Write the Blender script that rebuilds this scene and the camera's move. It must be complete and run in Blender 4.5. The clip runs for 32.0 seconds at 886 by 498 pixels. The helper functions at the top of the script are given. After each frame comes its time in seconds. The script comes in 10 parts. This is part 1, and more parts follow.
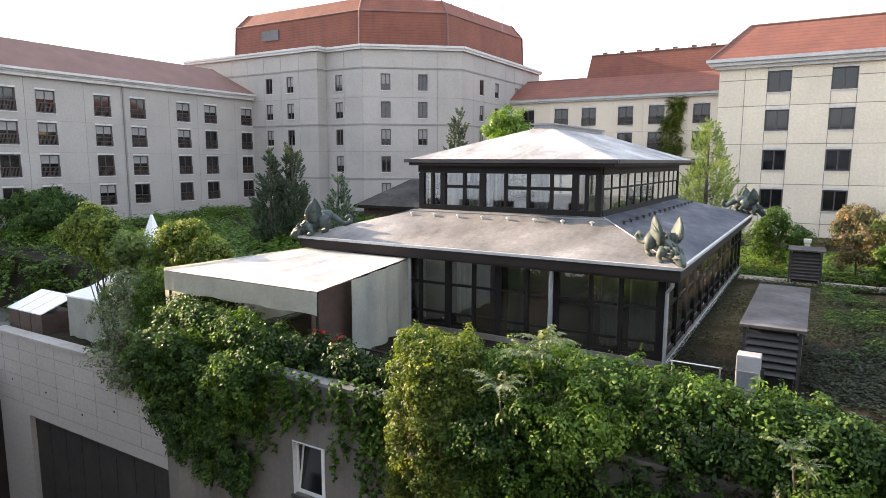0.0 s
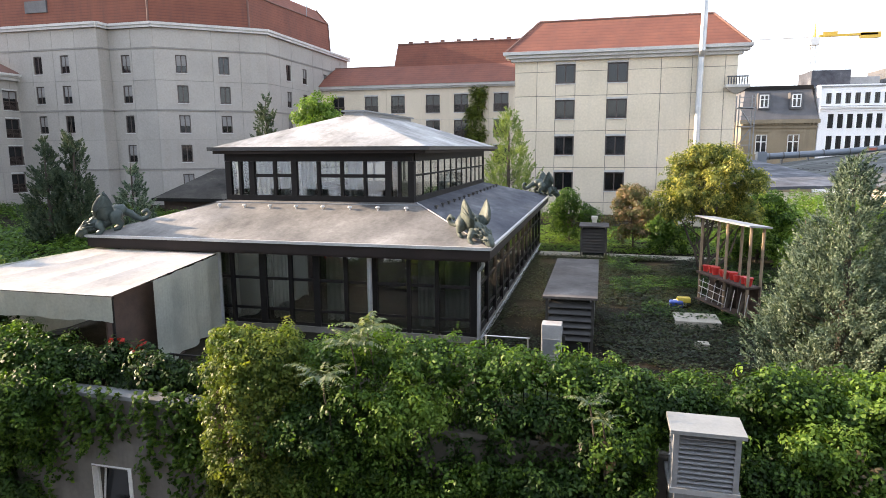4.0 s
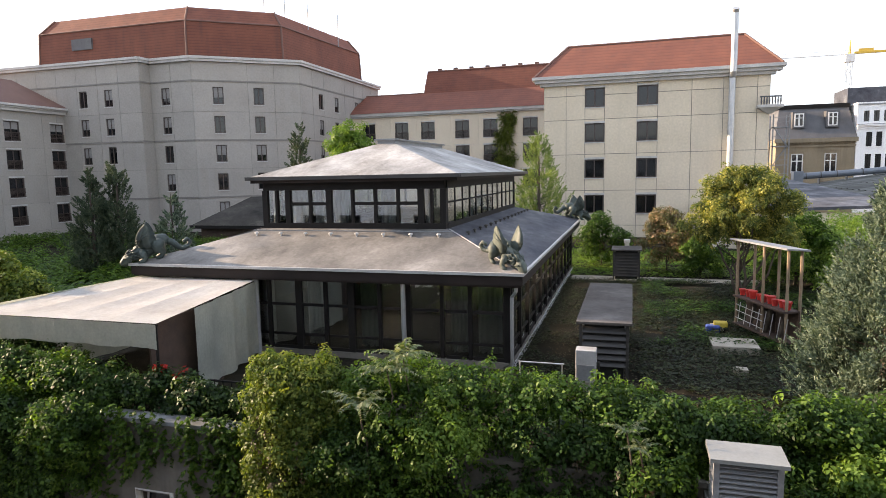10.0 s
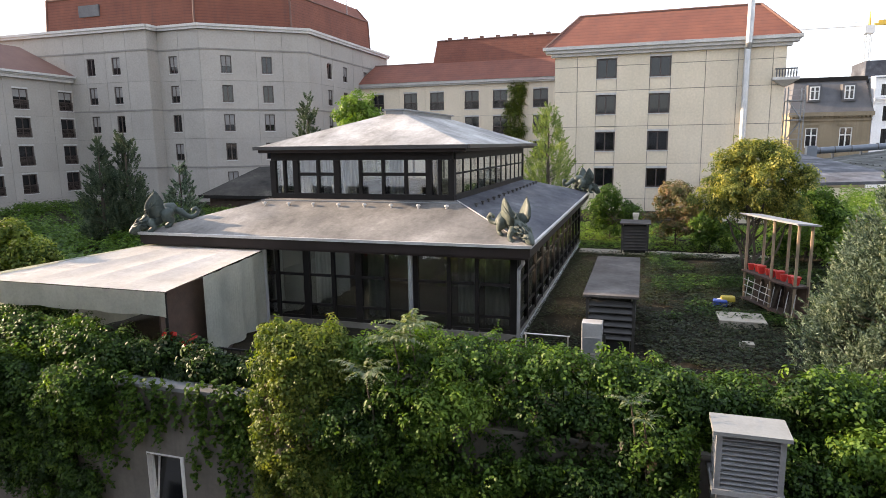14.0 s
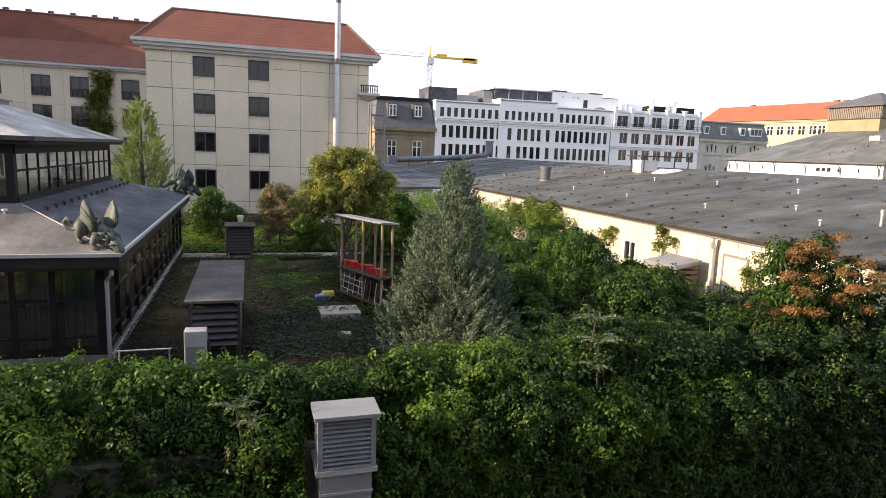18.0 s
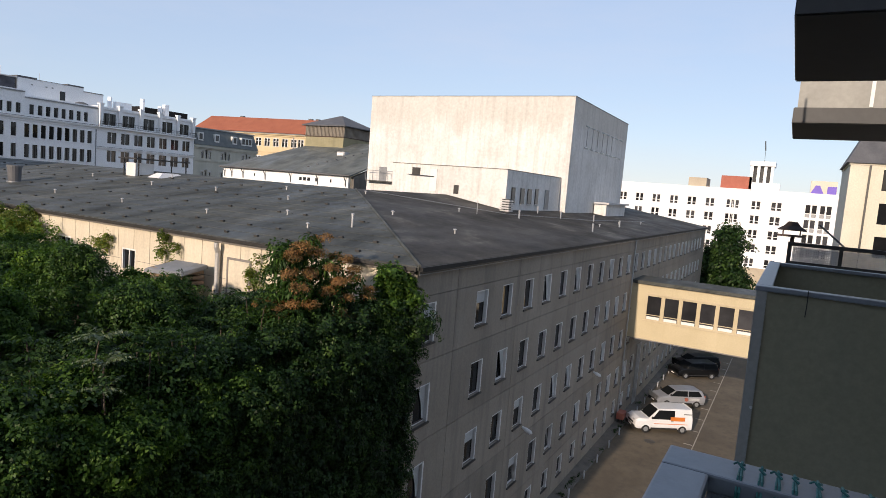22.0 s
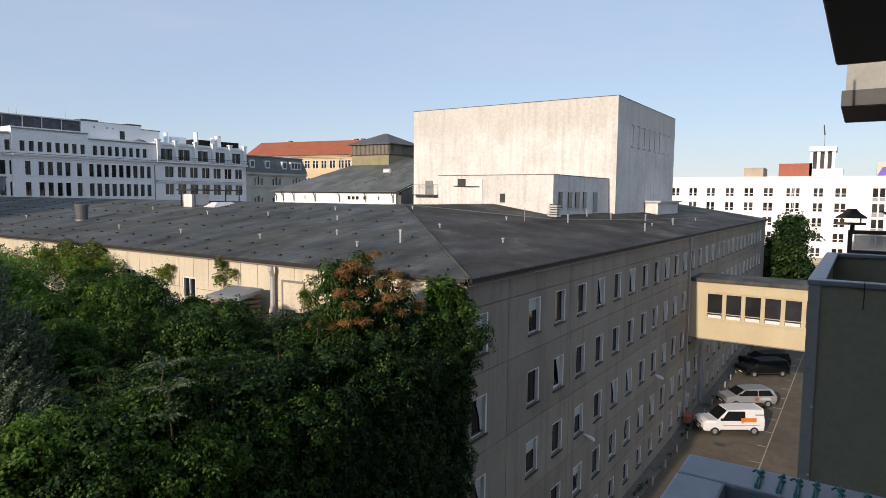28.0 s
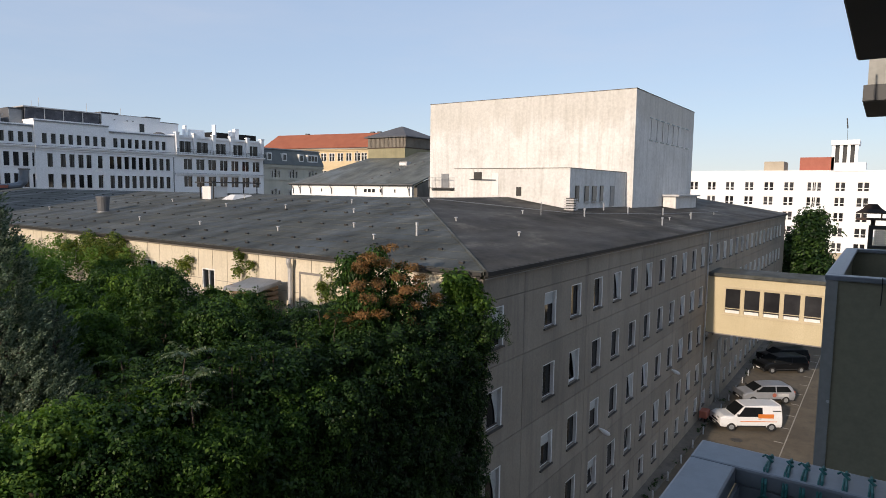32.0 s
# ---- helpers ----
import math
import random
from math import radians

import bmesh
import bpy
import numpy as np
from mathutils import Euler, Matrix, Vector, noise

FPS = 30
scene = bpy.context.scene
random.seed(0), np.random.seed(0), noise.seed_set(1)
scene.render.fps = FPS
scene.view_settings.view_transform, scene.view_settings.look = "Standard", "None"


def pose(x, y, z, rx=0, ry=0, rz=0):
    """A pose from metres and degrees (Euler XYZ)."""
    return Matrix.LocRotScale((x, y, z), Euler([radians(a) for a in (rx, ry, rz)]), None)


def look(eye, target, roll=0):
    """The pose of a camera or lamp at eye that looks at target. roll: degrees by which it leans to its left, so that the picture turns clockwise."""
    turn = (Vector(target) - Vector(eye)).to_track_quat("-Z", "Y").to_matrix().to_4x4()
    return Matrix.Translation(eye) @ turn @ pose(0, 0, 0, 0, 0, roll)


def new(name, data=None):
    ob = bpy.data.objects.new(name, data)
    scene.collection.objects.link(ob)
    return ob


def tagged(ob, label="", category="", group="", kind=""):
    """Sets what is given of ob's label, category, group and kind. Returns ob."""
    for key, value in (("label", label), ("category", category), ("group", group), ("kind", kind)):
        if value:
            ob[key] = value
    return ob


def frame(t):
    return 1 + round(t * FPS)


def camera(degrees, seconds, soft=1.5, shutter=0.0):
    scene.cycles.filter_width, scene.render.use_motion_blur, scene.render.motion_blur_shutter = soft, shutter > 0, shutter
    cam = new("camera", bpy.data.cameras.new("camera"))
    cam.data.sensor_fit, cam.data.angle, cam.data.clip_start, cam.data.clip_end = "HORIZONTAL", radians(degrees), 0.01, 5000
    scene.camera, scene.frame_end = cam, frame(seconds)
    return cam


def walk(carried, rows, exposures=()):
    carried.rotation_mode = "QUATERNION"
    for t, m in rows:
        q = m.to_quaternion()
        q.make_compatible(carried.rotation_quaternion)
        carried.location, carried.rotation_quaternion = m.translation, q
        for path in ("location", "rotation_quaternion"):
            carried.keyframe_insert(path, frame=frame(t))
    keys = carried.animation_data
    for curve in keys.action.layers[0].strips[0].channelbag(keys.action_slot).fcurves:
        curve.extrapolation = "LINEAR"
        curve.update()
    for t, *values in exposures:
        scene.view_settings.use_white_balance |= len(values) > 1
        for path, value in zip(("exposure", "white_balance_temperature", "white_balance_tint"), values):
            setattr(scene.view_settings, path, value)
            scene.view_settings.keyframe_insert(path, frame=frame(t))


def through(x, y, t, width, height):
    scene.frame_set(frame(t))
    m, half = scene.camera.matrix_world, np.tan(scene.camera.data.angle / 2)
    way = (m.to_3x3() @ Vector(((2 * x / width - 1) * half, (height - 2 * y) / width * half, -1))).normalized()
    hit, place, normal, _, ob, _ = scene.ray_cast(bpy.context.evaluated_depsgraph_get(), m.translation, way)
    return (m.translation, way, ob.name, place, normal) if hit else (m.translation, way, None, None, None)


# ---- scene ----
# ---- camera ----
cam = camera(70.44, 32.0, soft=0.6)
PATH = [
    (0.0, -0.031, 0.019, 16.756, 82.012, -0.178, 30.833),
    (0.5, -0.048, 0.019, 16.763, 82.309, 0.467, 35.154),
    (1.0, -0.038, 0.017, 16.761, 82.754, 0.399, 38.198),
    (1.5, -0.027, 0.035, 16.761, 82.708, 0.068, 37.076),
    (2.0, -0.001, 0.055, 16.761, 82.302, 0.160, 32.481),
    (2.5, 0.021, 0.026, 16.749, 82.215, 0.274, 27.008),
    (3.0, -0.017, 0.077, 16.747, 82.044, 0.105, 22.282),
    (3.5, -0.039, 0.101, 16.746, 81.832, 0.291, 18.541),
    (4.0, -0.045, 0.096, 16.740, 80.890, 0.324, 14.042),
    (4.5, -0.002, 0.129, 16.742, 80.780, 0.268, 12.550),
    (6.5, 0.054, -0.020, 16.789, 81.691, 0.763, 0.849),
    (7.0, 0.038, -0.046, 16.800, 82.093, 1.104, 5.154),
    (7.5, 0.016, -0.051, 16.812, 82.158, 0.692, 8.213),
    (8.0, -0.031, -0.060, 16.825, 82.496, 1.023, 11.284),
    (8.5, -0.057, -0.062, 16.833, 82.800, 0.848, 12.628),
    (9.0, -0.064, -0.060, 16.840, 83.008, 1.004, 13.844),
    (9.5, -0.066, -0.081, 16.842, 83.098, 1.213, 15.650),
    (10.0, -0.071, -0.078, 16.840, 83.064, 1.192, 16.697),
    (10.5, -0.074, -0.070, 16.837, 82.914, 1.080, 17.653),
    (11.0, -0.077, -0.075, 16.834, 82.995, 0.974, 19.242),
    (11.5, -0.066, -0.075, 16.827, 83.434, 0.908, 20.241),
    (12.0, -0.058, -0.079, 16.823, 83.426, 1.335, 20.231),
    (12.5, -0.056, -0.085, 16.823, 83.222, 1.177, 20.141),
    (13.0, -0.056, -0.085, 16.822, 82.214, 0.785, 20.642),
    (13.5, -0.059, -0.077, 16.823, 81.005, 0.865, 19.733),
    (15.5, -0.062, -0.028, 16.789, 79.770, 0.764, 8.344),
    (16.0, -0.056, -0.032, 16.784, 79.339, 1.044, 5.457),
    (16.5, -0.030, -0.023, 16.792, 79.620, 0.100, -0.232),
    (17.0, -0.022, -0.006, 16.785, 80.491, -0.765, -7.389),
    (17.5, 0.049, -0.003, 16.791, 81.612, -1.509, -11.493),
    (18.0, 0.133, -0.028, 16.804, 81.206, -2.092, -17.030),
    (18.5, 0.164, -0.036, 16.819, 81.338, -1.820, -27.242),
    (19.0, 0.139, -0.020, 16.821, 81.474, -2.047, -34.488),
    (19.5, 0.130, 0.011, 16.822, 81.758, -2.100, -40.186),
    (20.0, 0.077, 0.017, 16.812, 82.577, -2.221, -44.138),
    (20.5, 0.080, 0.043, 16.808, 82.944, -2.814, -47.765),
    (21.0, 0.074, 0.082, 16.799, 83.508, -3.055, -50.972),
    (21.5, 0.075, 0.109, 16.788, 83.671, -3.991, -55.921),
    (22.0, 0.072, 0.144, 16.785, 84.345, -4.561, -60.578),
    (22.5, 0.077, 0.149, 16.788, 84.429, -3.428, -60.907),
    (23.0, 0.078, 0.146, 16.786, 84.361, -3.012, -60.601),
    (23.5, 0.088, 0.149, 16.783, 84.399, -2.492, -60.266),
    (24.0, 0.085, 0.141, 16.785, 84.745, -2.257, -60.470),
    (24.5, 0.082, 0.139, 16.786, 84.999, -2.149, -60.785),
    (26.5, 0.057, 0.092, 16.822, 84.976, -0.357, -59.203),
    (27.0, 0.075, 0.063, 16.826, 84.303, 0.074, -56.811),
    (27.5, 0.086, 0.036, 16.823, 85.038, -0.576, -56.397),
    (28.0, 0.100, 0.031, 16.820, 85.124, -0.561, -56.245),
    (28.5, 0.092, 0.032, 16.819, 85.090, -0.510, -54.356),
    (29.0, 0.096, 0.015, 16.820, 85.300, -0.393, -53.173),
    (29.5, 0.097, 0.006, 16.822, 84.705, -0.599, -52.766),
    (30.0, 0.093, 0.004, 16.820, 83.884, -0.543, -53.307),
    (30.5, 0.079, 0.001, 16.819, 83.741, -0.763, -55.244),
    (31.0, 0.063, 0.002, 16.821, 84.052, -0.860, -55.905),
    (31.5, 0.040, -0.003, 16.821, 84.474, -0.813, -56.238),
    (32.0, 0.016, 0.005, 16.830, 84.479, -0.747, -54.807),
]
EXPOSURES = [(0.0, 2.15, 7800, 19), (1.0, 1.66, 7900, 19), (2.0, 1.65, 7900, 19), (3.0, 1.92, 7900, 19), (4.0, 2.0, 7700, 18), (4.5, 2.0, 7700, 18), (6.5, 1.6, 7800, 17), (7.0, 1.5, 7900, 17), (8.0, 1.6, 8000, 19), (13.0, 1.66, 8000, 19), (15.5, 2.1, 7600, 18), (16.0, 2.2, 7500, 17), (17.0, 1.78, 7500, 18), (18.0, 1.2, 7700, 21),
             (19.0, 0.68, 7700, 27), (20.0, 0.56, 7350, 27), (21.0, 0.40, 7050, 20), (22.0, 0.2, 6800, 17), (23.0, 0.08, 6700, 15), (32.0, 0.08, 6700, 15)]
walk(cam, [(r[0], pose(*r[1:])) for r in PATH], EXPOSURES)

# ---- world, sun, exposure ----
SUN_ELEV = 17.6
SUN_WAY = Vector((-math.cos(radians(SUN_ELEV)), 0.012, math.sin(radians(SUN_ELEV)))).normalized()
world = bpy.data.worlds.new("sky")
scene.world = world
world.use_nodes = True
wn = world.node_tree.nodes
sky = wn.new("ShaderNodeTexSky")
sky.sky_type = "NISHITA"
sky.sun_disc = False
sky.sun_elevation = radians(SUN_ELEV)
sky.sun_rotation = radians(270)
sky.air_density, sky.dust_density, sky.ozone_density = 1.0, 0.4, 1.5
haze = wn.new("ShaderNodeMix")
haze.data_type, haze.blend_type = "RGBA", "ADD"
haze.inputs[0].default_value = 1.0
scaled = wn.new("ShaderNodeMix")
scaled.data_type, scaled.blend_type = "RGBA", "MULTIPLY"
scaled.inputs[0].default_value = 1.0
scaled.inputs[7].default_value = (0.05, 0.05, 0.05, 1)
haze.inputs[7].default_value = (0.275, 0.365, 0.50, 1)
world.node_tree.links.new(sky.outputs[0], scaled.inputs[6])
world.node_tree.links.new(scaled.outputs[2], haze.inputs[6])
veil_at = wn.new("ShaderNodeTexCoord")
veil_map = wn.new("ShaderNodeMapping")
veil_map.inputs["Scale"].default_value = (1.0, 1.0, 4.5)
veil = wn.new("ShaderNodeTexNoise")
veil.inputs["Scale"].default_value, veil.inputs["Detail"].default_value, veil.inputs["Roughness"].default_value = 2.6, 9.0, 0.62
veil_amount = wn.new("ShaderNodeMapRange")
for k, v in ((1, 0.42), (2, 0.75), (3, 0.0), (4, 0.22)):
    veil_amount.inputs[k].default_value = v
cloud = wn.new("ShaderNodeMix")
cloud.data_type = "RGBA"
cloud.inputs[7].default_value = (0.62, 0.66, 0.74, 1)
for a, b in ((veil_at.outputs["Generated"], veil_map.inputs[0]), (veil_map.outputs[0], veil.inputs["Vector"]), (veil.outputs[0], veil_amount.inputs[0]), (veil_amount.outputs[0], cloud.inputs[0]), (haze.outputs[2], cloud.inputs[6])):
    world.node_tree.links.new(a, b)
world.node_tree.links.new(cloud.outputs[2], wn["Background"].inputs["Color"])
wn["Background"].inputs["Strength"].default_value = 1.0
sun = new("sun", bpy.data.lights.new("sun", "SUN"))
sun.data.energy, sun.data.angle, sun.data.color = 4.2, radians(0.6), (1.0, 0.87, 0.70)
sun.matrix_world = look(SUN_WAY * 300, (0, 0, 0))

# ---- materials ----
def nodes_of(name):
    m = bpy.data.materials.new(name)
    m.use_nodes = True
    nt = m.node_tree
    return m, nt, nt.nodes["Principled BSDF"]


def ramp(nt, fac, stops):
    r = nt.nodes.new("ShaderNodeValToRGB")
    r.color_ramp.elements[0].position, r.color_ramp.elements[1].position = stops[0][0], stops[-1][0]
    r.color_ramp.elements[0].color = (*stops[0][1], 1)
    r.color_ramp.elements[1].color = (*stops[-1][1], 1)
    for p, c in stops[1:-1]:
        e = r.color_ramp.elements.new(p)
        e.color = (*c, 1)
    nt.links.new(fac, r.inputs[0])
    return r.outputs[0]


def noise_tex(nt, scale, detail=4.0, squash=(1, 1, 1), rough=0.6):
    tc = nt.nodes.new("ShaderNodeTexCoord")
    mp = nt.nodes.new("ShaderNodeMapping")
    mp.inputs["Scale"].default_value = squash
    n = nt.nodes.new("ShaderNodeTexNoise")
    n.inputs["Scale"].default_value, n.inputs["Detail"].default_value = scale, detail
    n.inputs["Roughness"].default_value = rough
    nt.links.new(tc.outputs["Object"], mp.inputs[0])
    nt.links.new(mp.outputs[0], n.inputs["Vector"])
    return n.outputs[0]


def mix(nt, fac, a, b, kind="MIX"):
    m = nt.nodes.new("ShaderNodeMix")
    m.data_type, m.blend_type = "RGBA", kind
    for sock, v in ((m.inputs[0], fac), (m.inputs[6], a), (m.inputs[7], b)):
        if hasattr(v, "links"):
            nt.links.new(v, sock)
        elif isinstance(v, (tuple, list)):
            sock.default_value = (*v, 1)
        else:
            sock.default_value = v
    return m.outputs[2]


def mat(name, a, b, rough=0.7, big=0.6, fine=14.0, bump=0.15, streak=None, stain=0.5, metal=0.0, rand=0.0, spec=0.5):
    """Two-scale surface: colours a to b by large noise, fine grain, optional vertical streaks of a third colour."""
    m, nt, p = nodes_of(name)
    col = ramp(nt, noise_tex(nt, big, 5), [(0.3, a), (0.7, b)])
    grain = ramp(nt, noise_tex(nt, fine, 6), [(0.3, (0.82, 0.82, 0.82)), (0.7, (1.0, 1.0, 1.0))])
    col = mix(nt, 1.0, col, grain, "MULTIPLY")
    if streak:
        s = ramp(nt, noise_tex(nt, 1.6, 5, (1, 1, 0.09)), [(0.5, (0, 0, 0)), (0.72, (stain, stain, stain))])
        col = mix(nt, s, col, streak)
    if rand:
        oi = nt.nodes.new("ShaderNodeObjectInfo")
        r = ramp(nt, oi.outputs["Random"], [(0.0, (1 - rand,) * 3), (1.0, (1.0, 1.0, 1.0))])
        col = mix(nt, 1.0, col, r, "MULTIPLY")
    nt.links.new(col, p.inputs["Base Color"])
    p.inputs["Roughness"].default_value, p.inputs["Metallic"].default_value = rough, metal
    p.inputs["Specular IOR Level"].default_value = spec
    if bump:
        bn = nt.nodes.new("ShaderNodeBump")
        bn.inputs["Strength"].default_value, bn.inputs["Distance"].default_value = bump, 0.02
        nt.links.new(noise_tex(nt, fine * 1.7, 5), bn.inputs["Height"])
        nt.links.new(bn.outputs[0], p.inputs["Normal"])
    return m


def leaf_mat(name, tones, through=0.35, rough=0.5):
    """Leaves: dark to light by the tone each leaf carries, some light passing through."""
    m, nt, p = nodes_of(name)
    blade_tone = nt.nodes.new("ShaderNodeAttribute")
    blade_tone.attribute_name = "leaf_tone"
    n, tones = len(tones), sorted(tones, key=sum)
    col = ramp(nt, blade_tone.outputs["Fac"], [(i / (n - 1), c) for i, c in enumerate(tones)])
    patch = ramp(nt, noise_tex(nt, 1.6, 4), [(0.33, (0.55, 0.66, 0.6)), (0.67, (1.35, 1.28, 1.05))])
    col = mix(nt, 1.0, col, patch, "MULTIPLY")
    nt.links.new(col, p.inputs["Base Color"])
    p.inputs["Roughness"].default_value = rough
    p.inputs["Specular IOR Level"].default_value = 0.2
    tr = nt.nodes.new("ShaderNodeBsdfTranslucent")
    nt.links.new(mix(nt, 1.0, col, (1.3, 1.35, 0.55), "MULTIPLY"), tr.inputs[0])
    ms = nt.nodes.new("ShaderNodeMixShader")
    ms.inputs[0].default_value = through
    nt.links.new(p.outputs[0], ms.inputs[1])
    nt.links.new(tr.outputs[0], ms.inputs[2])
    nt.links.new(ms.outputs[0], nt.nodes["Material Output"].inputs[0])
    return m


def glass_mat(name, tint=(0.8, 0.85, 0.85), ior=1.85):
    m, nt, p = nodes_of(name)
    p.inputs["Base Color"].default_value = (*tint, 1)
    p.inputs["Roughness"].default_value = 0.02
    p.inputs["Transmission Weight"].default_value = 1.0
    p.inputs["IOR"].default_value = ior
    return m


def felt_mat(name, tones, wet, run=(0.9, 0.16, 0.9), lines=3.0):
    """Roofing felt: long worn bands of tone, finer blotches, and sheen that comes and goes."""
    m, nt, p = nodes_of(name)
    band = noise_tex(nt, 1.0, 6, run, 0.65)
    n = len(tones)
    col = ramp(nt, band, [(0.32 + 0.36 * i / (n - 1), c) for i, c in enumerate(tones)])
    blot = ramp(nt, noise_tex(nt, 0.35, 6, (1, 1, 1), 0.7), [(0.35, (0.62, 0.62, 0.62)), (0.6, (1.08, 1.07, 1.05))])
    col = mix(nt, 1.0, col, blot, "MULTIPLY")
    fine = ramp(nt, noise_tex(nt, 9, 6), [(0.3, (0.8, 0.8, 0.8)), (0.7, (1.06, 1.06, 1.06))])
    col = mix(nt, 1.0, col, fine, "MULTIPLY")
    nt.links.new(col, p.inputs["Base Color"])
    p.inputs["Specular IOR Level"].default_value = 0.25
    r = ramp(nt, noise_tex(nt, 0.6, 5, run), [(0.35, (wet, wet, wet)), (0.65, (0.9, 0.9, 0.9))])
    nt.links.new(r, p.inputs["Roughness"])
    bn = nt.nodes.new("ShaderNodeBump")
    bn.inputs["Strength"].default_value, bn.inputs["Distance"].default_value = 0.35, 0.02
    nt.links.new(noise_tex(nt, lines, 5, run), bn.inputs["Height"])
    nt.links.new(bn.outputs[0], p.inputs["Normal"])
    return m


M = {}
M["concrete"] = mat("grey_concrete", (0.30, 0.28, 0.255), (0.37, 0.345, 0.31), 0.85, 0.35, 9, 0.2, (0.16, 0.15, 0.14), 0.5)
M["plattenwall"] = mat("weathered_panel_render", (0.262, 0.225, 0.18), (0.345, 0.298, 0.24), 0.9, 0.3, 12, 0.2, (0.16, 0.14, 0.118), 0.65, rand=0.16)
M["hotel_grey"] = mat("grey_facade_stone", (0.325, 0.297, 0.266), (0.385, 0.354, 0.318), 0.85, 0.25, 6, 0.1, (0.34, 0.32, 0.295), 0.45, rand=0.06)
M["hotel_cream"] = mat("cream_facade_stone", (0.64, 0.545, 0.415), (0.73, 0.625, 0.485), 0.85, 0.25, 6, 0.1, (0.52, 0.45, 0.36), 0.3, rand=0.06)
M["cornice"] = mat("pale_cornice_stone", (0.45, 0.43, 0.41), (0.56, 0.54, 0.51), 0.8, 0.5, 8, 0.1, (0.3, 0.28, 0.27), 0.4)
M["joint"] = mat("dark_joint", (0.20, 0.185, 0.17), (0.25, 0.23, 0.21), 0.95, 1, 10, 0)
M["red_tile"] = mat("red_roof_tiles", (0.155, 0.05, 0.033), (0.22, 0.075, 0.046), 0.85, 0.5, 20, 0.4, (0.10, 0.042, 0.034), 0.5)
def courses(m, step=0.3):
    """Lay tile courses into a roof material: fine shaded steps at even heights."""
    nt = m.node_tree
    p = nt.nodes["Principled BSDF"]
    tc = nt.nodes.new("ShaderNodeTexCoord")
    wv = nt.nodes.new("ShaderNodeTexWave")
    wv.wave_type, wv.bands_direction, wv.wave_profile = "BANDS", "Z", "SAW"
    wv.inputs["Scale"].default_value = 2 * math.pi / (20 * step)
    wv.inputs["Distortion"].default_value = 0.3
    nt.links.new(tc.outputs["Object"], wv.inputs["Vector"])
    old = p.inputs["Base Color"].links[0].from_socket
    nt.links.new(mix(nt, 1.0, old, ramp(nt, wv.outputs[0], [(0.0, (0.72, 0.72, 0.72)), (0.35, (1.0, 1.0, 1.0)), (1.0, (1.08, 1.06, 1.04))]), "MULTIPLY"), p.inputs["Base Color"])
    bn = nt.nodes.new("ShaderNodeBump")
    bn.inputs["Strength"].default_value, bn.inputs["Distance"].default_value = 0.5, 0.04
    nt.links.new(wv.outputs[0], bn.inputs["Height"])
    nt.links.new(bn.outputs[0], p.inputs["Normal"])
    return m


courses(M["red_tile"])
M["dark_tile"] = mat("brown_roof_tiles", (0.13, 0.065, 0.05), (0.18, 0.09, 0.068), 0.75, 0.5, 20, 0.3)
M["dark_frame"] = mat("dark_bronze_frame", (0.009, 0.008, 0.007), (0.016, 0.013, 0.012), 0.6, 2, 30, 0.05, spec=0.2)
M["dark_pane"] = mat("dark_window_glass", (0.008, 0.009, 0.010), (0.022, 0.023, 0.025), 0.06, 0.5, 3, 0, rand=0.5, spec=0.5)
M["grey_pane"] = mat("grey_window_glass", (0.03, 0.03, 0.034), (0.09, 0.09, 0.095), 0.1, 0.3, 2, 0, rand=0.8)
M["blind"] = mat("grey_roller_blind", (0.20, 0.19, 0.18), (0.26, 0.25, 0.24), 0.8, 2, 20, 0.05)
M["white_paint"] = mat("white_paint", (0.70, 0.69, 0.67), (0.80, 0.79, 0.77), 0.55, 1, 20, 0.05, (0.5, 0.48, 0.45), 0.3)
M["white_facade"] = mat("white_render", (0.86, 0.86, 0.86), (0.91, 0.91, 0.90), 0.8, 0.2, 5, 0.05, (0.7, 0.7, 0.7), 0.25)
M["felt"] = felt_mat("weathered_roofing_felt", [(0.105, 0.099, 0.093), (0.185, 0.174, 0.162), (0.235, 0.222, 0.207), (0.36, 0.343, 0.325)], 0.5, (0.5, 0.35, 0.5))
M["felt_top"] = felt_mat("patched_pale_roofing", [(0.20, 0.19, 0.175), (0.31, 0.30, 0.285), (0.38, 0.37, 0.355), (0.48, 0.47, 0.46)], 0.5, (0.9, 0.5, 0.9))
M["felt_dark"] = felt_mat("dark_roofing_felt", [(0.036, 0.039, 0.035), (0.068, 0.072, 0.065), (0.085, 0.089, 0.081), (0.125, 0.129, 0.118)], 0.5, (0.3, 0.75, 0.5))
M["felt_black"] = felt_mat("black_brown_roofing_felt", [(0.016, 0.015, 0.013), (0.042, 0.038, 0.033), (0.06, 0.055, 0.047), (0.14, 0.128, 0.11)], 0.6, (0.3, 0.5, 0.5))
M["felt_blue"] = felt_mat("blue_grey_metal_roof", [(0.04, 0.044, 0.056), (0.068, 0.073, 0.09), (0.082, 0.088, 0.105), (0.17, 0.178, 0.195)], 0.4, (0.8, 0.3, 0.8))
M["fascia"] = mat("brown_fascia_board", (0.017, 0.011, 0.009), (0.028, 0.019, 0.016), 0.65, 1, 20, 0.08, spec=0.3)
M["flashing"] = mat("pale_metal_flashing", (0.45, 0.44, 0.43), (0.58, 0.57, 0.56), 0.4, 2, 20, 0.08, metal=0.3)
M["steel"] = mat("galvanised_steel", (0.42, 0.43, 0.44), (0.54, 0.55, 0.56), 0.42, 1.5, 20, 0.1, metal=0.6)
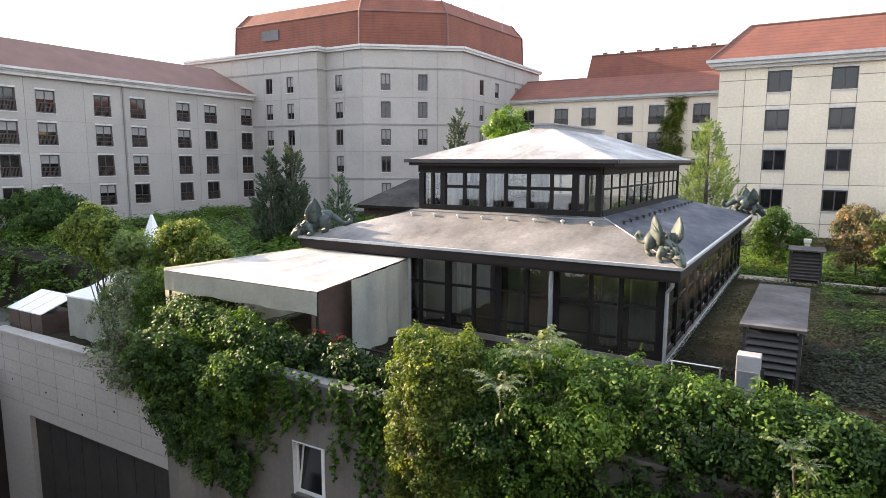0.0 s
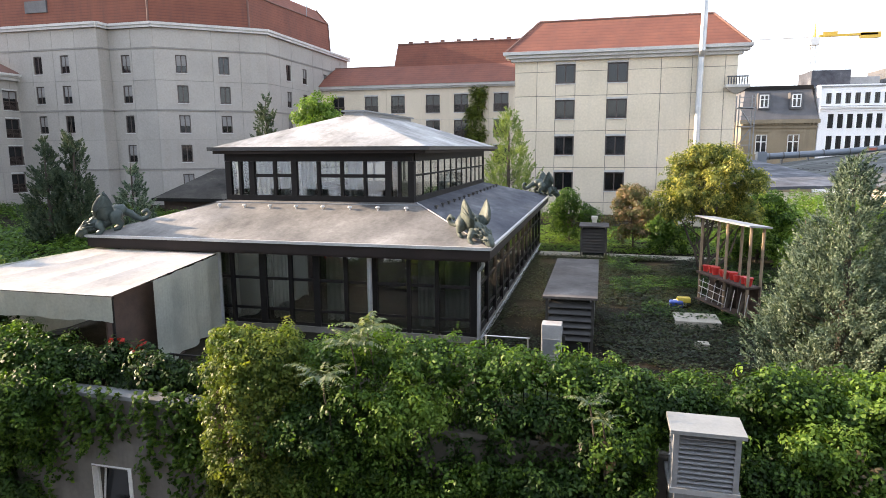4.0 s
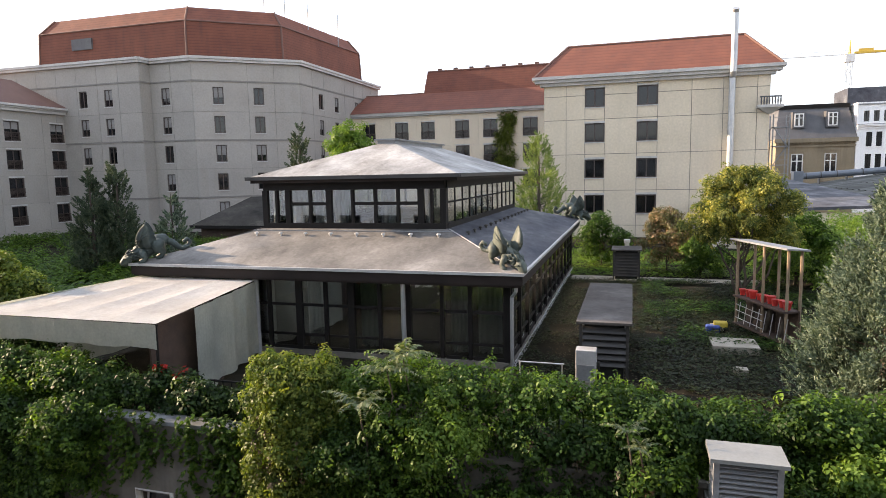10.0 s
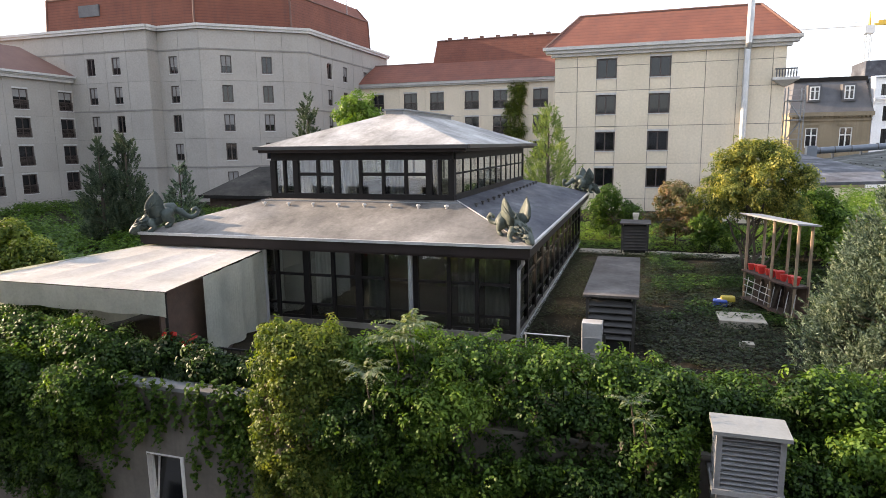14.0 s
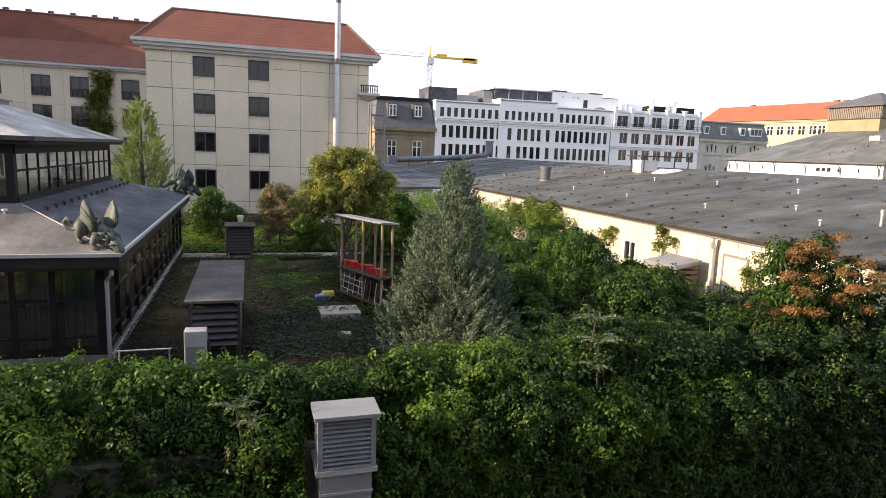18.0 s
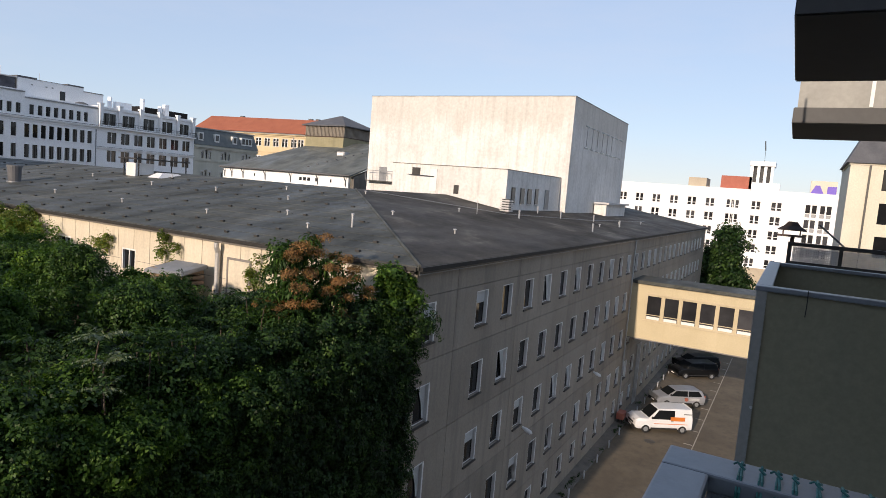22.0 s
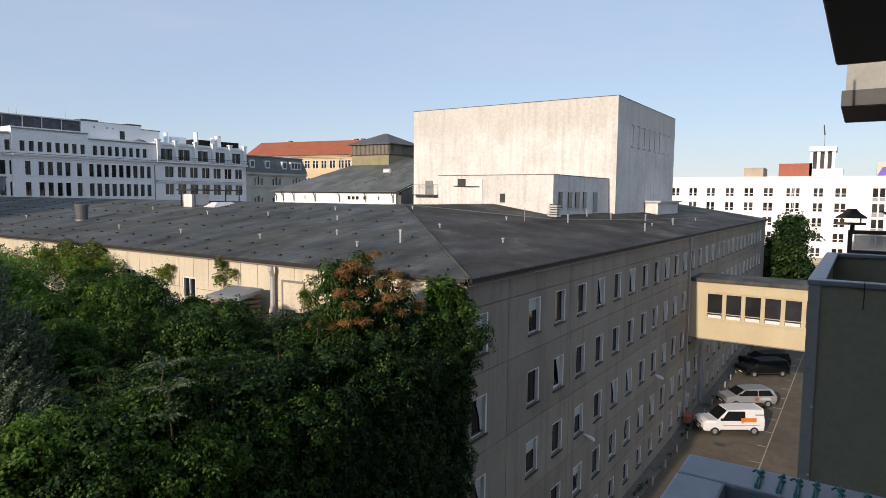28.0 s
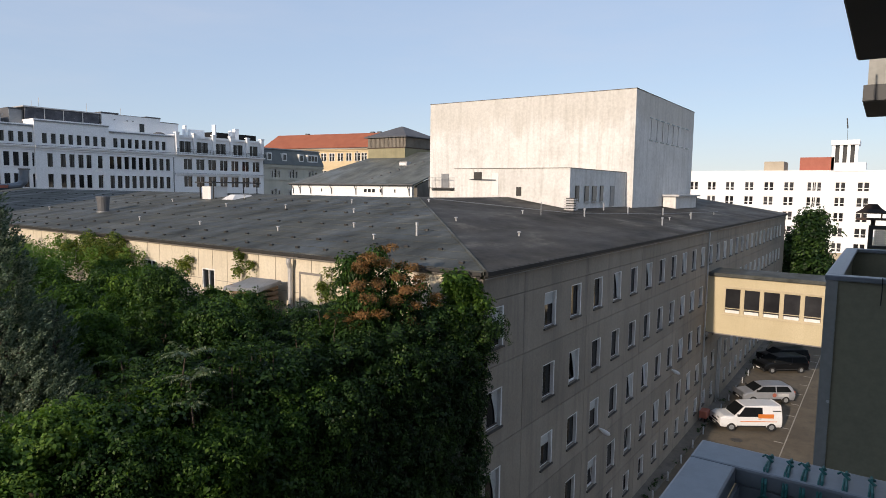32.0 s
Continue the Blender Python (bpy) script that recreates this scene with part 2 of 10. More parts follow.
M["louvre"] = mat("grey_louvre_metal", (0.22, 0.228, 0.235), (0.29, 0.298, 0.305), 0.5, 2, 20, 0.08, metal=0.3)
M["screen_grey"] = mat("grey_screen_panel", (0.075, 0.075, 0.074), (0.10, 0.10, 0.098), 0.45, 1.5, 14, 0.05)
M["dark_louvre"] = mat("dark_louvre_metal", (0.024, 0.022, 0.02), (0.045, 0.042, 0.038), 0.5, 2, 20, 0.1)
M["bronze"] = mat("green_bronze_patina", (0.022, 0.036, 0.034), (0.065, 0.088, 0.078), 0.55, 3, 18, 0.35, metal=0.2)
M["bronze_pale"] = mat("pale_patina", (0.034, 0.05, 0.042), (0.10, 0.118, 0.094), 0.6, 4, 20, 0.3)
M["awning"] = mat("cream_awning_canvas", (0.62, 0.59, 0.56), (0.82, 0.80, 0.77), 0.8, 0.7, 10, 0.15, (0.5, 0.45, 0.38), 0.3)
M["canvas"] = mat("pale_grey_canvas", (0.45, 0.46, 0.39), (0.57, 0.58, 0.50), 0.8, 1.2, 15, 0.2)
M["white_canvas"] = mat("white_canvas", (0.74, 0.74, 0.75), (0.84, 0.84, 0.84), 0.8, 1, 15, 0.1)
M["yellow_wall"] = mat("pale_yellow_render", (0.60, 0.525, 0.40), (0.70, 0.625, 0.49), 0.85, 0.4, 10, 0.15, (0.36, 0.31, 0.24), 0.5)
M["bridge_wall"] = mat("yellow_bridge_cladding", (0.50, 0.42, 0.265), (0.57, 0.485, 0.315), 0.7, 0.5, 12, 0.1, (0.42, 0.34, 0.2), 0.35)
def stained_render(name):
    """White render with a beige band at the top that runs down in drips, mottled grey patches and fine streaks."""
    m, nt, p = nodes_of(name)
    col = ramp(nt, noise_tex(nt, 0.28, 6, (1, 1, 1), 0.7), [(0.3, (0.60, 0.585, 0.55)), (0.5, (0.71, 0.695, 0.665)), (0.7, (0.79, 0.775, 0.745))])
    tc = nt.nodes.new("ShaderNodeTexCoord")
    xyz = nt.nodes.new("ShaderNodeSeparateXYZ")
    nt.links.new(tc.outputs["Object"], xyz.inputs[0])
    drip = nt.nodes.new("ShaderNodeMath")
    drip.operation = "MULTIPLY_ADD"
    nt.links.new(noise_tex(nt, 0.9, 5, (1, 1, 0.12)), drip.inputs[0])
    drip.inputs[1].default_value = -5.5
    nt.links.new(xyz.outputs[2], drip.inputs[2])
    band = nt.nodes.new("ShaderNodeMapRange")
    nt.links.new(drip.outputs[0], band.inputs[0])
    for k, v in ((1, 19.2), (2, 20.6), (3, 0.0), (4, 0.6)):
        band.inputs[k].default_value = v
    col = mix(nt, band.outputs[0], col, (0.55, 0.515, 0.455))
    st = ramp(nt, noise_tex(nt, 2.2, 5, (1, 1, 0.07)), [(0.5, (0, 0, 0)), (0.7, (0.4, 0.4, 0.4))])
    col = mix(nt, st, col, (0.36, 0.34, 0.30))
    grain = ramp(nt, noise_tex(nt, 5, 6), [(0.3, (0.8, 0.8, 0.8)), (0.7, (1.0, 1.0, 1.0))])
    nt.links.new(mix(nt, 1.0, col, grain, "MULTIPLY"), p.inputs["Base Color"])
    p.inputs["Roughness"].default_value = 0.9
    return m


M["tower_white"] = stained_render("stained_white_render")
M["asphalt"] = mat("street_asphalt", (0.088, 0.071, 0.05), (0.165, 0.134, 0.094), 0.9, 0.32, 16, 0.25, (0.06, 0.052, 0.042), 0.6)
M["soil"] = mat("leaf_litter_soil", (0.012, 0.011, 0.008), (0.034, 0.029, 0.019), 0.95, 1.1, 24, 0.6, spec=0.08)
M["gravel"] = mat("pale_gravel_path", (0.32, 0.28, 0.22), (0.45, 0.40, 0.33), 0.95, 2, 40, 0.5)
M["bark"] = mat("brown_bark", (0.05, 0.038, 0.028), (0.10, 0.078, 0.058), 0.95, 3, 25, 0.6)
M["wood"] = mat("weathered_timber", (0.20, 0.14, 0.09), (0.32, 0.23, 0.15), 0.8, 3, 30, 0.3)
M["dark_wood"] = mat("dark_stained_timber", (0.05, 0.03, 0.022), (0.085, 0.05, 0.036), 0.75, 3, 30, 0.3)
M["red_pot"] = mat("red_plastic", (0.50, 0.03, 0.025), (0.62, 0.045, 0.035), 0.4, 3, 20, 0.03)
M["slate"] = mat("grey_slate", (0.075, 0.075, 0.08), (0.12, 0.12, 0.125), 0.7, 0.6, 8, 0.2)
M["sandstone"] = mat("pale_sandstone", (0.38, 0.32, 0.24), (0.48, 0.41, 0.31), 0.85, 0.4, 8, 0.15)
M["yellow_house"] = mat("yellow_house_render", (0.56, 0.44, 0.27), (0.64, 0.51, 0.32), 0.85, 0.3, 6, 0.1)
M["orange_tile"] = mat("orange_roof_tiles", (0.29, 0.085, 0.042), (0.36, 0.115, 0.058), 0.8, 0.4, 7, 0.2, (0.2, 0.06, 0.035), 0.4)
M["blue_panel"] = mat("blue_grey_sheet_metal", (0.15, 0.175, 0.205), (0.19, 0.215, 0.245), 0.4, 1.2, 25, 0.04, metal=0.3)
M["grey_panel"] = mat("grey_balcony_panel", (0.195, 0.186, 0.128), (0.24, 0.228, 0.16), 0.3, 0.5, 20, 0.02, (0.15, 0.148, 0.112), 0.5, spec=0.3)
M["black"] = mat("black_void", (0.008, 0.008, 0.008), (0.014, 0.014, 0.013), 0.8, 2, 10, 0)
M["teal"] = mat("teal_cord", (0.006, 0.085, 0.085), (0.012, 0.125, 0.12), 0.6, 10, 60, 0.2)
M["crane_yellow"] = mat("yellow_crane_paint", (0.70, 0.42, 0.05), (0.78, 0.50, 0.08), 0.5, 1, 10, 0)
M["rubber"] = mat("black_rubber", (0.012, 0.012, 0.012), (0.02, 0.02, 0.02), 0.8, 5, 40, 0.1)
M["car_white"] = mat("white_car_paint", (0.72, 0.72, 0.72), (0.78, 0.78, 0.78), 0.25, 1, 30, 0, spec=0.6)
M["car_silver"] = mat("silver_car_paint", (0.27, 0.28, 0.30), (0.32, 0.33, 0.35), 0.35, 1, 30, 0, metal=0.2)
M["car_black"] = mat("black_car_paint", (0.006, 0.006, 0.007), (0.009, 0.010, 0.011), 0.3, 1, 30, 0, spec=0.2)
M["car_glass"] = mat("dark_car_glass", (0.008, 0.009, 0.010), (0.012, 0.014, 0.015), 0.55, 1, 5, 0, spec=0.04)
M["orange"] = mat("orange_lettering", (0.62, 0.17, 0.03), (0.68, 0.21, 0.04), 0.4, 2, 20, 0)
M["curtain"] = mat("pale_net_curtain", (0.42, 0.43, 0.42), (0.56, 0.57, 0.55), 0.9, 2, 20, 0.1)
M["violet"] = mat("violet_sign", (0.10, 0.05, 0.40), (0.13, 0.07, 0.46), 0.5, 2, 20, 0)
M["brick_red"] = mat("red_brick_render", (0.34, 0.10, 0.065), (0.40, 0.13, 0.085), 0.8, 1, 12, 0.1)
M["glass"] = glass_mat("clear_glass", (0.72, 0.78, 0.8), 2.5)
M["glass_smoke"] = glass_mat("smoked_glass", (0.55, 0.6, 0.58), 2.45)
GREEN = [(0.020, 0.050, 0.010), (0.036, 0.082, 0.014), (0.055, 0.115, 0.02), (0.085, 0.155, 0.03), (0.125, 0.205, 0.045)]
M["leaf_creeper"] = leaf_mat("creeper_leaves", GREEN, 0.38)
M["leaf_bright"] = leaf_mat("bright_green_leaves", [(0.075, 0.145, 0.028), (0.12, 0.205, 0.045), (0.17, 0.26, 0.07)], 0.4)
M["leaf_yellow"] = leaf_mat("yellow_green_leaves", [(0.045, 0.082, 0.018), (0.095, 0.138, 0.03), (0.155, 0.192, 0.045), (0.235, 0.26, 0.07)], 0.4)
# darkest greens, lowered so that the corner growth reads as shaded
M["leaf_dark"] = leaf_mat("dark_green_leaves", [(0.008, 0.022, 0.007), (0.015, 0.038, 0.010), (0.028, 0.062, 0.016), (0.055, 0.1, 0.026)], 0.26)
M["leaf_conifer"] = leaf_mat("grey_green_needles", [(0.03, 0.054, 0.043), (0.075, 0.112, 0.09), (0.14, 0.185, 0.155), (0.22, 0.265, 0.23)], 0.2, 0.7)
M["leaf_red"] = leaf_mat("reddish_leaves", [(0.10, 0.115, 0.045), (0.15, 0.14, 0.075), (0.23, 0.15, 0.10), (0.36, 0.225, 0.165)], 0.25)
M["leaf_orange"] = leaf_mat("orange_seed_heads", [(0.22, 0.11, 0.05), (0.30, 0.16, 0.075), (0.17, 0.11, 0.045), (0.26, 0.13, 0.055)], 0.2)
M["leaf_silver"] = leaf_mat("silver_green_leaves", [(0.07, 0.11, 0.06), (0.12, 0.16, 0.10), (0.19, 0.22, 0.16), (0.25, 0.27, 0.21)], 0.25)
M["leaf_brown"] = leaf_mat("dead_brown_leaves", [(0.06, 0.045, 0.03), (0.09, 0.065, 0.04)], 0.2)
M["flower_white"] = leaf_mat("white_blossom", [(0.60, 0.60, 0.58), (0.74, 0.74, 0.72)], 0.3)
M["flower_red"] = leaf_mat("red_geranium_petals", [(0.45, 0.02, 0.02), (0.60, 0.04, 0.03)], 0.25)
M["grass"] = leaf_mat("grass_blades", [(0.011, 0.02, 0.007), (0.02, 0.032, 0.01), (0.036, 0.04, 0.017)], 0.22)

M["brown_stone"] = mat("brown_sandstone", (0.22, 0.175, 0.115), (0.30, 0.245, 0.165), 0.85, 0.4, 8, 0.15, (0.14, 0.11, 0.08), 0.5)
M["cream_house"] = mat("pale_cream_render", (0.60, 0.55, 0.44), (0.68, 0.63, 0.51), 0.85, 0.3, 6, 0.1, (0.5, 0.46, 0.38), 0.3)
M["brown_frame"] = mat("dark_brown_window_frame", (0.045, 0.03, 0.025), (0.065, 0.045, 0.038), 0.5, 2, 30, 0.05)
M["leaf_poplar"] = leaf_mat("pale_olive_leaves", [(0.11, 0.165, 0.065), (0.16, 0.22, 0.095), (0.22, 0.28, 0.14)], 0.45)
M["worn_white"] = mat("worn_white_paint", (0.42, 0.42, 0.43), (0.62, 0.62, 0.62), 0.7, 1.5, 14, 0.1, (0.2, 0.2, 0.2), 0.6)
M["road_paint"] = mat("worn_road_paint", (0.28, 0.25, 0.2), (0.42, 0.39, 0.34), 0.9, 1.5, 14, 0.1)
M["dirty_concrete"] = mat("dirty_brown_concrete", (0.12, 0.108, 0.092), (0.19, 0.172, 0.148), 0.9, 0.5, 9, 0.3, (0.07, 0.064, 0.056), 0.7)
M["leaf_cypress"] = leaf_mat("dark_cypress_sprays", [(0.035, 0.055, 0.038), (0.06, 0.085, 0.06), (0.095, 0.12, 0.09)], 0.22, 0.7)
M["grey_wood"] = mat("grey_weathered_timber", (0.17, 0.145, 0.115), (0.24, 0.21, 0.17), 0.85, 1, 12, 0.2)
M["leaf_mid"] = leaf_mat("deep_green_leaves", [(0.013, 0.034, 0.009), (0.025, 0.06, 0.014), (0.048, 0.1, 0.022), (0.085, 0.15, 0.036)], 0.3)
M["blue_plastic"] = mat("blue_plastic", (0.03, 0.07, 0.28), (0.04, 0.09, 0.34), 0.5, 3, 20, 0.05)
M["yellow_plastic"] = mat("yellow_plastic", (0.55, 0.40, 0.05), (0.62, 0.46, 0.07), 0.5, 3, 20, 0.05)
M["warm_sheet"] = felt_mat("weathered_warm_sheet", [(0.04, 0.034, 0.031), (0.07, 0.061, 0.056), (0.085, 0.075, 0.069), (0.15, 0.135, 0.125)], 0.5, (0.8, 0.8, 0.8))
M["cream_frame"] = mat("cream_window_frame", (0.46, 0.38, 0.24), (0.55, 0.46, 0.31), 0.6, 1, 16, 0.05)
M["panel_trim"] = mat("grey_panel_trim", (0.22, 0.225, 0.215), (0.27, 0.275, 0.262), 0.4, 1.2, 20, 0.03)
M["grey_stone"] = mat("grey_green_stone", (0.44, 0.43, 0.36), (0.54, 0.53, 0.45), 0.85, 0.5, 9, 0.15, (0.33, 0.32, 0.27), 0.4)
M["green_slate"] = mat("grey_green_slate", (0.085, 0.10, 0.10), (0.14, 0.155, 0.15), 0.6, 0.9, 9, 0.2, (0.06, 0.07, 0.07), 0.4)
M["hall_roof"] = felt_mat("grey_green_roof_sheet", [(0.085, 0.092, 0.086), (0.125, 0.134, 0.124), (0.14, 0.149, 0.138), (0.175, 0.183, 0.17)], 0.4, (0.3, 0.75, 0.5))
M["moss_render"] = mat("mossy_yellow_render", (0.25, 0.225, 0.13), (0.33, 0.295, 0.18), 0.85, 0.6, 9, 0.15, (0.17, 0.155, 0.1), 0.5)
M["edge_grey"] = mat("dark_grey_edge_sheet", (0.034, 0.036, 0.038), (0.046, 0.048, 0.05), 0.5, 1.5, 14, 0.05, spec=0.3)
M["beige_screen"] = mat("pale_beige_screen", (0.24, 0.24, 0.22), (0.33, 0.325, 0.295), 0.6, 1.2, 12, 0.05)
M["leaf_gold"] = leaf_mat("golden_green_leaves", [(0.055, 0.085, 0.03), (0.14, 0.165, 0.05), (0.28, 0.27, 0.085), (0.48, 0.43, 0.15)], 0.36)
# ---- building helpers ----
WORLD = {}
I4 = Matrix.Identity(4)


def thing(name, label, category, at=(0, 0, 0), group="", kind=""):
    ob = new(name)
    ob.matrix_basis = Matrix.Translation(at)
    WORLD[ob] = ob.matrix_basis.copy()
    return tagged(ob, label, category, group, kind)


def mesh_of(name, bm, material):
    me = bpy.data.meshes.new(name)
    if isinstance(bm, bmesh.types.BMesh):
        bm.normal_update()
        bm.to_mesh(me)
        bm.free()
    else:
        me.from_pydata(*bm)
    me.materials.append(material)
    return me


def place(name, me, m=I4, parent=None, label=""):
    ob = new(name, me)
    if parent is not None:
        ob.parent = parent
        ob.matrix_parent_inverse = WORLD[parent].inverted()
    ob.matrix_basis = m
    WORLD[ob] = m.copy()
    if label:
        ob["label"] = label
    return ob


def part(name, bm, material, parent, label=""):
    return place(name, mesh_of(name, bm, material), I4, parent, label)


def setting(name, bm, material, label, category):
    return tagged(place(name, mesh_of(name, bm, material)), label, category, kind="structure")


def solid(name, bm, material, label, category, group="", kind=""):
    return tagged(place(name, mesh_of(name, bm, material)), label, category, group, kind)


def box(bm, x0, x1, y0, y1, z0, z1, m=None):
    c = [(x, y, z) for z in (z0, z1) for x, y in ((x0, y0), (x1, y0), (x1, y1), (x0, y1))]
    v = [bm.verts.new(m @ Vector(p) if m else p) for p in c]
    for f in ((3, 2, 1, 0), (4, 5, 6, 7), (0, 1, 5, 4), (1, 2, 6, 5), (2, 3, 7, 6), (3, 0, 4, 7)):
        bm.faces.new([v[i] for i in f])
    return bm


def boxes(*bs, m=None):
    bm = bmesh.new()
    for b in bs:
        box(bm, *b, m=m)
    return bm


def bevelled(b, w=0.02, m=None):
    bm = bmesh.new()
    box(bm, *b, m=m)
    bmesh.ops.bevel(bm, geom=bm.edges[:], offset=w, segments=2, affect="EDGES", profile=0.6)
    return bm


def prism(bm, ring, z0, z1, cap=True):
    """Upright prism over a plan ring; z may be one height or one per corner."""
    n = len(ring)
    lo = z0 if isinstance(z0, (list, tuple)) else [z0] * n
    hi = z1 if isinstance(z1, (list, tuple)) else [z1] * n
    a = [bm.verts.new((x, y, z)) for (x, y), z in zip(ring, lo)]
    b = [bm.verts.new((x, y, z)) for (x, y), z in zip(ring, hi)]
    for i in range(n):
        j = (i + 1) % n
        bm.faces.new((a[i], a[j], b[j], b[i]))
    if cap:
        bm.faces.new(b)
        bm.faces.new(a[::-1])
    return bm


def loft(bm, rings, caps=True):
    vs = [[bm.verts.new(p) for p in r] for r in rings]
    n = len(rings[0])
    for a, b in zip(vs, vs[1:]):
        for i in range(n):
            j = (i + 1) % n
            bm.faces.new((a[i], a[j], b[j], b[i]))
    if caps:
        bm.faces.new(vs[0][::-1])
        bm.faces.new(vs[-1])
    return bm


def tube(bm, pts, radii, n=8):
    """A round tube along points, with a radius for each."""
    pts = [Vector(p) for p in pts]
    if not isinstance(radii, (list, tuple)):
        radii = [radii] * len(pts)
    rings = []
    for i, (p, r) in enumerate(zip(pts, radii)):
        d = (pts[min(i + 1, len(pts) - 1)] - pts[max(i - 1, 0)]).normalized()
        u = d.orthogonal().normalized() if i == 0 else (u - d * u.dot(d)).normalized()
        w = d.cross(u)
        rings.append([p + (u * math.cos(2 * math.pi * k / n) + w * math.sin(2 * math.pi * k / n)) * r for k in range(n)])
    return loft(bm, rings)


def slab(bm, pts, t):
    """A flat or warped quad sheet with thickness t downward along z."""
    a = [bm.verts.new(p) for p in pts]
    b = [bm.verts.new((p[0], p[1], p[2] - t)) for p in pts]
    n = len(pts)
    bm.faces.new(a)
    bm.faces.new(b[::-1])
    for i in range(n):
        j = (i + 1) % n
        bm.faces.new((b[i], b[j], a[j], a[i]))
    return bm


def holes(u0, u1, z0, z1, openings):
    """Rectangles that fill u0..u1, z0..z1 but for the openings (u0, u1, z0, z1)."""
    cut = [o for o in openings if o[1] > u0 and o[0] < u1 and o[3] > z0 and o[2] < z1]
    zs = sorted({z0, z1, *(min(max(z, z0), z1) for o in cut for z in o[2:])})
    out = []
    for a, b in zip(zs, zs[1:]):
        if b - a < 1e-4:
            continue
        mid, u = (a + b) / 2, u0
        for o in sorted(o for o in cut if o[2] < mid < o[3]):
            if o[0] > u + 1e-4:
                out.append((u, o[0], a, b))
            u = max(u, o[1])
        if u1 > u + 1e-4:
            out.append((u, u1, a, b))
    return out


def frame_at(p0, p1):
    """Matrix of a wall's own frame: x along p0 to p1, y into the building, z up; outside is at -y."""
    d = Vector((p1[0] - p0[0], p1[1] - p0[1], 0)).normalized()
    n = Vector((-d.y, d.x, 0))
    return Matrix(((d.x, n.x, 0, p0[0]), (d.y, n.y, 0, p0[1]), (0, 0, 1, 0), (0, 0, 0, 1)))


def facade(parent, p0, p1, z0, z1, us, zs, openings, material, thick=0.35, gap=0.02, proud=0.05, name="wall"):
    """A backing wall with real openings, and a cladding of separate panels between the joint lines us and zs."""
    m = frame_at(p0, p1)
    length = math.hypot(p1[0] - p0[0], p1[1] - p0[1])
    bm = bmesh.new()
    for a, b, c, d in holes(0, length, z0, z1, openings):
        box(bm, a, b, proud, thick, c, d, m=m)
    wall = part(name, bm, M["joint"], parent)
    us, zs = [0, *us, length], [z0, *zs, z1]
    for a, b in zip(us, us[1:]):
        for c, d in zip(zs, zs[1:]):
            bm = bmesh.new()
            for r in holes(a + gap / 2, b - gap / 2, c + gap / 2, d - gap / 2, openings):
                box(bm, r[0], r[1], 0, proud + 0.003, r[2], r[3], m=m)
            if len(bm.faces):
                part("panel", bm, material, wall)
            else:
                bm.free()
    return m


# ---- foliage ----
def leaf_mesh(name, pos, nrm, size, material, droop=0.25, aspect=0.62, seed=1, along=None, blade_tone=None):
    """One mesh of folded four-cornered leaves at pos, facing nrm more or less."""
    rg = np.random.default_rng(seed)
    pos, nrm, size = np.asarray(pos, float), np.asarray(nrm, float), np.asarray(size, float)
    n = len(pos)
    nrm = nrm + rg.normal(0, 0.28, (n, 3))
    nrm /= np.linalg.norm(nrm, axis=1)[:, None] + 1e-9
    d = rg.normal(0, 1, (n, 3))
    d[:, 2] -= droop * 3
    if along is not None:
        d = np.asarray(along, float) + d * 0.12
    d -= nrm * (d * nrm).sum(1)[:, None]
    d /= np.linalg.norm(d, axis=1)[:, None] + 1e-9
    s = np.cross(nrm, d)
    L = size[:, None]
    v = np.empty((n, 4, 3))
    v[:, 0] = pos - d * L * 0.5
    v[:, 1] = pos + s * L * aspect * 0.5 + nrm * L * 0.1
    v[:, 2] = pos + d * L * 0.5 - nrm * L * 0.12
    v[:, 3] = pos - s * L * aspect * 0.5 + nrm * L * 0.1
    me = bpy.data.meshes.new(name)
    me.vertices.add(n * 4)
    me.vertices.foreach_set("co", v.ravel())
    me.loops.add(n * 4)
    me.loops.foreach_set("vertex_index", np.arange(n * 4, dtype=np.int32))
    me.polygons.add(n)
    me.polygons.foreach_set("loop_start", np.arange(0, n * 4, 4, dtype=np.int32))
    me.update(calc_edges=True)
    tone = me.attributes.new("leaf_tone", "FLOAT", "FACE")
    tone.data.foreach_set("value", (rg.random(n) if blade_tone is None else np.asarray(blade_tone, float)).astype(np.float32))
    me.materials.append(material)
    return me


def clump_points(clumps, count, seed, shell=0.55, flat=None):
    """Points and outward ways in a cloud of ellipsoid clumps (x, y, z, rx, ry, rz), thick near their skins, with gaps."""
    rg = np.random.default_rng(seed)
    c = np.asarray(clumps, float)
    w = (c[:, 3] * c[:, 4] + c[:, 4] * c[:, 5] + c[:, 3] * c[:, 5])
    k = rg.choice(len(c), count, p=w / w.sum())
    d = rg.normal(0, 1, (count, 3))
    d /= np.linalg.norm(d, axis=1)[:, None]
    lump = 1 + 0.16 * np.sin(d @ np.array([5.0, 3.0, 4.0]) + k * 1.7) + 0.12 * np.sin(d @ np.array([-7.0, 9.0, 5.0]) + k)
    r = (shell + (1.06 - shell) * rg.random(count) ** 0.6) * lump
    return c[k, :3] + d * c[k, 3:6] * r[:, None], d


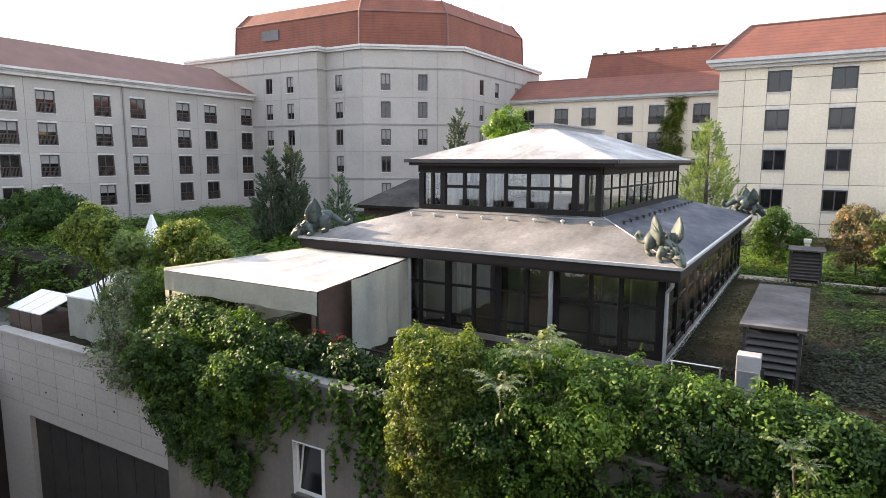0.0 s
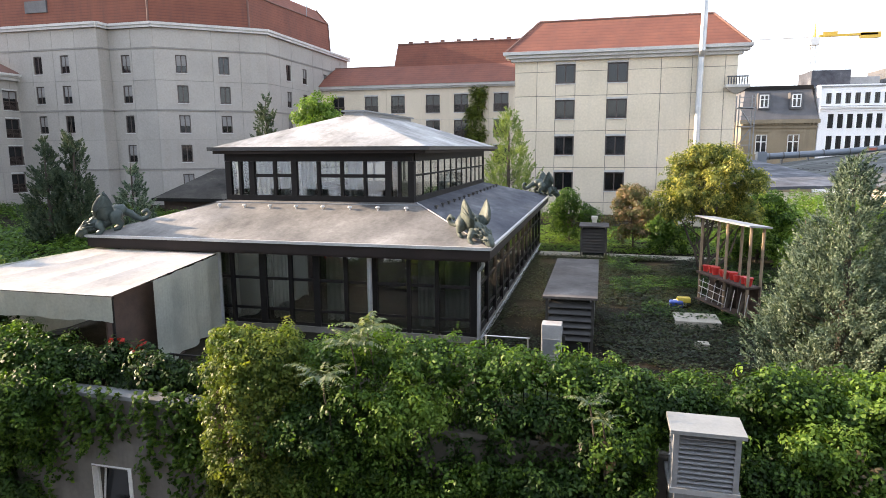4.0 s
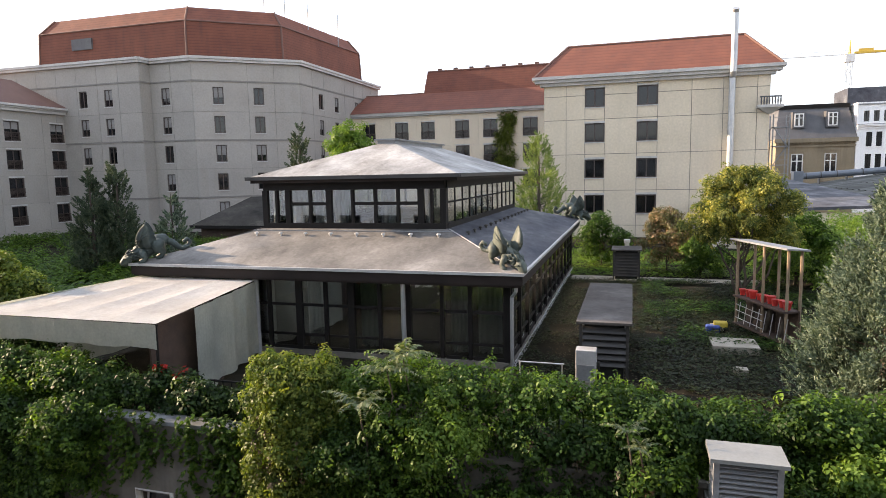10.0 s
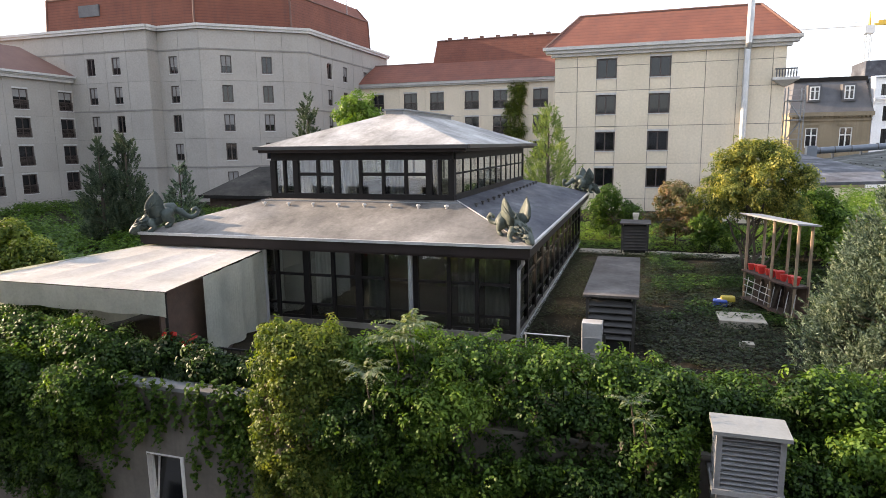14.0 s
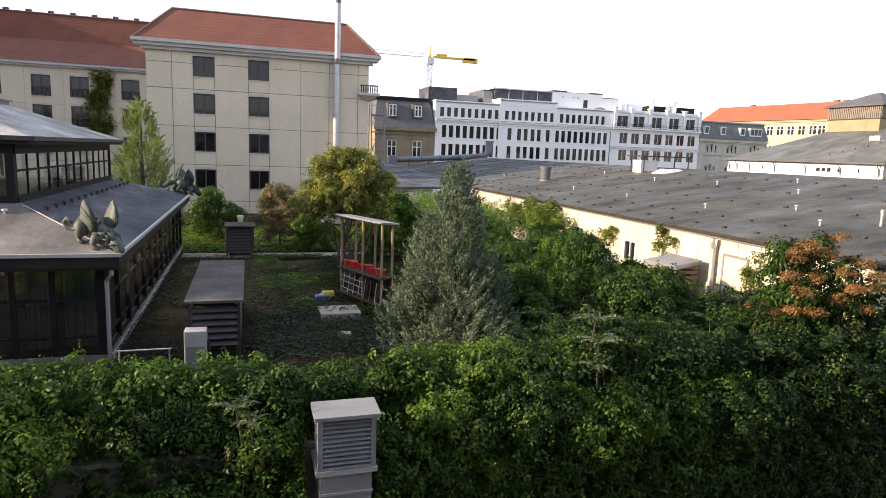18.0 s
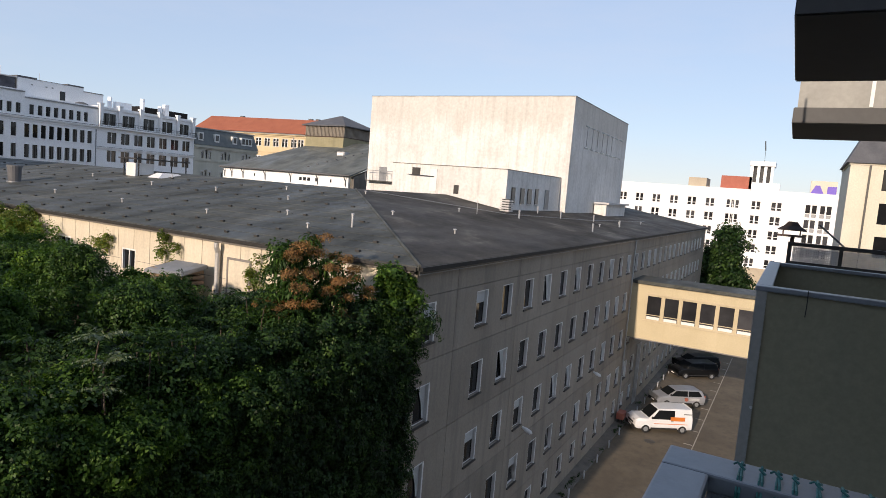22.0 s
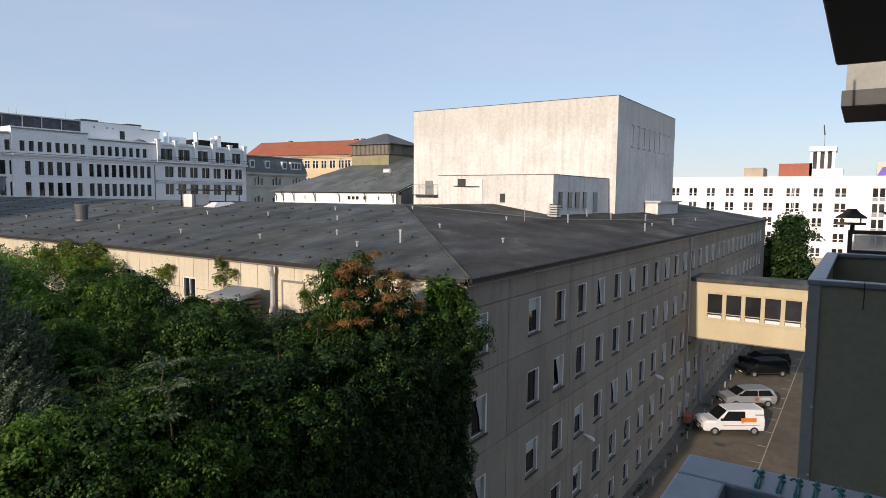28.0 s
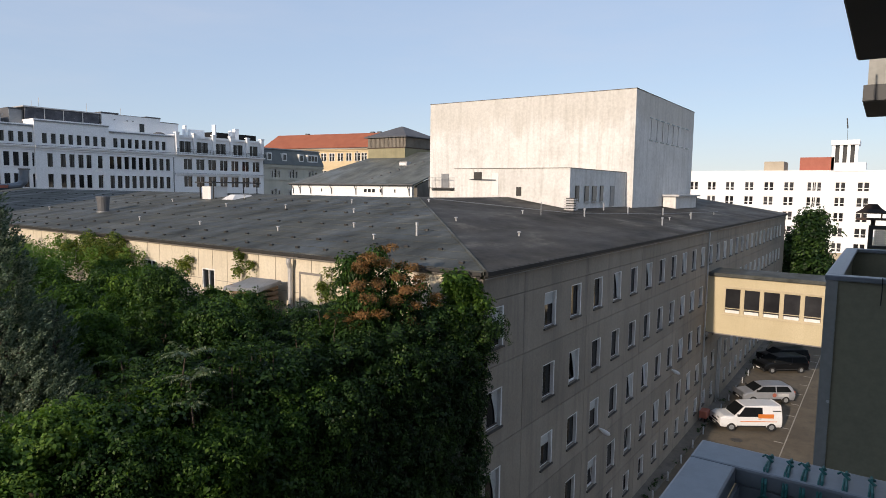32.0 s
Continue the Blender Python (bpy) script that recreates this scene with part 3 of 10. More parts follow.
def sprigs(pos, nrm, per, reach, seed):
    """Each point becomes a twig: leaves set alternately along a short outward-growing, drooping line."""
    rg = np.random.default_rng(seed)
    n = len(pos)
    d = nrm * 0.8 + rg.normal(0, 0.55, (n, 3)) + np.array([0, 0, 0.1])
    d /= np.linalg.norm(d, axis=1)[:, None] + 1e-9
    side = np.cross(d, rg.normal(0, 1, (n, 3)) + np.array([0, 0, 2.0]))
    side /= np.linalg.norm(side, axis=1)[:, None] + 1e-9
    length = reach * rg.uniform(1.6, 4.2, n)
    k = np.arange(per)
    f = (k / max(per - 1, 1) - 0.55)[None, :, None]
    alt = np.where(k % 2 == 0, 1.0, -1.0)[None, :, None]
    p = pos[:, None] + d[:, None] * length[:, None, None] * f + side[:, None] * alt * reach * 0.42 * (1.05 - np.abs(f))
    p[:, :, 2] -= 0.5 * length[:, None] * (f[:, :, 0] + 0.55) ** 2
    p = p + rg.normal(0, reach * 0.16, p.shape)
    up = nrm * 0.7 + rg.normal(0, 0.22, (n, 3)) + np.array([0, 0, 0.55])
    return p.reshape(-1, 3), np.repeat(up, per, 0)


def foliage(name, clumps, count, size, material, parent=None, seed=1, per=9, reach=0.09, up=0.35, shell=0.5, keep=None, label="", droop=0.25):
    p, d = clump_points(clumps, max(count // per, 1), seed, shell)
    p, d = sprigs(p, d, per, reach, seed + 7)
    if keep is not None:
        k = keep(p)
        p, d = p[k], d[k]
    d = d * 0.8 + np.array([0, -0.1, up])
    rg = np.random.default_rng(seed + 3)
    me = leaf_mesh(name, p, d, size * rg.uniform(0.6, 1.3, len(p)), material, seed=seed, droop=droop)
    return place(name, me, I4, parent, label)


def unit(v):
    return v / (np.linalg.norm(v, axis=1)[:, None] + 1e-9)


def tufts(name, mounds, count, leaf, material, parent=None, seed=1, per=13, low=-0.45, droop=0.6, lift=0.5, aspect=0.6, keep=None, label="", spread=1.0, rough=1.32):
    """Foliage as rosettes: leaf whorls on the outer skin of the mounds, so that crowns show tufts with dark gaps between."""
    rg = np.random.default_rng(seed)
    c = np.asarray(mounds, float)
    w = c[:, 3] * c[:, 4] + c[:, 4] * c[:, 5] + c[:, 3] * c[:, 5]
    n = max(count // per, 1)
    k = rg.choice(len(c), n * 2, p=w / w.sum())
    d = unit(rg.normal(0, 1, (n * 2, 3)))
    lump = 1 + 0.17 * np.sin(d @ np.array([6.0, 4.0, 5.0]) + k * 1.7) + 0.13 * np.sin(d @ np.array([-9.0, 11.0, 7.0]) + k)
    far = np.where(rg.random(n * 2) < 0.22, rg.uniform(1.05, rough, n * 2), rg.uniform(0.72, 1.06, n * 2))
    pos = c[k, :3] + d * c[k, 3:6] * (lump * far)[:, None]
    ok = d[:, 2] > np.where(rg.random(n * 2) < 0.25, -1.0, low)
    for m in c:
        q = (((pos - m[:3]) / m[3:6]) ** 2).sum(1)
        ok &= q > 0.45
    pos, d, k, far = pos[ok][:n], d[ok][:n], k[ok][:n], far[ok][:n]
    axis = unit(unit(d / c[k, 3:6]) * 0.8 + np.array([0, 0, lift]) + rg.normal(0, 0.42, d.shape))
    u = unit(np.cross(axis, rg.normal(0, 1, d.shape)))
    v = np.cross(axis, u)
    size = leaf * rg.uniform(0.75, 1.3, len(pos))
    i = np.arange(per)
    f = ((i + 0.5) / per)[None, :, None]
    ang = (i * 2.399)[None, :] + rg.uniform(0, 6.28, (len(pos), 1)) + rg.normal(0, 0.25, (len(pos), per))
    out = u[:, None] * np.cos(ang)[..., None] + v[:, None] * np.sin(ang)[..., None]
    sz = size[:, None, None]
    p = pos[:, None] + out * sz * spread * (0.3 + 1.15 * f ** 0.6) + axis[:, None] * sz * (0.7 - 1.1 * f)
    p = p + rg.normal(0, leaf * 0.22, p.shape)
    along = out + axis[:, None] * (0.5 - 0.7 * f) - np.array([0, 0, droop]) * f
    nrm = axis[:, None] * 0.9 + out * (0.35 + 0.35 * f) + np.array([0, 0, 0.2])
    p, along, nrm = p.reshape(-1, 3), along.reshape(-1, 3), nrm.reshape(-1, 3)
    sizes = np.repeat(size, per) * rg.uniform(0.7, 1.2, len(p))
    # random tone per tuft, plus painted lightening on tufts that stick out furthest
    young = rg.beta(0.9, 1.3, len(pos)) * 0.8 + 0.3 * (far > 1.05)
    blade_tone = np.clip(np.repeat(young, per) + rg.normal(0, 0.12, len(p)), 0, 1)
    if keep is not None:
        q = keep(p)
        p, along, nrm, sizes, blade_tone = p[q], along[q], nrm[q], sizes[q], blade_tone[q]
    return place(name, leaf_mesh(name, p, nrm, sizes, material, aspect=aspect, seed=seed, along=along, blade_tone=blade_tone), I4, parent, label)


def limb(bm, a, b, r0, r1, bend=0.1, seg=5, seed=1, n=6):
    rg = random.Random(seed)
    a, b = Vector(a), Vector(b)
    L = (b - a).length
    pts = [a.lerp(b, i / seg) + Vector((rg.uniform(-1, 1), rg.uniform(-1, 1), 0)) * (bend * L * (0 if i in (0,) else 0.5)) for i in range(seg + 1)]
    pts[-1] = b
    tube(bm, pts, [r0 + (r1 - r0) * i / seg for i in range(seg + 1)], n)
    return pts


def tree(name, label, x, y, z, h, clumps, count, leaf, material, trunk=0.12, seed=1, forks=4, per=9, reach=0.12, category="tree", group="", shell=0.45):
    """A tapered trunk with limbs to its clumps, and a crown of leaves. Clumps are relative to the foot."""
    ob = thing(name, label, category, (x, y, z), group)
    rg = random.Random(seed)
    bm = bmesh.new()
    top = (x + rg.uniform(-0.1, 0.1) * h, y + rg.uniform(-0.1, 0.1) * h, z + h * 0.75)
    pts = limb(bm, (x, y, z - 0.05), top, trunk, trunk * 0.3, 0.06, 6, seed)
    for i, c in enumerate(clumps[: forks * 3]):
        s = pts[min(1 + i % 4, len(pts) - 1)]
        limb(bm, s, (x + c[0], y + c[1], z + c[2]), trunk * 0.45, trunk * 0.1, 0.12, 4, seed + i)
    part("trunk", bm, M["bark"], ob)
    spots = [(x + c[0], y + c[1], z + c[2], *c[3:]) for c in clumps]
    tufts("crown", spots, count, leaf, material, ob, seed)
    foliage("inner_leaves", [(c[0], c[1], c[2], *(0.75 * q for q in c[3:])) for c in spots], count // 4, leaf * 1.2, material, ob, seed + 5, per, reach * 0.6, shell=0.3)
    return ob


def limb_mesh(a, b, r0, r1, seed):
    bm = bmesh.new()
    limb(bm, a, b, r0, r1, 0.12, 6, seed)
    return bm


def random_clumps(n, rx, ry, z0, z1, r, seed, top=0.6):
    """Clumps of uneven size in an egg-shaped crown."""
    rg = random.Random(seed)
    out = []
    for i in range(n):
        f = (i + 0.5) / n
        w = math.sin(math.pi * (0.12 + 0.8 * f)) ** 0.7 * (1 - (1 - top) * f)
        a, q = rg.uniform(0, 6.283), rg.uniform(0.35, 1.0)
        s = r * rg.uniform(0.65, 1.25)
        out.append((rx * w * q * math.cos(a), ry * w * q * math.sin(a), z0 + (z1 - z0) * f, s, s, s * rg.uniform(0.7, 1.0)))
    return out

# ---- ground, street and garden deck ----
DECK, WALL_Y, EDGE_X, ROOF = 11.35, 10.3, 16.9, 14.25
bm = bmesh.new()
slab(bm, [(-900, -900, 0), (900, -900, 0), (900, 900, 0), (-900, 900, 0)], 0.5)
setting("ground", bm, M["asphalt"], "brown-grey worn asphalt street and ground", "ground")

# own block of flats behind and below the balcony, closed and plain
own = thing("apartment_block", "grey concrete apartment block with balconies", "building", (20, -8, 0), kind="structure")
OWN = [(2 + 2.8 * i, 3.7 + 2.8 * i, z, z + 1.6) for z in (1.2, 4, 6.8, 9.6, 12.4, 18.4) for i in range(20)]
of = frame_at((14.5, -1.9), (-45, -1.9))
bm = bmesh.new()
for a, b, c, d in holes(0, 59.5, 0, 22, OWN):
    box(bm, a, b, 0, 0.4, c, d, m=of)
part("wall", bm, M["white_facade"], own)
part("core", boxes((0, 59.5, 0.9, 14, 0, 22), m=of), M["joint"], own)
for a, b, c, d in OWN:
    part("window", boxes((a, b, 0.2, 0.26, c, d), m=of), M["dark_pane"], own)

# deck: retaining wall to the street, parapet and soil
deck = thing("garden_deck", "concrete podium carrying a roof garden above the street", "podium", (0, 20, 0), kind="structure")
WIN_DECK = [(x, x + 0.95, z, z + 1.3) for z in (8.85, 6.05, 3.25) for x in (-10.3, -5.4, -0.6, 4.2, 8.4, 11.1, 13.9)]
bm = bmesh.new()
DECK_X = -15.1
for a, b, c, d in holes(DECK_X, EDGE_X, 0, 11.35, WIN_DECK):
    box(bm, a, b, WALL_Y, WALL_Y + 0.4, c, d)
part("retaining_wall", bm, M["dirty_concrete"], deck)
part("parapet", boxes((DECK_X, EDGE_X, WALL_Y, WALL_Y + 0.3, 11.35, 11.72)), M["dirty_concrete"], deck)
part("coping", boxes((DECK_X - 0.06, -7.0, WALL_Y - 0.06, WALL_Y + 0.36, 11.72, 11.8)), M["louvre"], deck, "pale weathered metal coping")
# overgrown stretch in a darker material, painting in the shade behind the leaves
part("coping", boxes((-7.0, EDGE_X, WALL_Y - 0.06, WALL_Y + 0.36, 11.72, 11.8)), M["dirty_concrete"], deck, "coping coloured darker for the shade under the creeper")
part("side_wall", boxes((DECK_X, DECK_X + 0.4, WALL_Y + 0.4, 13.4, 0, 11.72)), M["concrete"], deck)
part("side_wall", boxes((-18.4, -18.0, 13.4, 46, 0, 11.5)), M["concrete"], deck)
part("back_wall", boxes((DECK_X + 0.4, EDGE_X, WALL_Y + 0.42, WALL_Y + 0.5, 0, 11.3)), M["black"], deck)
bm = bmesh.new()
nx, ny = 58, 60
def deck_z(x, y):
    return DECK + 0.05 * noise.noise((x * 0.5, y * 0.5, 3)) + 0.02 * noise.noise((x * 2.1, y * 2.1, 1)) - 0.03
grid = [[bm.verts.new((-18 + 34.9 * i / nx, 10.72 + 41 * j / ny, deck_z(-18 + 34.9 * i / nx, 10.72 + 41 * j / ny))) for i in range(nx + 1)] for j in range(ny + 1)]
for j in range(ny):
    for i in range(nx):
        if grid[j][i].co.x < DECK_X and grid[j][i].co.y < 13.4:
            continue
        bm.faces.new((grid[j][i], grid[j][i + 1], grid[j + 1][i + 1], grid[j + 1][i]))
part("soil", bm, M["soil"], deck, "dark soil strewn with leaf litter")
bm = bmesh.new()
slab(bm, [(-30.9, 18.4, 10.9), (-18.4, 18.4, 10.9), (-18.4, 60, 10.9), (-30.9, 60, 10.9)], 2.0)
box(bm, -30.9, -18.4, 13.42, 18.4, 8.8, 9.25)
box(bm, -60, -30.9, 19.0, 60, 7.0, 10.9)
box(bm, -60, -50.4, 4, 19.0, 7.0, 10.3)
setting("terrace", bm, M["soil"], "planted roof terrace beside the podium", "terrace")
setting("courtyard_ground", boxes((-60, 12, 51.8, 75, 10.6, 11.2)), M["soil"], "soil of the planted hotel courtyard", "ground")

# wall with the loading gate
gate_wall = thing("loading_yard_wall", "pale concrete wall with a dark roller gate", "wall", (-25, 13, 0), kind="structure")
GATE = [(-28.4, -15.5, 0, 5.9)]
bm = bmesh.new()
for a, b, c, d in holes(-30.9, DECK_X, 0, 9.3, GATE):
    box(bm, a, b, 13.0, 13.4, c, d)
part("wall", bm, M["hotel_grey"], gate_wall)
part("coping", boxes((-30.9, DECK_X, 12.93, 13.5, 9.3, 9.42)), M["concrete"], gate_wall)
part("upper_wall", boxes((-18.4, DECK_X, 13.41, 13.7, 9.0, 11.5)), M["concrete"], gate_wall)
for i in range(11):
    part("gate_panel", boxes((-28.4 + i * 1.17, -28.4 + i * 1.17 + 1.14, 13.22, 13.3, 0, 5.9)), M["dark_louvre"], gate_wall)
for k in range(5):
    z = 6.35 + k * 0.6
    part("block_joint", boxes((-30.9, DECK_X, 12.994, 13.0, z, z + 0.02)), M["joint"], gate_wall)
for k in range(11):
    x = -30.2 + 1.38 * k
    part("block_joint", boxes((x, x + 0.018, 12.994, 13.0, 6.37 if k % 2 else 6.97, 9.3)), M["joint"], gate_wall)
for x, z in ((-29.6, 7.3), (-26.9, 7.2), (-24.3, 6.8), (-22.1, 7.4)):
    part("tie_hole", tube(bmesh.new(), [(x, 12.99, z), (x, 13.0, z)], 0.05, 8), M["black"], gate_wall)

# ---- long panel-built block ----
BAYS = [18.24] + [22.37 + 2.452 * i for i in range(27)]
long = thing("office_block", "long grey panel-built office block with a low felt roof", "building", (50, 20, 0), kind="structure")
WIN_L, WIN_H = [], 1.36
for i, xr in enumerate(BAYS):
    for r in range(4):
        WIN_L.append((xr - 1.0 - EDGE_X, xr - EDGE_X, 11.59 - 2.8 * r, 12.95 - 2.8 * r))
    WIN_L.append((xr - 0.9 - EDGE_X, xr - 0.1 - EDGE_X, 0.95, 2.05))
joints_u = [BAYS[0] - EDGE_X + 1.5] + [b - EDGE_X + 0.72 for b in BAYS[2:-1:3]]
facade(long, (EDGE_X, WALL_Y), (89.8, WALL_Y), 0, 14.0, joints_u, [2.5, 5.35, 8.15, 10.95, 13.2], WIN_L, M["plattenwall"], 0.4, 0.025, 0.06)
part("eaves_board", boxes((EDGE_X - 0.12, 90, WALL_Y - 0.14, WALL_Y + 0.2, 14.0, 14.2)), M["dark_louvre"], long)
part("edge_trim", boxes((EDGE_X - 0.12, 90.1, WALL_Y - 0.16, WALL_Y - 0.14, 13.97, 13.999)), M["louvre"], long)
part("gutter", boxes((EDGE_X - 0.2, 90.1, WALL_Y - 0.3, WALL_Y - 0.14, 14.1, 14.24)), M["black"], long)
part("end_wall", boxes((89.4, 89.8, WALL_Y + 0.4, 35, 0, 14.0)), M["plattenwall"], long)
part("dark_core", boxes((EDGE_X + 0.8, 89.3, WALL_Y + 0.9, WALL_Y + 1.0, 0, 14.0)), M["black"], long)
# yellow wall to the garden, with a door and windows
WIN_W = [(8.2, 9.0, 12.4, 13.35), (15.95, 16.93, 12.2, 13.15), (20.7, 21.65, 12.2, 13.1)]
wf = frame_at((EDGE_X, 46.0), (EDGE_X, WALL_Y + 0.4))
YP = [35.3 - 1.06 * k for k in range(33, 0, -1)]
facade(long, (EDGE_X, 46.0), (EDGE_X, WALL_Y + 0.4), 11.0, 14.0, YP, [12.62], WIN_W, M["yellow_wall"], 0.35, 0.022, 0.02, "garden_wall")
for a, b, c, d in WIN_W:
    w = part("window", boxes((a, b, 0.12, 0.16, c, d), m=wf), M["dark_pane"], long)
    part("window_frame", boxes((a, a + 0.07, 0.02, 0.12, c, d), (b - 0.07, b, 0.02, 0.12, c, d), (a + 0.07, b - 0.07, 0.02, 0.12, d - 0.07, d), ((a + b) / 2 - 0.03, (a + b) / 2 + 0.03, 0.04, 0.12, c, d - 0.07), m=wf), M["white_paint"], w)
part("eaves_board", boxes((EDGE_X - 0.14, EDGE_X + 0.2, WALL_Y + 0.2, 46, 14.0, 14.2)), M["joint"], long)
part("gutter", boxes((EDGE_X - 0.3, EDGE_X - 0.14, WALL_Y - 0.1, 46, 14.1, 14.22)), M["dark_louvre"], long)
RIDGE, RX, RY = 16.25, 30.0, 22.9
roofw = bmesh.new()
slab(roofw, [(EDGE_X - 0.2, WALL_Y - 0.2, ROOF), (RX, RY, RIDGE), (RX, 82, RIDGE), (EDGE_X - 0.2, 82, ROOF)], 0.12)
part("roof_slope", roofw, M["felt_dark"], long)
roofs = bmesh.new()
slab(roofs, [(EDGE_X - 0.2, WALL_Y - 0.2, ROOF), (90.1, WALL_Y - 0.2, ROOF), (90.1, RY, RIDGE), (RX, RY, RIDGE)], 0.12)
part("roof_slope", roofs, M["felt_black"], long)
rooft = bmesh.new()
slab(rooft, [(RX, RY, RIDGE), (90.1, RY, RIDGE), (90.1, 60, 15.2), (RX, 60, 15.6)], 0.1)
part("roof_slope", rooft, M["felt_dark"], long)
annexw = bmesh.new()
slab(annexw, [(5.0, 46.0, 13.9), (EDGE_X - 0.2, 46, 14.27), (EDGE_X - 0.2, 90, 15.6), (5, 90, 15.2)], 0.2)
part("roof_slope", annexw, M["felt_blue"], long)
part("north_wall", boxes((5.2, EDGE_X, 46.2, 46.5, 10.5, 13.72)), M["yellow_wall"], long)

# fly tower and its low annex on the roof
fly = thing("fly_tower", "windowless white rendered fly tower with streaked walls", "building", (60, 28, 15), kind="structure")
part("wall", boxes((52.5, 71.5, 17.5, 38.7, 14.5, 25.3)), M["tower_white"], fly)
part("roof_edge", boxes((52.46, 71.54, 17.46, 38.74, 25.3, 25.34)), M["dirty_concrete"], fly)
ann = thing("roof_annex", "low white rendered roof annex with dark windows", "building", (46, 23, 15), kind="structure")
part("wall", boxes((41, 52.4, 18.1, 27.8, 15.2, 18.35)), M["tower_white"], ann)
part("roof_edge", boxes((40.96, 52.42, 18.06, 27.84, 18.35, 18.39)), M["dirty_concrete"], ann)

# ---- footbridge over the street ----
bridge = thing("footbridge", "enclosed pale yellow footbridge between the two buildings", "footbridge", (50, 5, 6.5), kind="structure")
WIN_B = [(1.13 + 1.25 * i, 2.29 + 1.25 * i, 8.05, 9.98) for i in range(7)]
bf = frame_at((48.5, WALL_Y), (48.5, 0.0))
bm = bmesh.new()
for a, b, c, d in holes(0, 12.3, 6.5, 10.75, WIN_B):
    box(bm, a, b, 0, 0.2, c, d, m=bf)
part("side_wall", bm, M["bridge_wall"], bridge)
part("side_wall", boxes((51.6, 51.8, -2, WALL_Y, 6.5, 10.75)), M["bridge_wall"], bridge)
part("floor", boxes((48.7, 51.6, -2, WALL_Y, 6.5, 6.8)), M["concrete"], bridge)
part("roof", boxes((48.3, 52, -2, WALL_Y, 10.75, 11.0)), M["felt_dark"], bridge)
for a, b, c, d in WIN_B:
    f = bmesh.new()
    for r in ((a, a + 0.09, c, d), (b - 0.09, b, c, d), (a + 0.09, b - 0.09, c, c + 0.09), (a + 0.09, b - 0.09, d - 0.09, d), (a + 0.09, b - 0.09, c + 0.4, c + 0.45)):
        box(f, r[0], r[1], 0.04, 0.12, r[2], r[3], m=bf)
    w = part("window_frame", f, M["cream_frame"], bridge)
    part("pane", boxes((a + 0.09, b - 0.09, 0.075, 0.085, c + 0.09, d - 0.09), m=bf), M["grey_pane"], w)
    part("sill_box", boxes((a + 0.12, b - 0.12, 0.05, 0.07, c + 0.09, c + 0.30), m=bf), M["white_paint"], w)
part("window_band", boxes((1.0, 9.95, -0.03, -0.002, 9.98, 10.08), (1.0, 9.95, -0.05, -0.002, 7.95, 8.05), m=bf), M["cream_frame"], bridge)
part("foot_stain", boxes((0, 10.3, -0.012, -0.001, 6.5, 6.58), m=bf), M["joint"], bridge)

# ---- hotel wings and corner tower ----
def make_window(w, h, guard, blind=0.0):
    """Shared meshes of one window in its own frame: outside at -y, foot at z 0."""
    t = 0.1
    f = boxes((0, t, 0.1, 0.2, 0, h), (w - t, w, 0.1, 0.2, 0, h), (t, w - t, 0.1, 0.2, 0, t), (t, w - t, 0.1, 0.2, h - t, h), (w / 2 - t / 2, w / 2 + t / 2, 0.11, 0.19, t, h - t))
    if guard:
        box(f, t, w - t, 0.115, 0.185, h * 0.42, h * 0.42 + 0.07)
    out = {"frame": mesh_of("window_frame", f, M["brown_frame"]), "pane": mesh_of("pane", boxes((t, w - t, 0.155, 0.165, t, h - t)), M["dark_pane"])}
    out["sill"] = mesh_of("sill", boxes((-0.05, w + 0.05, -0.06, 0.12, -0.08, 0.0)), M["cornice"])
    if w > 1.55:
        out["lintel"] = mesh_of("lintel", boxes((-0.04, w + 0.04, -0.03, 0.1, h, h + 0.16)), M["cornice"])
    if guard:
        n = 15
        g = boxes((-0.03, w + 0.03, -0.03, 0.04, 0.84, 0.9), (-0.03, w + 0.03, -0.02, 0.03, 0.04, 0.1), (-0.03, w + 0.03, -0.02, 0.03, 0.45, 0.49), *[(w * k / n - 0.018, w * k / n + 0.018, -0.01, 0.02, 0.1, 0.84) for k in range(n + 1)])
        out["guard"] = mesh_of("guard_rail", g, M["brown_frame"])
    if blind:
        out["blind"] = mesh_of("blind", boxes((t, w - t, 0.13, 0.15, h * (1 - blind), h - t)), M["blind"])
    return out


def put_window(kit, m, parent):
    w = place("window", kit["frame"], m, parent)
    for key, nm in (("pane", "pane"), ("sill", "sill"), ("guard", "guard_rail"), ("blind", "blind"), ("lintel", "lintel")):
        if key in kit:
            place(nm, kit[key], m, w)


W_LW, W_LB = make_window(1.62, 1.95, True), make_window(1.62, 1.95, True, 0.4)
W_TW, W_TB = make_window(1.05, 1.75, False), make_window(1.05, 1.75, False, 0.6)
W_RB = make_window(1.58, 1.55, False)
W_RW = make_window(1.75, 2.1, True)
rw = random.Random(5)

lw = thing("hotel_left_wing", "grey stone-clad hotel wing with a brown tiled roof", "building", (-62, 36, 0), kind="structure")
COLS = [13.0, 18.2, 21.4, 26.4, 29.6, 34.7, 38.3, 43.5, 47.0, 52.1]
ROWS = [20.85, 18.07, 15.3, 12.5]
ops = [(c - 5.1, c - 3.48, z - 0.05, z + 1.9) for c in COLS for z in ROWS]
m = facade(lw, (-58.5, 5.0), (-58.5, 54.2), 9.0, 23.75, [c - 6.0 for c in COLS[1:]] + [47.9], [11.8, 14.6, 17.4, 20.15], ops, M["hotel_grey"])
for i, (a, b, c, d) in enumerate(ops):
    put_window(W_LB if rw.random() < 0.45 else W_LW, m @ Matrix.Translation((a, 0, c)), lw)
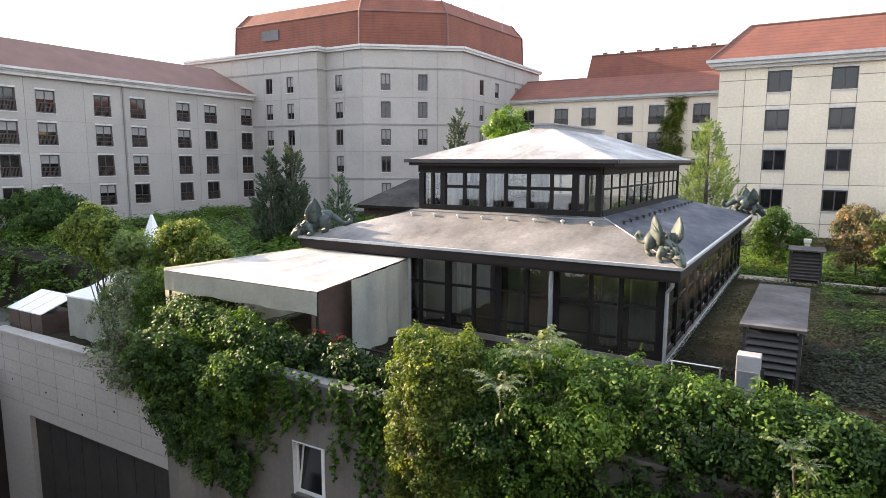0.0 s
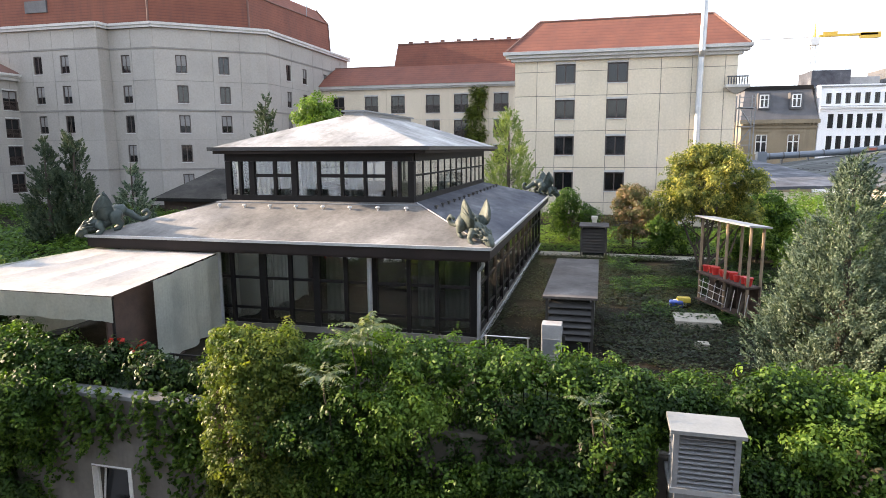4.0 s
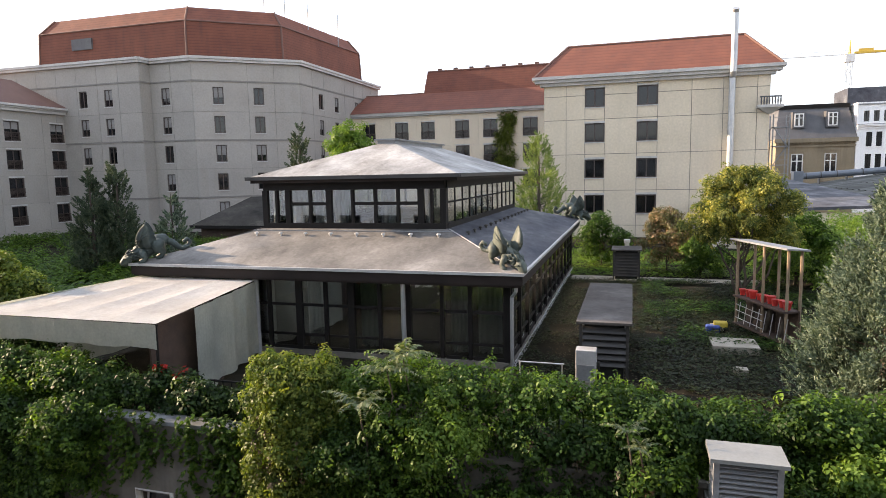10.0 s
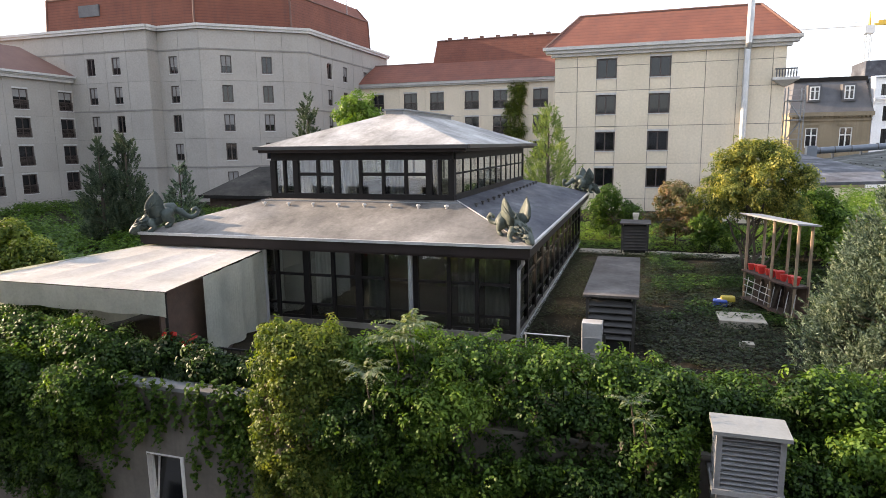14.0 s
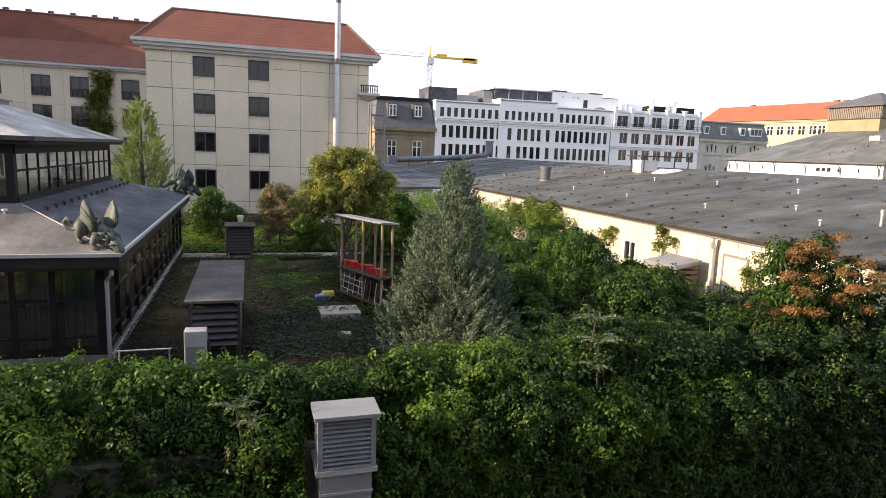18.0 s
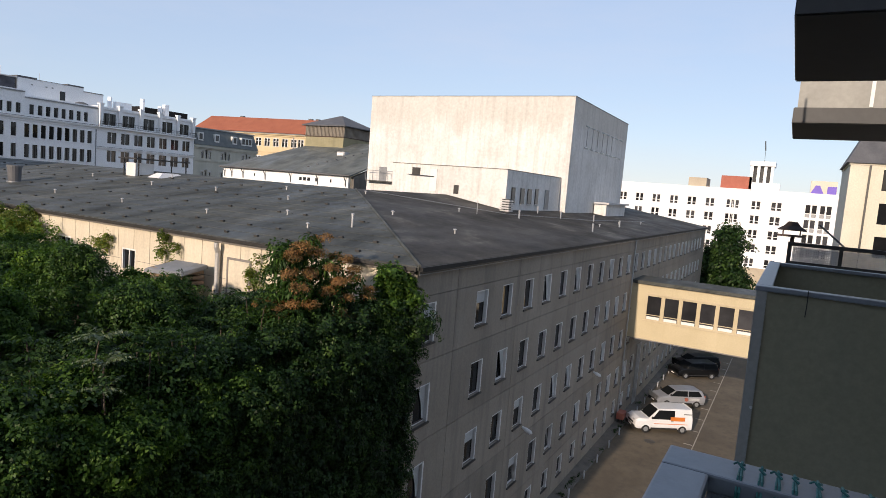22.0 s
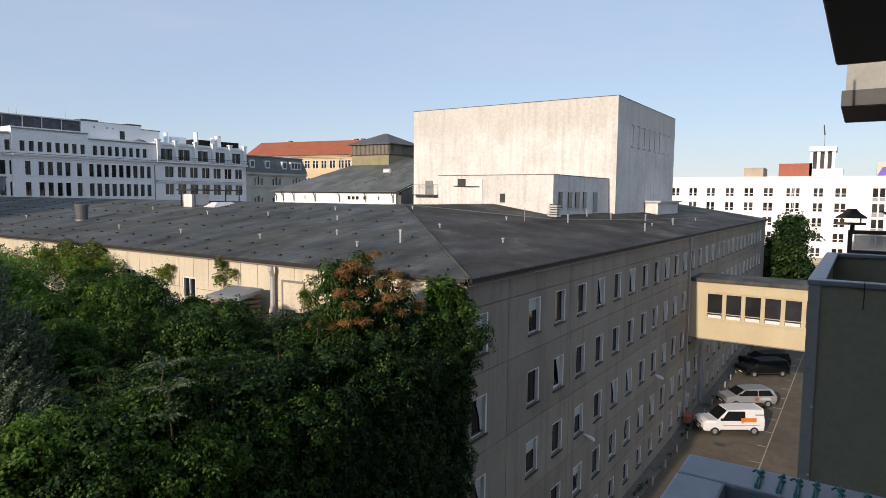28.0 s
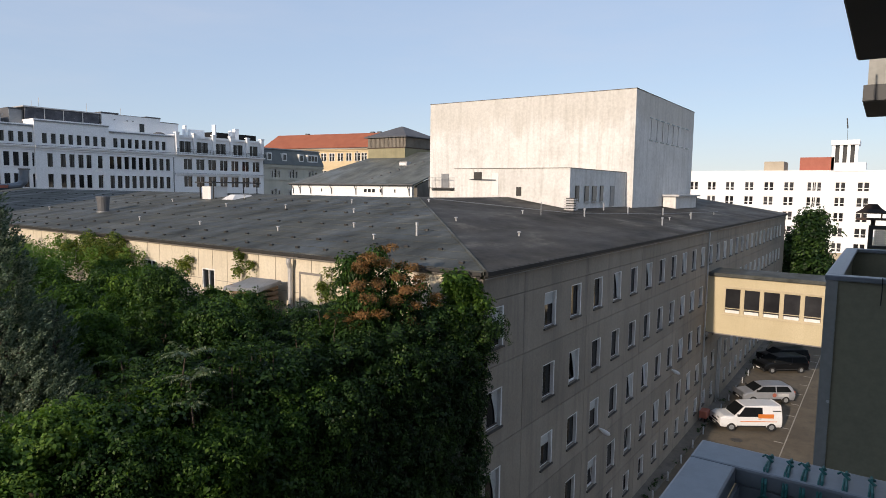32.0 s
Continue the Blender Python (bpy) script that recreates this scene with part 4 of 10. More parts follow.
part("cornice", boxes((0, 49.0, -0.5, 0.4, 24.05, 24.35), (0, 49.0, -0.35, 0.4, 23.75, 24.05), (0, 49.0, -0.7, -0.5, 24.2, 24.42), m=m), M["cornice"], lw)
bm = bmesh.new()
slab(bm, [(-57.9, 5, 24.4), (-57.9, 54.0, 24.4), (-62.5, 51.5, 27.4), (-62.5, 5, 27.4)], 0.2)
slab(bm, [(-62.5, 5, 27.4), (-62.5, 51.5, 27.4), (-72, 54, 24.4), (-72, 5, 24.4)], 0.2)
part("roof", bm, M["dark_tile"], lw)
for y in (25.0, 37.4, 17):
    part("downpipe", boxes((-58.5, -58.36, y, y + 0.14, 9, 23.9)), M["joint"], lw)
part("snow_guard", boxes((-59.0, -58.9, 5, 54, 24.95, 25.0)), M["louvre"], lw)

tw = thing("hotel_corner_tower", "many-sided grey hotel tower with a red tiled roof storey", "building", (-45, 62, 0), kind="structure")
RING = [(-70, 53.8), (-48.3, 53.8), (-48.292, 55.3), (-43.1, 55.2), (-34.6, 62.0), (-34.6, 84)]
TROWS = [24.35, 21.4, 18.45, 15.5, 12.55]
FACES = [[13.8, 17.1], [], [1.3], [1.95, 6.0], [4.2, 8.2, 14.0]]
for (p0, p1), cols in zip(zip(RING, RING[1:]), FACES):
    if p0 == (-48.3, 53.8):
        p0, p1 = (-48.292, 53.81), (-48.292, 55.8)
    ln = math.hypot(p1[0] - p0[0], p1[1] - p0[1])
    ops = [(c, c + 1.05, z, z + 1.75) for c in cols for z in TROWS]
    us = [ln * k / max(1, round(ln / 2.7)) for k in range(1, max(1, round(ln / 2.7)))]
    us = [u for u in us if not any(o[0] - 0.05 < u < o[1] + 0.05 for o in ops)]
    m = facade(tw, p0, p1, 9.0, 28.6, us, [14.8, 17.75, 20.7, 23.6, 26.7], ops, M["hotel_grey"], gap=0.035)
    for a, b, c, d in ops:
        put_window(W_TB if rw.random() < 0.5 else W_TW, m @ Matrix.Translation((a, 0, c)), tw)
    part("cornice", boxes((-0.15, ln + 0.15, -0.3, 0.4, 28.6, 28.85), (-0.2, ln + 0.2, -0.42, 0.4, 28.85, 29.1), m=m), M["cornice"], tw)
    for z in (26.62, 20.62, 14.72):
        part("string_course", boxes((-0.03, ln + 0.03, -0.06, 0.02, z, z + 0.16), m=m), M["joint"], tw)
bm = bmesh.new()
prism(bm, [(-70, 54.2), (-48.6, 54.2), (-48.6, 55.7), (-43.3, 55.6), (-35.0, 62.2), (-35.0, 84), (-70, 84)], 28.5, 29.0)
part("flat_roof", bm, M["felt_dark"], tw)
low = [(-65.2, 57.4), (-45.2, 57.4), (-37.4, 63.6), (-36.2, 82), (-65.2, 84)]
cx, cy = -50, 70
bm = bmesh.new()
ringz = lambda k, z: [(cx + (x - cx) * k, cy + (y - cy) * k, z) for x, y in low]
loft(bm, [ringz(1, 29.0), ringz(0.985, 33.3), ringz(0.9, 34.9), ringz(0.6, 35.6)])
part("roof", bm, M["red_tile"], tw, "steep red tiled roof storey")
R_A, R_B, R_C = ringz(1.0, 29.0), ringz(0.987, 33.3), ringz(0.902, 34.92)
for k in range(5):
    part("hip_ridge", tube(bmesh.new(), [R_A[k], R_B[k], R_C[k]], 0.12, 6), M["dark_tile"], tw)
    part("hip_ridge", tube(bmesh.new(), [R_B[k], R_B[(k + 1) % 5]], 0.1, 6), M["dark_tile"], tw)
part("roof_louvre", boxes((-60.3, -57.5, 57.34, 57.7, 31.2, 32.4)), M["slate"], tw, "dark louvred opening in the roof storey")

rb = thing("hotel_right_block", "cream stone-clad hotel block with a red tiled hipped roof", "building", (1, 60, 0), kind="structure")
RC, RR_ = [-3.93, 0.2], [21.93, 19.08, 16.13, 13.18]
ops = [(c + 7.3, c + 8.88, z, z + 1.55) for c in RC for z in RR_]
m = facade(rb, (-7.3, 54.0), (9.9, 54.0), 9.0, 24.0, [1.84, 3.37, 4.95, 7.5, 9.08, 11.6, 13.9, 16.3], [12.2, 15.1, 18.1, 20.95, 22.9], ops, M["hotel_cream"], gap=0.045)
for i, (a, b, c, d) in enumerate(ops):
    put_window(W_RB, m @ Matrix.Translation((a, 0, c)), rb)
part("cornice", boxes((-0.3, 17.5, -0.3, 0.4, 23.75, 24.0), (-0.7, 17.9, -0.55, 0.4, 24.0, 24.25), (-0.9, 18.1, -0.75, 0.4, 24.25, 24.5), m=m), M["cornice"], rb)
part("side_wall", boxes((9.5, 9.9, 54.4, 76, 9, 24)), M["hotel_cream"], rb)
part("side_wall", boxes((-7.3, -6.9, 54.4, 75, 9, 24)), M["hotel_cream"], rb)
bm = bmesh.new()
loft(bm, [[(-8.0, 53.4, 24.5), (10.6, 53.4, 24.5), (10.6, 76, 24.5), (-8.0, 76, 24.5)], [(-5.6, 57.0, 27.4), (8.4, 57.0, 27.4), (8.4, 74, 27.4), (-5.6, 74, 27.4)]])
part("roof", bm, M["red_tile"], rb)
for a, b in (((-8.0, 53.4, 24.52), (-5.6, 57.0, 27.42)), ((10.6, 53.4, 24.52), (8.4, 57.0, 27.42)), ((-5.6, 57.0, 27.42), (8.4, 57.0, 27.42))):
    part("hip_ridge", tube(bmesh.new(), [a, b], 0.1, 6), M["dark_tile"], rb)
bm = tube(bmesh.new(), [(7.15, 53.6, 15.8), (7.15, 53.6, 23.6), (7.15, 53.1, 24.0), (7.15, 53.1, 28.3), (7.15, 52.9, 28.6)], 0.24, 12)
part("flue", bm, M["steel"], rb, "tall polished steel flue pipe")

rr = thing("hotel_recessed_wing", "cream hotel wing set back under red tiled roofs", "building", (-20, 78, 0), kind="structure")
RC = [-33.2, -28.75, -25.3, -20.9, -17.4, -12.6]
RZ = [21.0, 18.0, 15.0]
ops = [(c + 34.6, c + 36.35, z, z + 2.1) for c in RC for z in RZ]
m = facade(rr, (-34.6, 75.0), (-7.3, 75.0), 9.0, 23.9, [c + 34.0 for c in RC[1:]], [13.6, 17.2, 20.2], ops, M["hotel_cream"])
for a, b, c, d in ops:
    put_window(W_RW, m @ Matrix.Translation((a, 0, c)), rr)
part("cornice", boxes((-0.3, 27.3, -0.5, 0.4, 24.1, 24.4), (-0.3, 27.3, -0.3, 0.4, 23.9, 24.1), m=m), M["cornice"], rr)
bm = bmesh.new()
loft(bm, [[(-35, 74.4, 24.4), (-7.3, 74.4, 24.4), (-7.3, 92, 24.4), (-35, 92, 24.4)], [(-34, 78.5, 27.0), (-7.3, 78.5, 27.0), (-7.3, 90, 27.0), (-34, 90, 27.0)]])
part("roof", bm, M["red_tile"], rr)
bm = bmesh.new()
loft(bm, [[(-26.2, 79, 26.9), (-5, 79, 26.9), (-5, 92, 26.9), (-26.2, 92, 26.9)], [(-25.9, 80, 29.9), (-5, 80, 29.9), (-5, 92, 29.9), (-25.9, 92, 29.9)]])
part("upper_roof", bm, M["red_tile"], rr)
for k in range(9):
    x = -24.5 + k * 2.1
    part("ridge_vent", boxes((x, x + 0.5, 80.0, 80.4, 29.9, 30.25)), M["dark_tile"], rr)
part("hip_ridge", tube(bmesh.new(), [(-25.9, 80, 29.92), (-5, 80, 29.92)], 0.1, 6), M["dark_tile"], rr)
part("hip_ridge", tube(bmesh.new(), [(-34, 78.5, 27.02), (-26, 78.5, 27.02)], 0.1, 6), M["dark_tile"], rr)

# ---- glazed pavilion ----
PX0, PX1, PY0, PY1 = -15.1, -3.3, 16.85, 35.0
UX0, UX1, UY0, UY1 = -12.4, -5.8, 19.2, 31.3
pav = thing("pavilion", "dark glazed pavilion with a two-tier hipped roof", "pavilion", (-9, 25, DECK), kind="structure")
part("plinth", boxes((PX0, PX1 + 0.12, PY0 - 0.1, PY1, 10.9, 11.5)), M["dirty_concrete"], pav, "worn concrete plinth")
part("plinth_band", boxes((PX1 + 0.12, PX1 + 0.135, PY0, PY1, 11.3, 11.5)), M["worn_white"], pav, "white painted plinth band with scrawled marks")
rgf = random.Random(8)
for k in range(14):
    y = PY0 + 0.8 + k * 0.9 + rgf.uniform(-0.2, 0.2)
    a, b = rgf.uniform(11.33, 11.38), rgf.uniform(11.42, 11.48)
    part("scrawl", tube(bmesh.new(), [(PX1 + 0.137, y, a), (PX1 + 0.137, y + 0.08, b), (PX1 + 0.137, y + 0.2, a + 0.03), (PX1 + 0.137, y + 0.28, b)], 0.008, 4), M["black"], pav)
part("floor", boxes((PX0 + 0.1, PX1 - 0.1, PY0 + 0.1, PY1 - 0.1, 11.5, 11.54)), M["fascia"], pav)


def roof_ring(x0, x1, y0, y1, z):
    return [(x0, y0, z), (x1, y0, z), (x1, y1, z), (x0, y1, z)]


EA = roof_ring(-15.65, -2.85, 16.35, 35.5, 14.12)
UP = roof_ring(UX0 + 0.05, UX1 - 0.05, UY0 + 0.05, UY1 - 0.05, 15.08)
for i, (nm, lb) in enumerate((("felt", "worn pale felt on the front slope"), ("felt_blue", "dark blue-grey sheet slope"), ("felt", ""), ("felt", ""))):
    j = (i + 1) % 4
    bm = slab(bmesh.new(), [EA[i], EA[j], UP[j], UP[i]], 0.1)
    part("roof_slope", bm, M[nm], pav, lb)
FAS = [(-15.6, -2.9, 16.38, 16.48), (-15.6, -2.9, 35.36, 35.46), (-15.6, -15.5, 16.48, 35.36), (-3.0, -2.9, 16.48, 35.36)]
for b in FAS:
    part("fascia", boxes((*b, 13.72, 14.02)), M["fascia"], pav)
for b in ((-15.7, -2.8, 16.28, 16.38), (-2.9, -2.8, 16.38, 35.5)):
    part("gutter", boxes((*b, 14.05, 14.13)), M["flashing"], pav, "pale metal roof edge")
for b in ((-15.66, -2.84, 16.34, 16.38), (-2.9, -2.86, 16.38, 35.46)):
    part("fascia_board", boxes((*b, 13.78, 14.05)), M["fascia"], pav, "dark brown fascia board")
part("soffit", boxes((-15.5, PX1 + 0.4, 16.48, PY0 - 0.02, 13.7, 13.74), (PX1 + 0.02, -3.0, 16.48, 35.3, 13.7, 13.74)), M["fascia"], pav)
# front glazing: bays between dark posts
POSTS = [-15.0, -13.6, -12.0, -10.9, -9.86, -8.95, -8.1, -7.18, -6.3, -5.26, -4.43, -3.36]
for k, x in enumerate(POSTS):
    w = 0.1 if k in (0, 4, 6, 8, 11) else 0.05
    part("post", boxes((x - w, x + w, PY0 - 0.06, PY0 + 0.08, 11.5, 13.72)), M["dark_frame"], pav)
for a, b in zip(POSTS, POSTS[1:]):
    t = part("transom", boxes((a + 0.1, b - 0.1, PY0 - 0.03, PY0 + 0.05, 12.86, 12.94), (a + 0.1, b - 0.1, PY0 - 0.03, PY0 + 0.05, 11.93, 12.0), (a + 0.1, b - 0.1, PY0 - 0.03, PY0 + 0.05, 11.5, 11.6)), M["dark_frame"], pav)
    g = part("pane", boxes((a + 0.05, b - 0.05, PY0, PY0 + 0.012, 11.6, 13.72)), M["glass_smoke"], pav)
    g.visible_shadow = False
SIDE = [PY0 + 0.08 + (PY1 - PY0 - 0.2) * i / 12 for i in range(13)]
for y in SIDE:
    part("post", boxes((PX1 - 0.08, PX1 + 0.06, y, y + 0.12, 11.5, 13.72)), M["dark_frame"], pav)
for a, b in zip(SIDE, SIDE[1:]):
    part("transom", boxes((PX1 - 0.05, PX1 + 0.03, a + 0.12, b, 12.86, 12.94), (PX1 - 0.05, PX1 + 0.03, a + 0.12, b, 11.93, 12.0), (PX1 - 0.05, PX1 + 0.03, a + 0.12, b, 11.5, 11.6)), M["dark_frame"], pav)
    g = part("pane", boxes((PX1 - 0.012, PX1, a + 0.06, b + 0.06, 11.6, 13.72)), M["glass_smoke"], pav)
    g.visible_shadow = False
part("back_wall", boxes((PX0, PX1 - 0.1, PY1 - 0.2, PY1, 11.5, 13.9)), M["fascia"], pav)
part("side_wall", boxes((PX0, PX0 + 0.2, PY0 + 0.1, PY1 - 0.2, 11.5, 13.9)), M["fascia"], pav)
for x in (-6.36, -11.2):
    part("eaves_column", tube(bmesh.new(), [(x, 16.62, 11.3), (x, 16.62, 13.72)], 0.07, 12), M["steel"], pav, "pale grey round steel column")
# upper storey
part("sill_band", boxes((UX0 - 0.04, UX1 + 0.04, UY0 - 0.06, UY0 + 0.1, 14.98, 15.22), (UX1 - 0.1, UX1 + 0.06, UY0 + 0.1, UY1, 14.98, 15.22), (UX0 - 0.04, UX0 + 0.1, UY0 + 0.1, UY1, 14.98, 15.22)), M["dark_frame"], pav, "dark sill band under the upper windows")
UPOST = [-12.35, -11.9, -11.46, -10.61, -9.9, -9.03, -8.21, -7.41, -6.62, -6.25, -5.86]
for k, x in enumerate(UPOST):
    w = 0.1 if k in (0, 2, 4, 8, 10) else 0.045
    part("post", boxes((x - w, x + w, UY0 - 0.05, UY0 + 0.1, 15.2, 16.338)), M["dark_frame"], pav)
for k, (a, b) in enumerate(zip(UPOST, UPOST[1:])):
    g = part("pane", boxes((a, b, UY0 + 0.02, UY0 + 0.03, 15.2, 16.338)), M["glass"], pav)
    g.visible_shadow = False
    if k not in (0, 1, 4, 8, 9):
        part("transom", boxes((a + 0.04, b - 0.04, UY0 - 0.03, UY0 + 0.07, 15.82, 15.93)), M["dark_frame"], pav)
part("head_rail", boxes((UX0, UX1, UY0 - 0.05, UY0 + 0.1, 16.34, 16.68), (UX1 - 0.1, UX1 + 0.05, UY0 + 0.1, UY1, 16.34, 16.68), (UX0 - 0.05, UX0 + 0.1, UY0 + 0.1, UY1, 16.34, 16.68), (UX0, UX1, UY1 - 0.1, UY1 + 0.05, 16.34, 16.68)), M["dark_frame"], pav)
USIDE = [UY0 + 0.1 + (UY1 - UY0 - 0.2) * i / 12 for i in range(13)]
for side in (UX1, UX0):
    for k, y in enumerate(USIDE):
        w = 0.16 if k % 3 == 0 else 0.07
        part("post", boxes((side - 0.03, side + 0.03, y, y + w * 0.8, 15.2, 16.338)), M["dark_frame"], pav)
    for a, b in zip(USIDE, USIDE[1:]):
        part("transom", boxes((side - 0.03, side + 0.03, a + 0.15, b, 15.86, 15.92)), M["dark_frame"], pav)
        g = part("pane", boxes((side - 0.006, side + 0.006, a + 0.1, b + 0.05, 15.22, 16.338)), M["glass"], pav)
        g.visible_shadow = False
UYP = [UX0 + (UX1 - UX0) * i / 8 for i in range(9)]
for x in UYP:
    part("post", boxes((x - 0.05, x + 0.05, UY1 - 0.05, UY1 + 0.05, 15.1, 16.338)), M["dark_frame"], pav)
part("upper_eaves", boxes((-12.66, -5.28, 18.8, 31.7, 16.6, 16.76)), M["fascia"], pav)
part("foot_flashing", boxes((UX0 - 0.3, UX1 + 0.3, UY0 - 0.3, UY0 - 0.07, 14.97, 15.0)), M["louvre"], pav, "grey flashing strip")
R0 = roof_ring(-12.72, -5.22, 18.74, 31.76, 16.8)
R1 = roof_ring(-9.25, -8.75, 22.4, 28.4, 18.0)
for i, nm in enumerate(("felt_top", "felt_top", "felt_top", "felt_top")):
    j = (i + 1) % 4
    part("upper_roof_slope", slab(bmesh.new(), [R0[i], R0[j], R1[j], R1[i]], 0.06), M[nm], pav)
for b in ((-12.78, -5.16, 18.66, 18.74), (-5.22, -5.14, 18.74, 31.8), (-12.8, -12.72, 18.74, 31.8)):
    part("gutter", boxes((*b, 16.7, 16.82)), M["dark_louvre"], pav)
part("ridge_vent", boxes((-9.35, -8.65, 22.3, 28.5, 17.95, 18.1), (-9.45, -8.55, 22.2, 28.6, 18.1, 18.15)), M["louvre"], pav)
bm = tube(bmesh.new(), [(-3.05, 16.5, 13.75), (-3.05, 16.5, 13.6), (-3.2, 16.68, 13.4), (-3.2, 16.68, 11.2)], 0.05, 10)
part("downpipe", bm, M["steel"], pav, "pale grey metal downpipe")

# ---- awning, dragons and other things on the pavilion ----
awn = thing("awning", "cream canvas terrace awning with a hanging valance", "awning", (-13, 14, DECK))
AB0, AB1, AX0, AX1 = -15.5, -11.15, -16.05, -10.23
NB = 4
bm = bmesh.new()
rows_ = []
for j in range(9):
    v = j / 8
    xa, xb = AB0 + (AX0 - AB0) * v, AB1 + (AX1 - AB1) * v
    rows_.append([bm.verts.new((xa + (xb - xa) * i / 16, 16.5 - 5.3 * v, 13.68 - 0.06 * v - 0.05 * abs(math.sin(math.pi * (i / 16) * NB)) * math.sin(math.pi * v))) for i in range(17)])
for a, b in zip(rows_, rows_[1:]):
    for i in range(16):
        bm.faces.new((a[i], a[i + 1], b[i + 1], b[i]))
bmesh.ops.solidify(bm, geom=bm.faces[:], thickness=0.012)
part("canopy", bm, M["awning"], awn)
def curtain_sheet(p0, p1, z0, z1, wave, amp, n=40):
    """A hanging cloth between two plan points with folds."""
    bm = bmesh.new()
    d = Vector((p1[0] - p0[0], p1[1] - p0[1], 0))
    nn = Vector((-d.y, d.x, 0)).normalized()
    top, bot = [], []
    for i in range(n + 1):
        t = i / n
        p = Vector((p0[0], p0[1], 0)) + d * t
        o = nn * amp * math.sin(t * wave + 0.6 * math.sin(t * 9))
        top.append(bm.verts.new(p + o * 0.4 + Vector((0, 0, z1))))
        bot.append(bm.verts.new(p + o + Vector((0, 0, z0 + 0.02 * math.sin(t * 23)))))
    for i in range(n):
        bm.faces.new((bot[i], bot[i + 1], top[i + 1], top[i]))
    bmesh.ops.solidify(bm, geom=bm.faces[:], thickness=0.008)
    return bm
part("valance", curtain_sheet((AX0, 11.19), (AX1, 11.19), 13.04, 13.6, 60, 0.02), M["canvas"], awn, "pale grey valance")
# unseen west sheet, added to keep low sun from under the canopy
part("side_sheet", curtain_sheet((AX0, 11.2), (AB0, 16.83), 11.45, 13.69, 50, 0.02), M["canvas"], awn)
part("side_curtain", curtain_sheet((AX1 - 0.2, 12.75), (AB1 - 0.02, 16.5), 11.4, 13.62, 22, 0.07), M["canvas"], awn, "pale side curtain hanging in folds")
for x, y in ((AX0 + 0.1, 11.3), (AX1 - 0.1, 11.3)):
    part("pole", tube(bmesh.new(), [(x, y, 11.3), (x, y, 13.58)], 0.035, 8), M["dark_frame"], awn)
part("front_rail", tube(bmesh.new(), [(AX0, 11.24, 13.57), (AX1, 11.24, 13.57)], 0.03, 8), M["dark_frame"], awn)
# dark sheet stands in for the shaded opening beside the curtain
part("side_panel", boxes((AX1 - 0.6, AX1 - 0.55, 11.6, 14.2, 11.35, 13.5)), M["dark_wood"], awn, "dark panel standing in for the shaded opening")


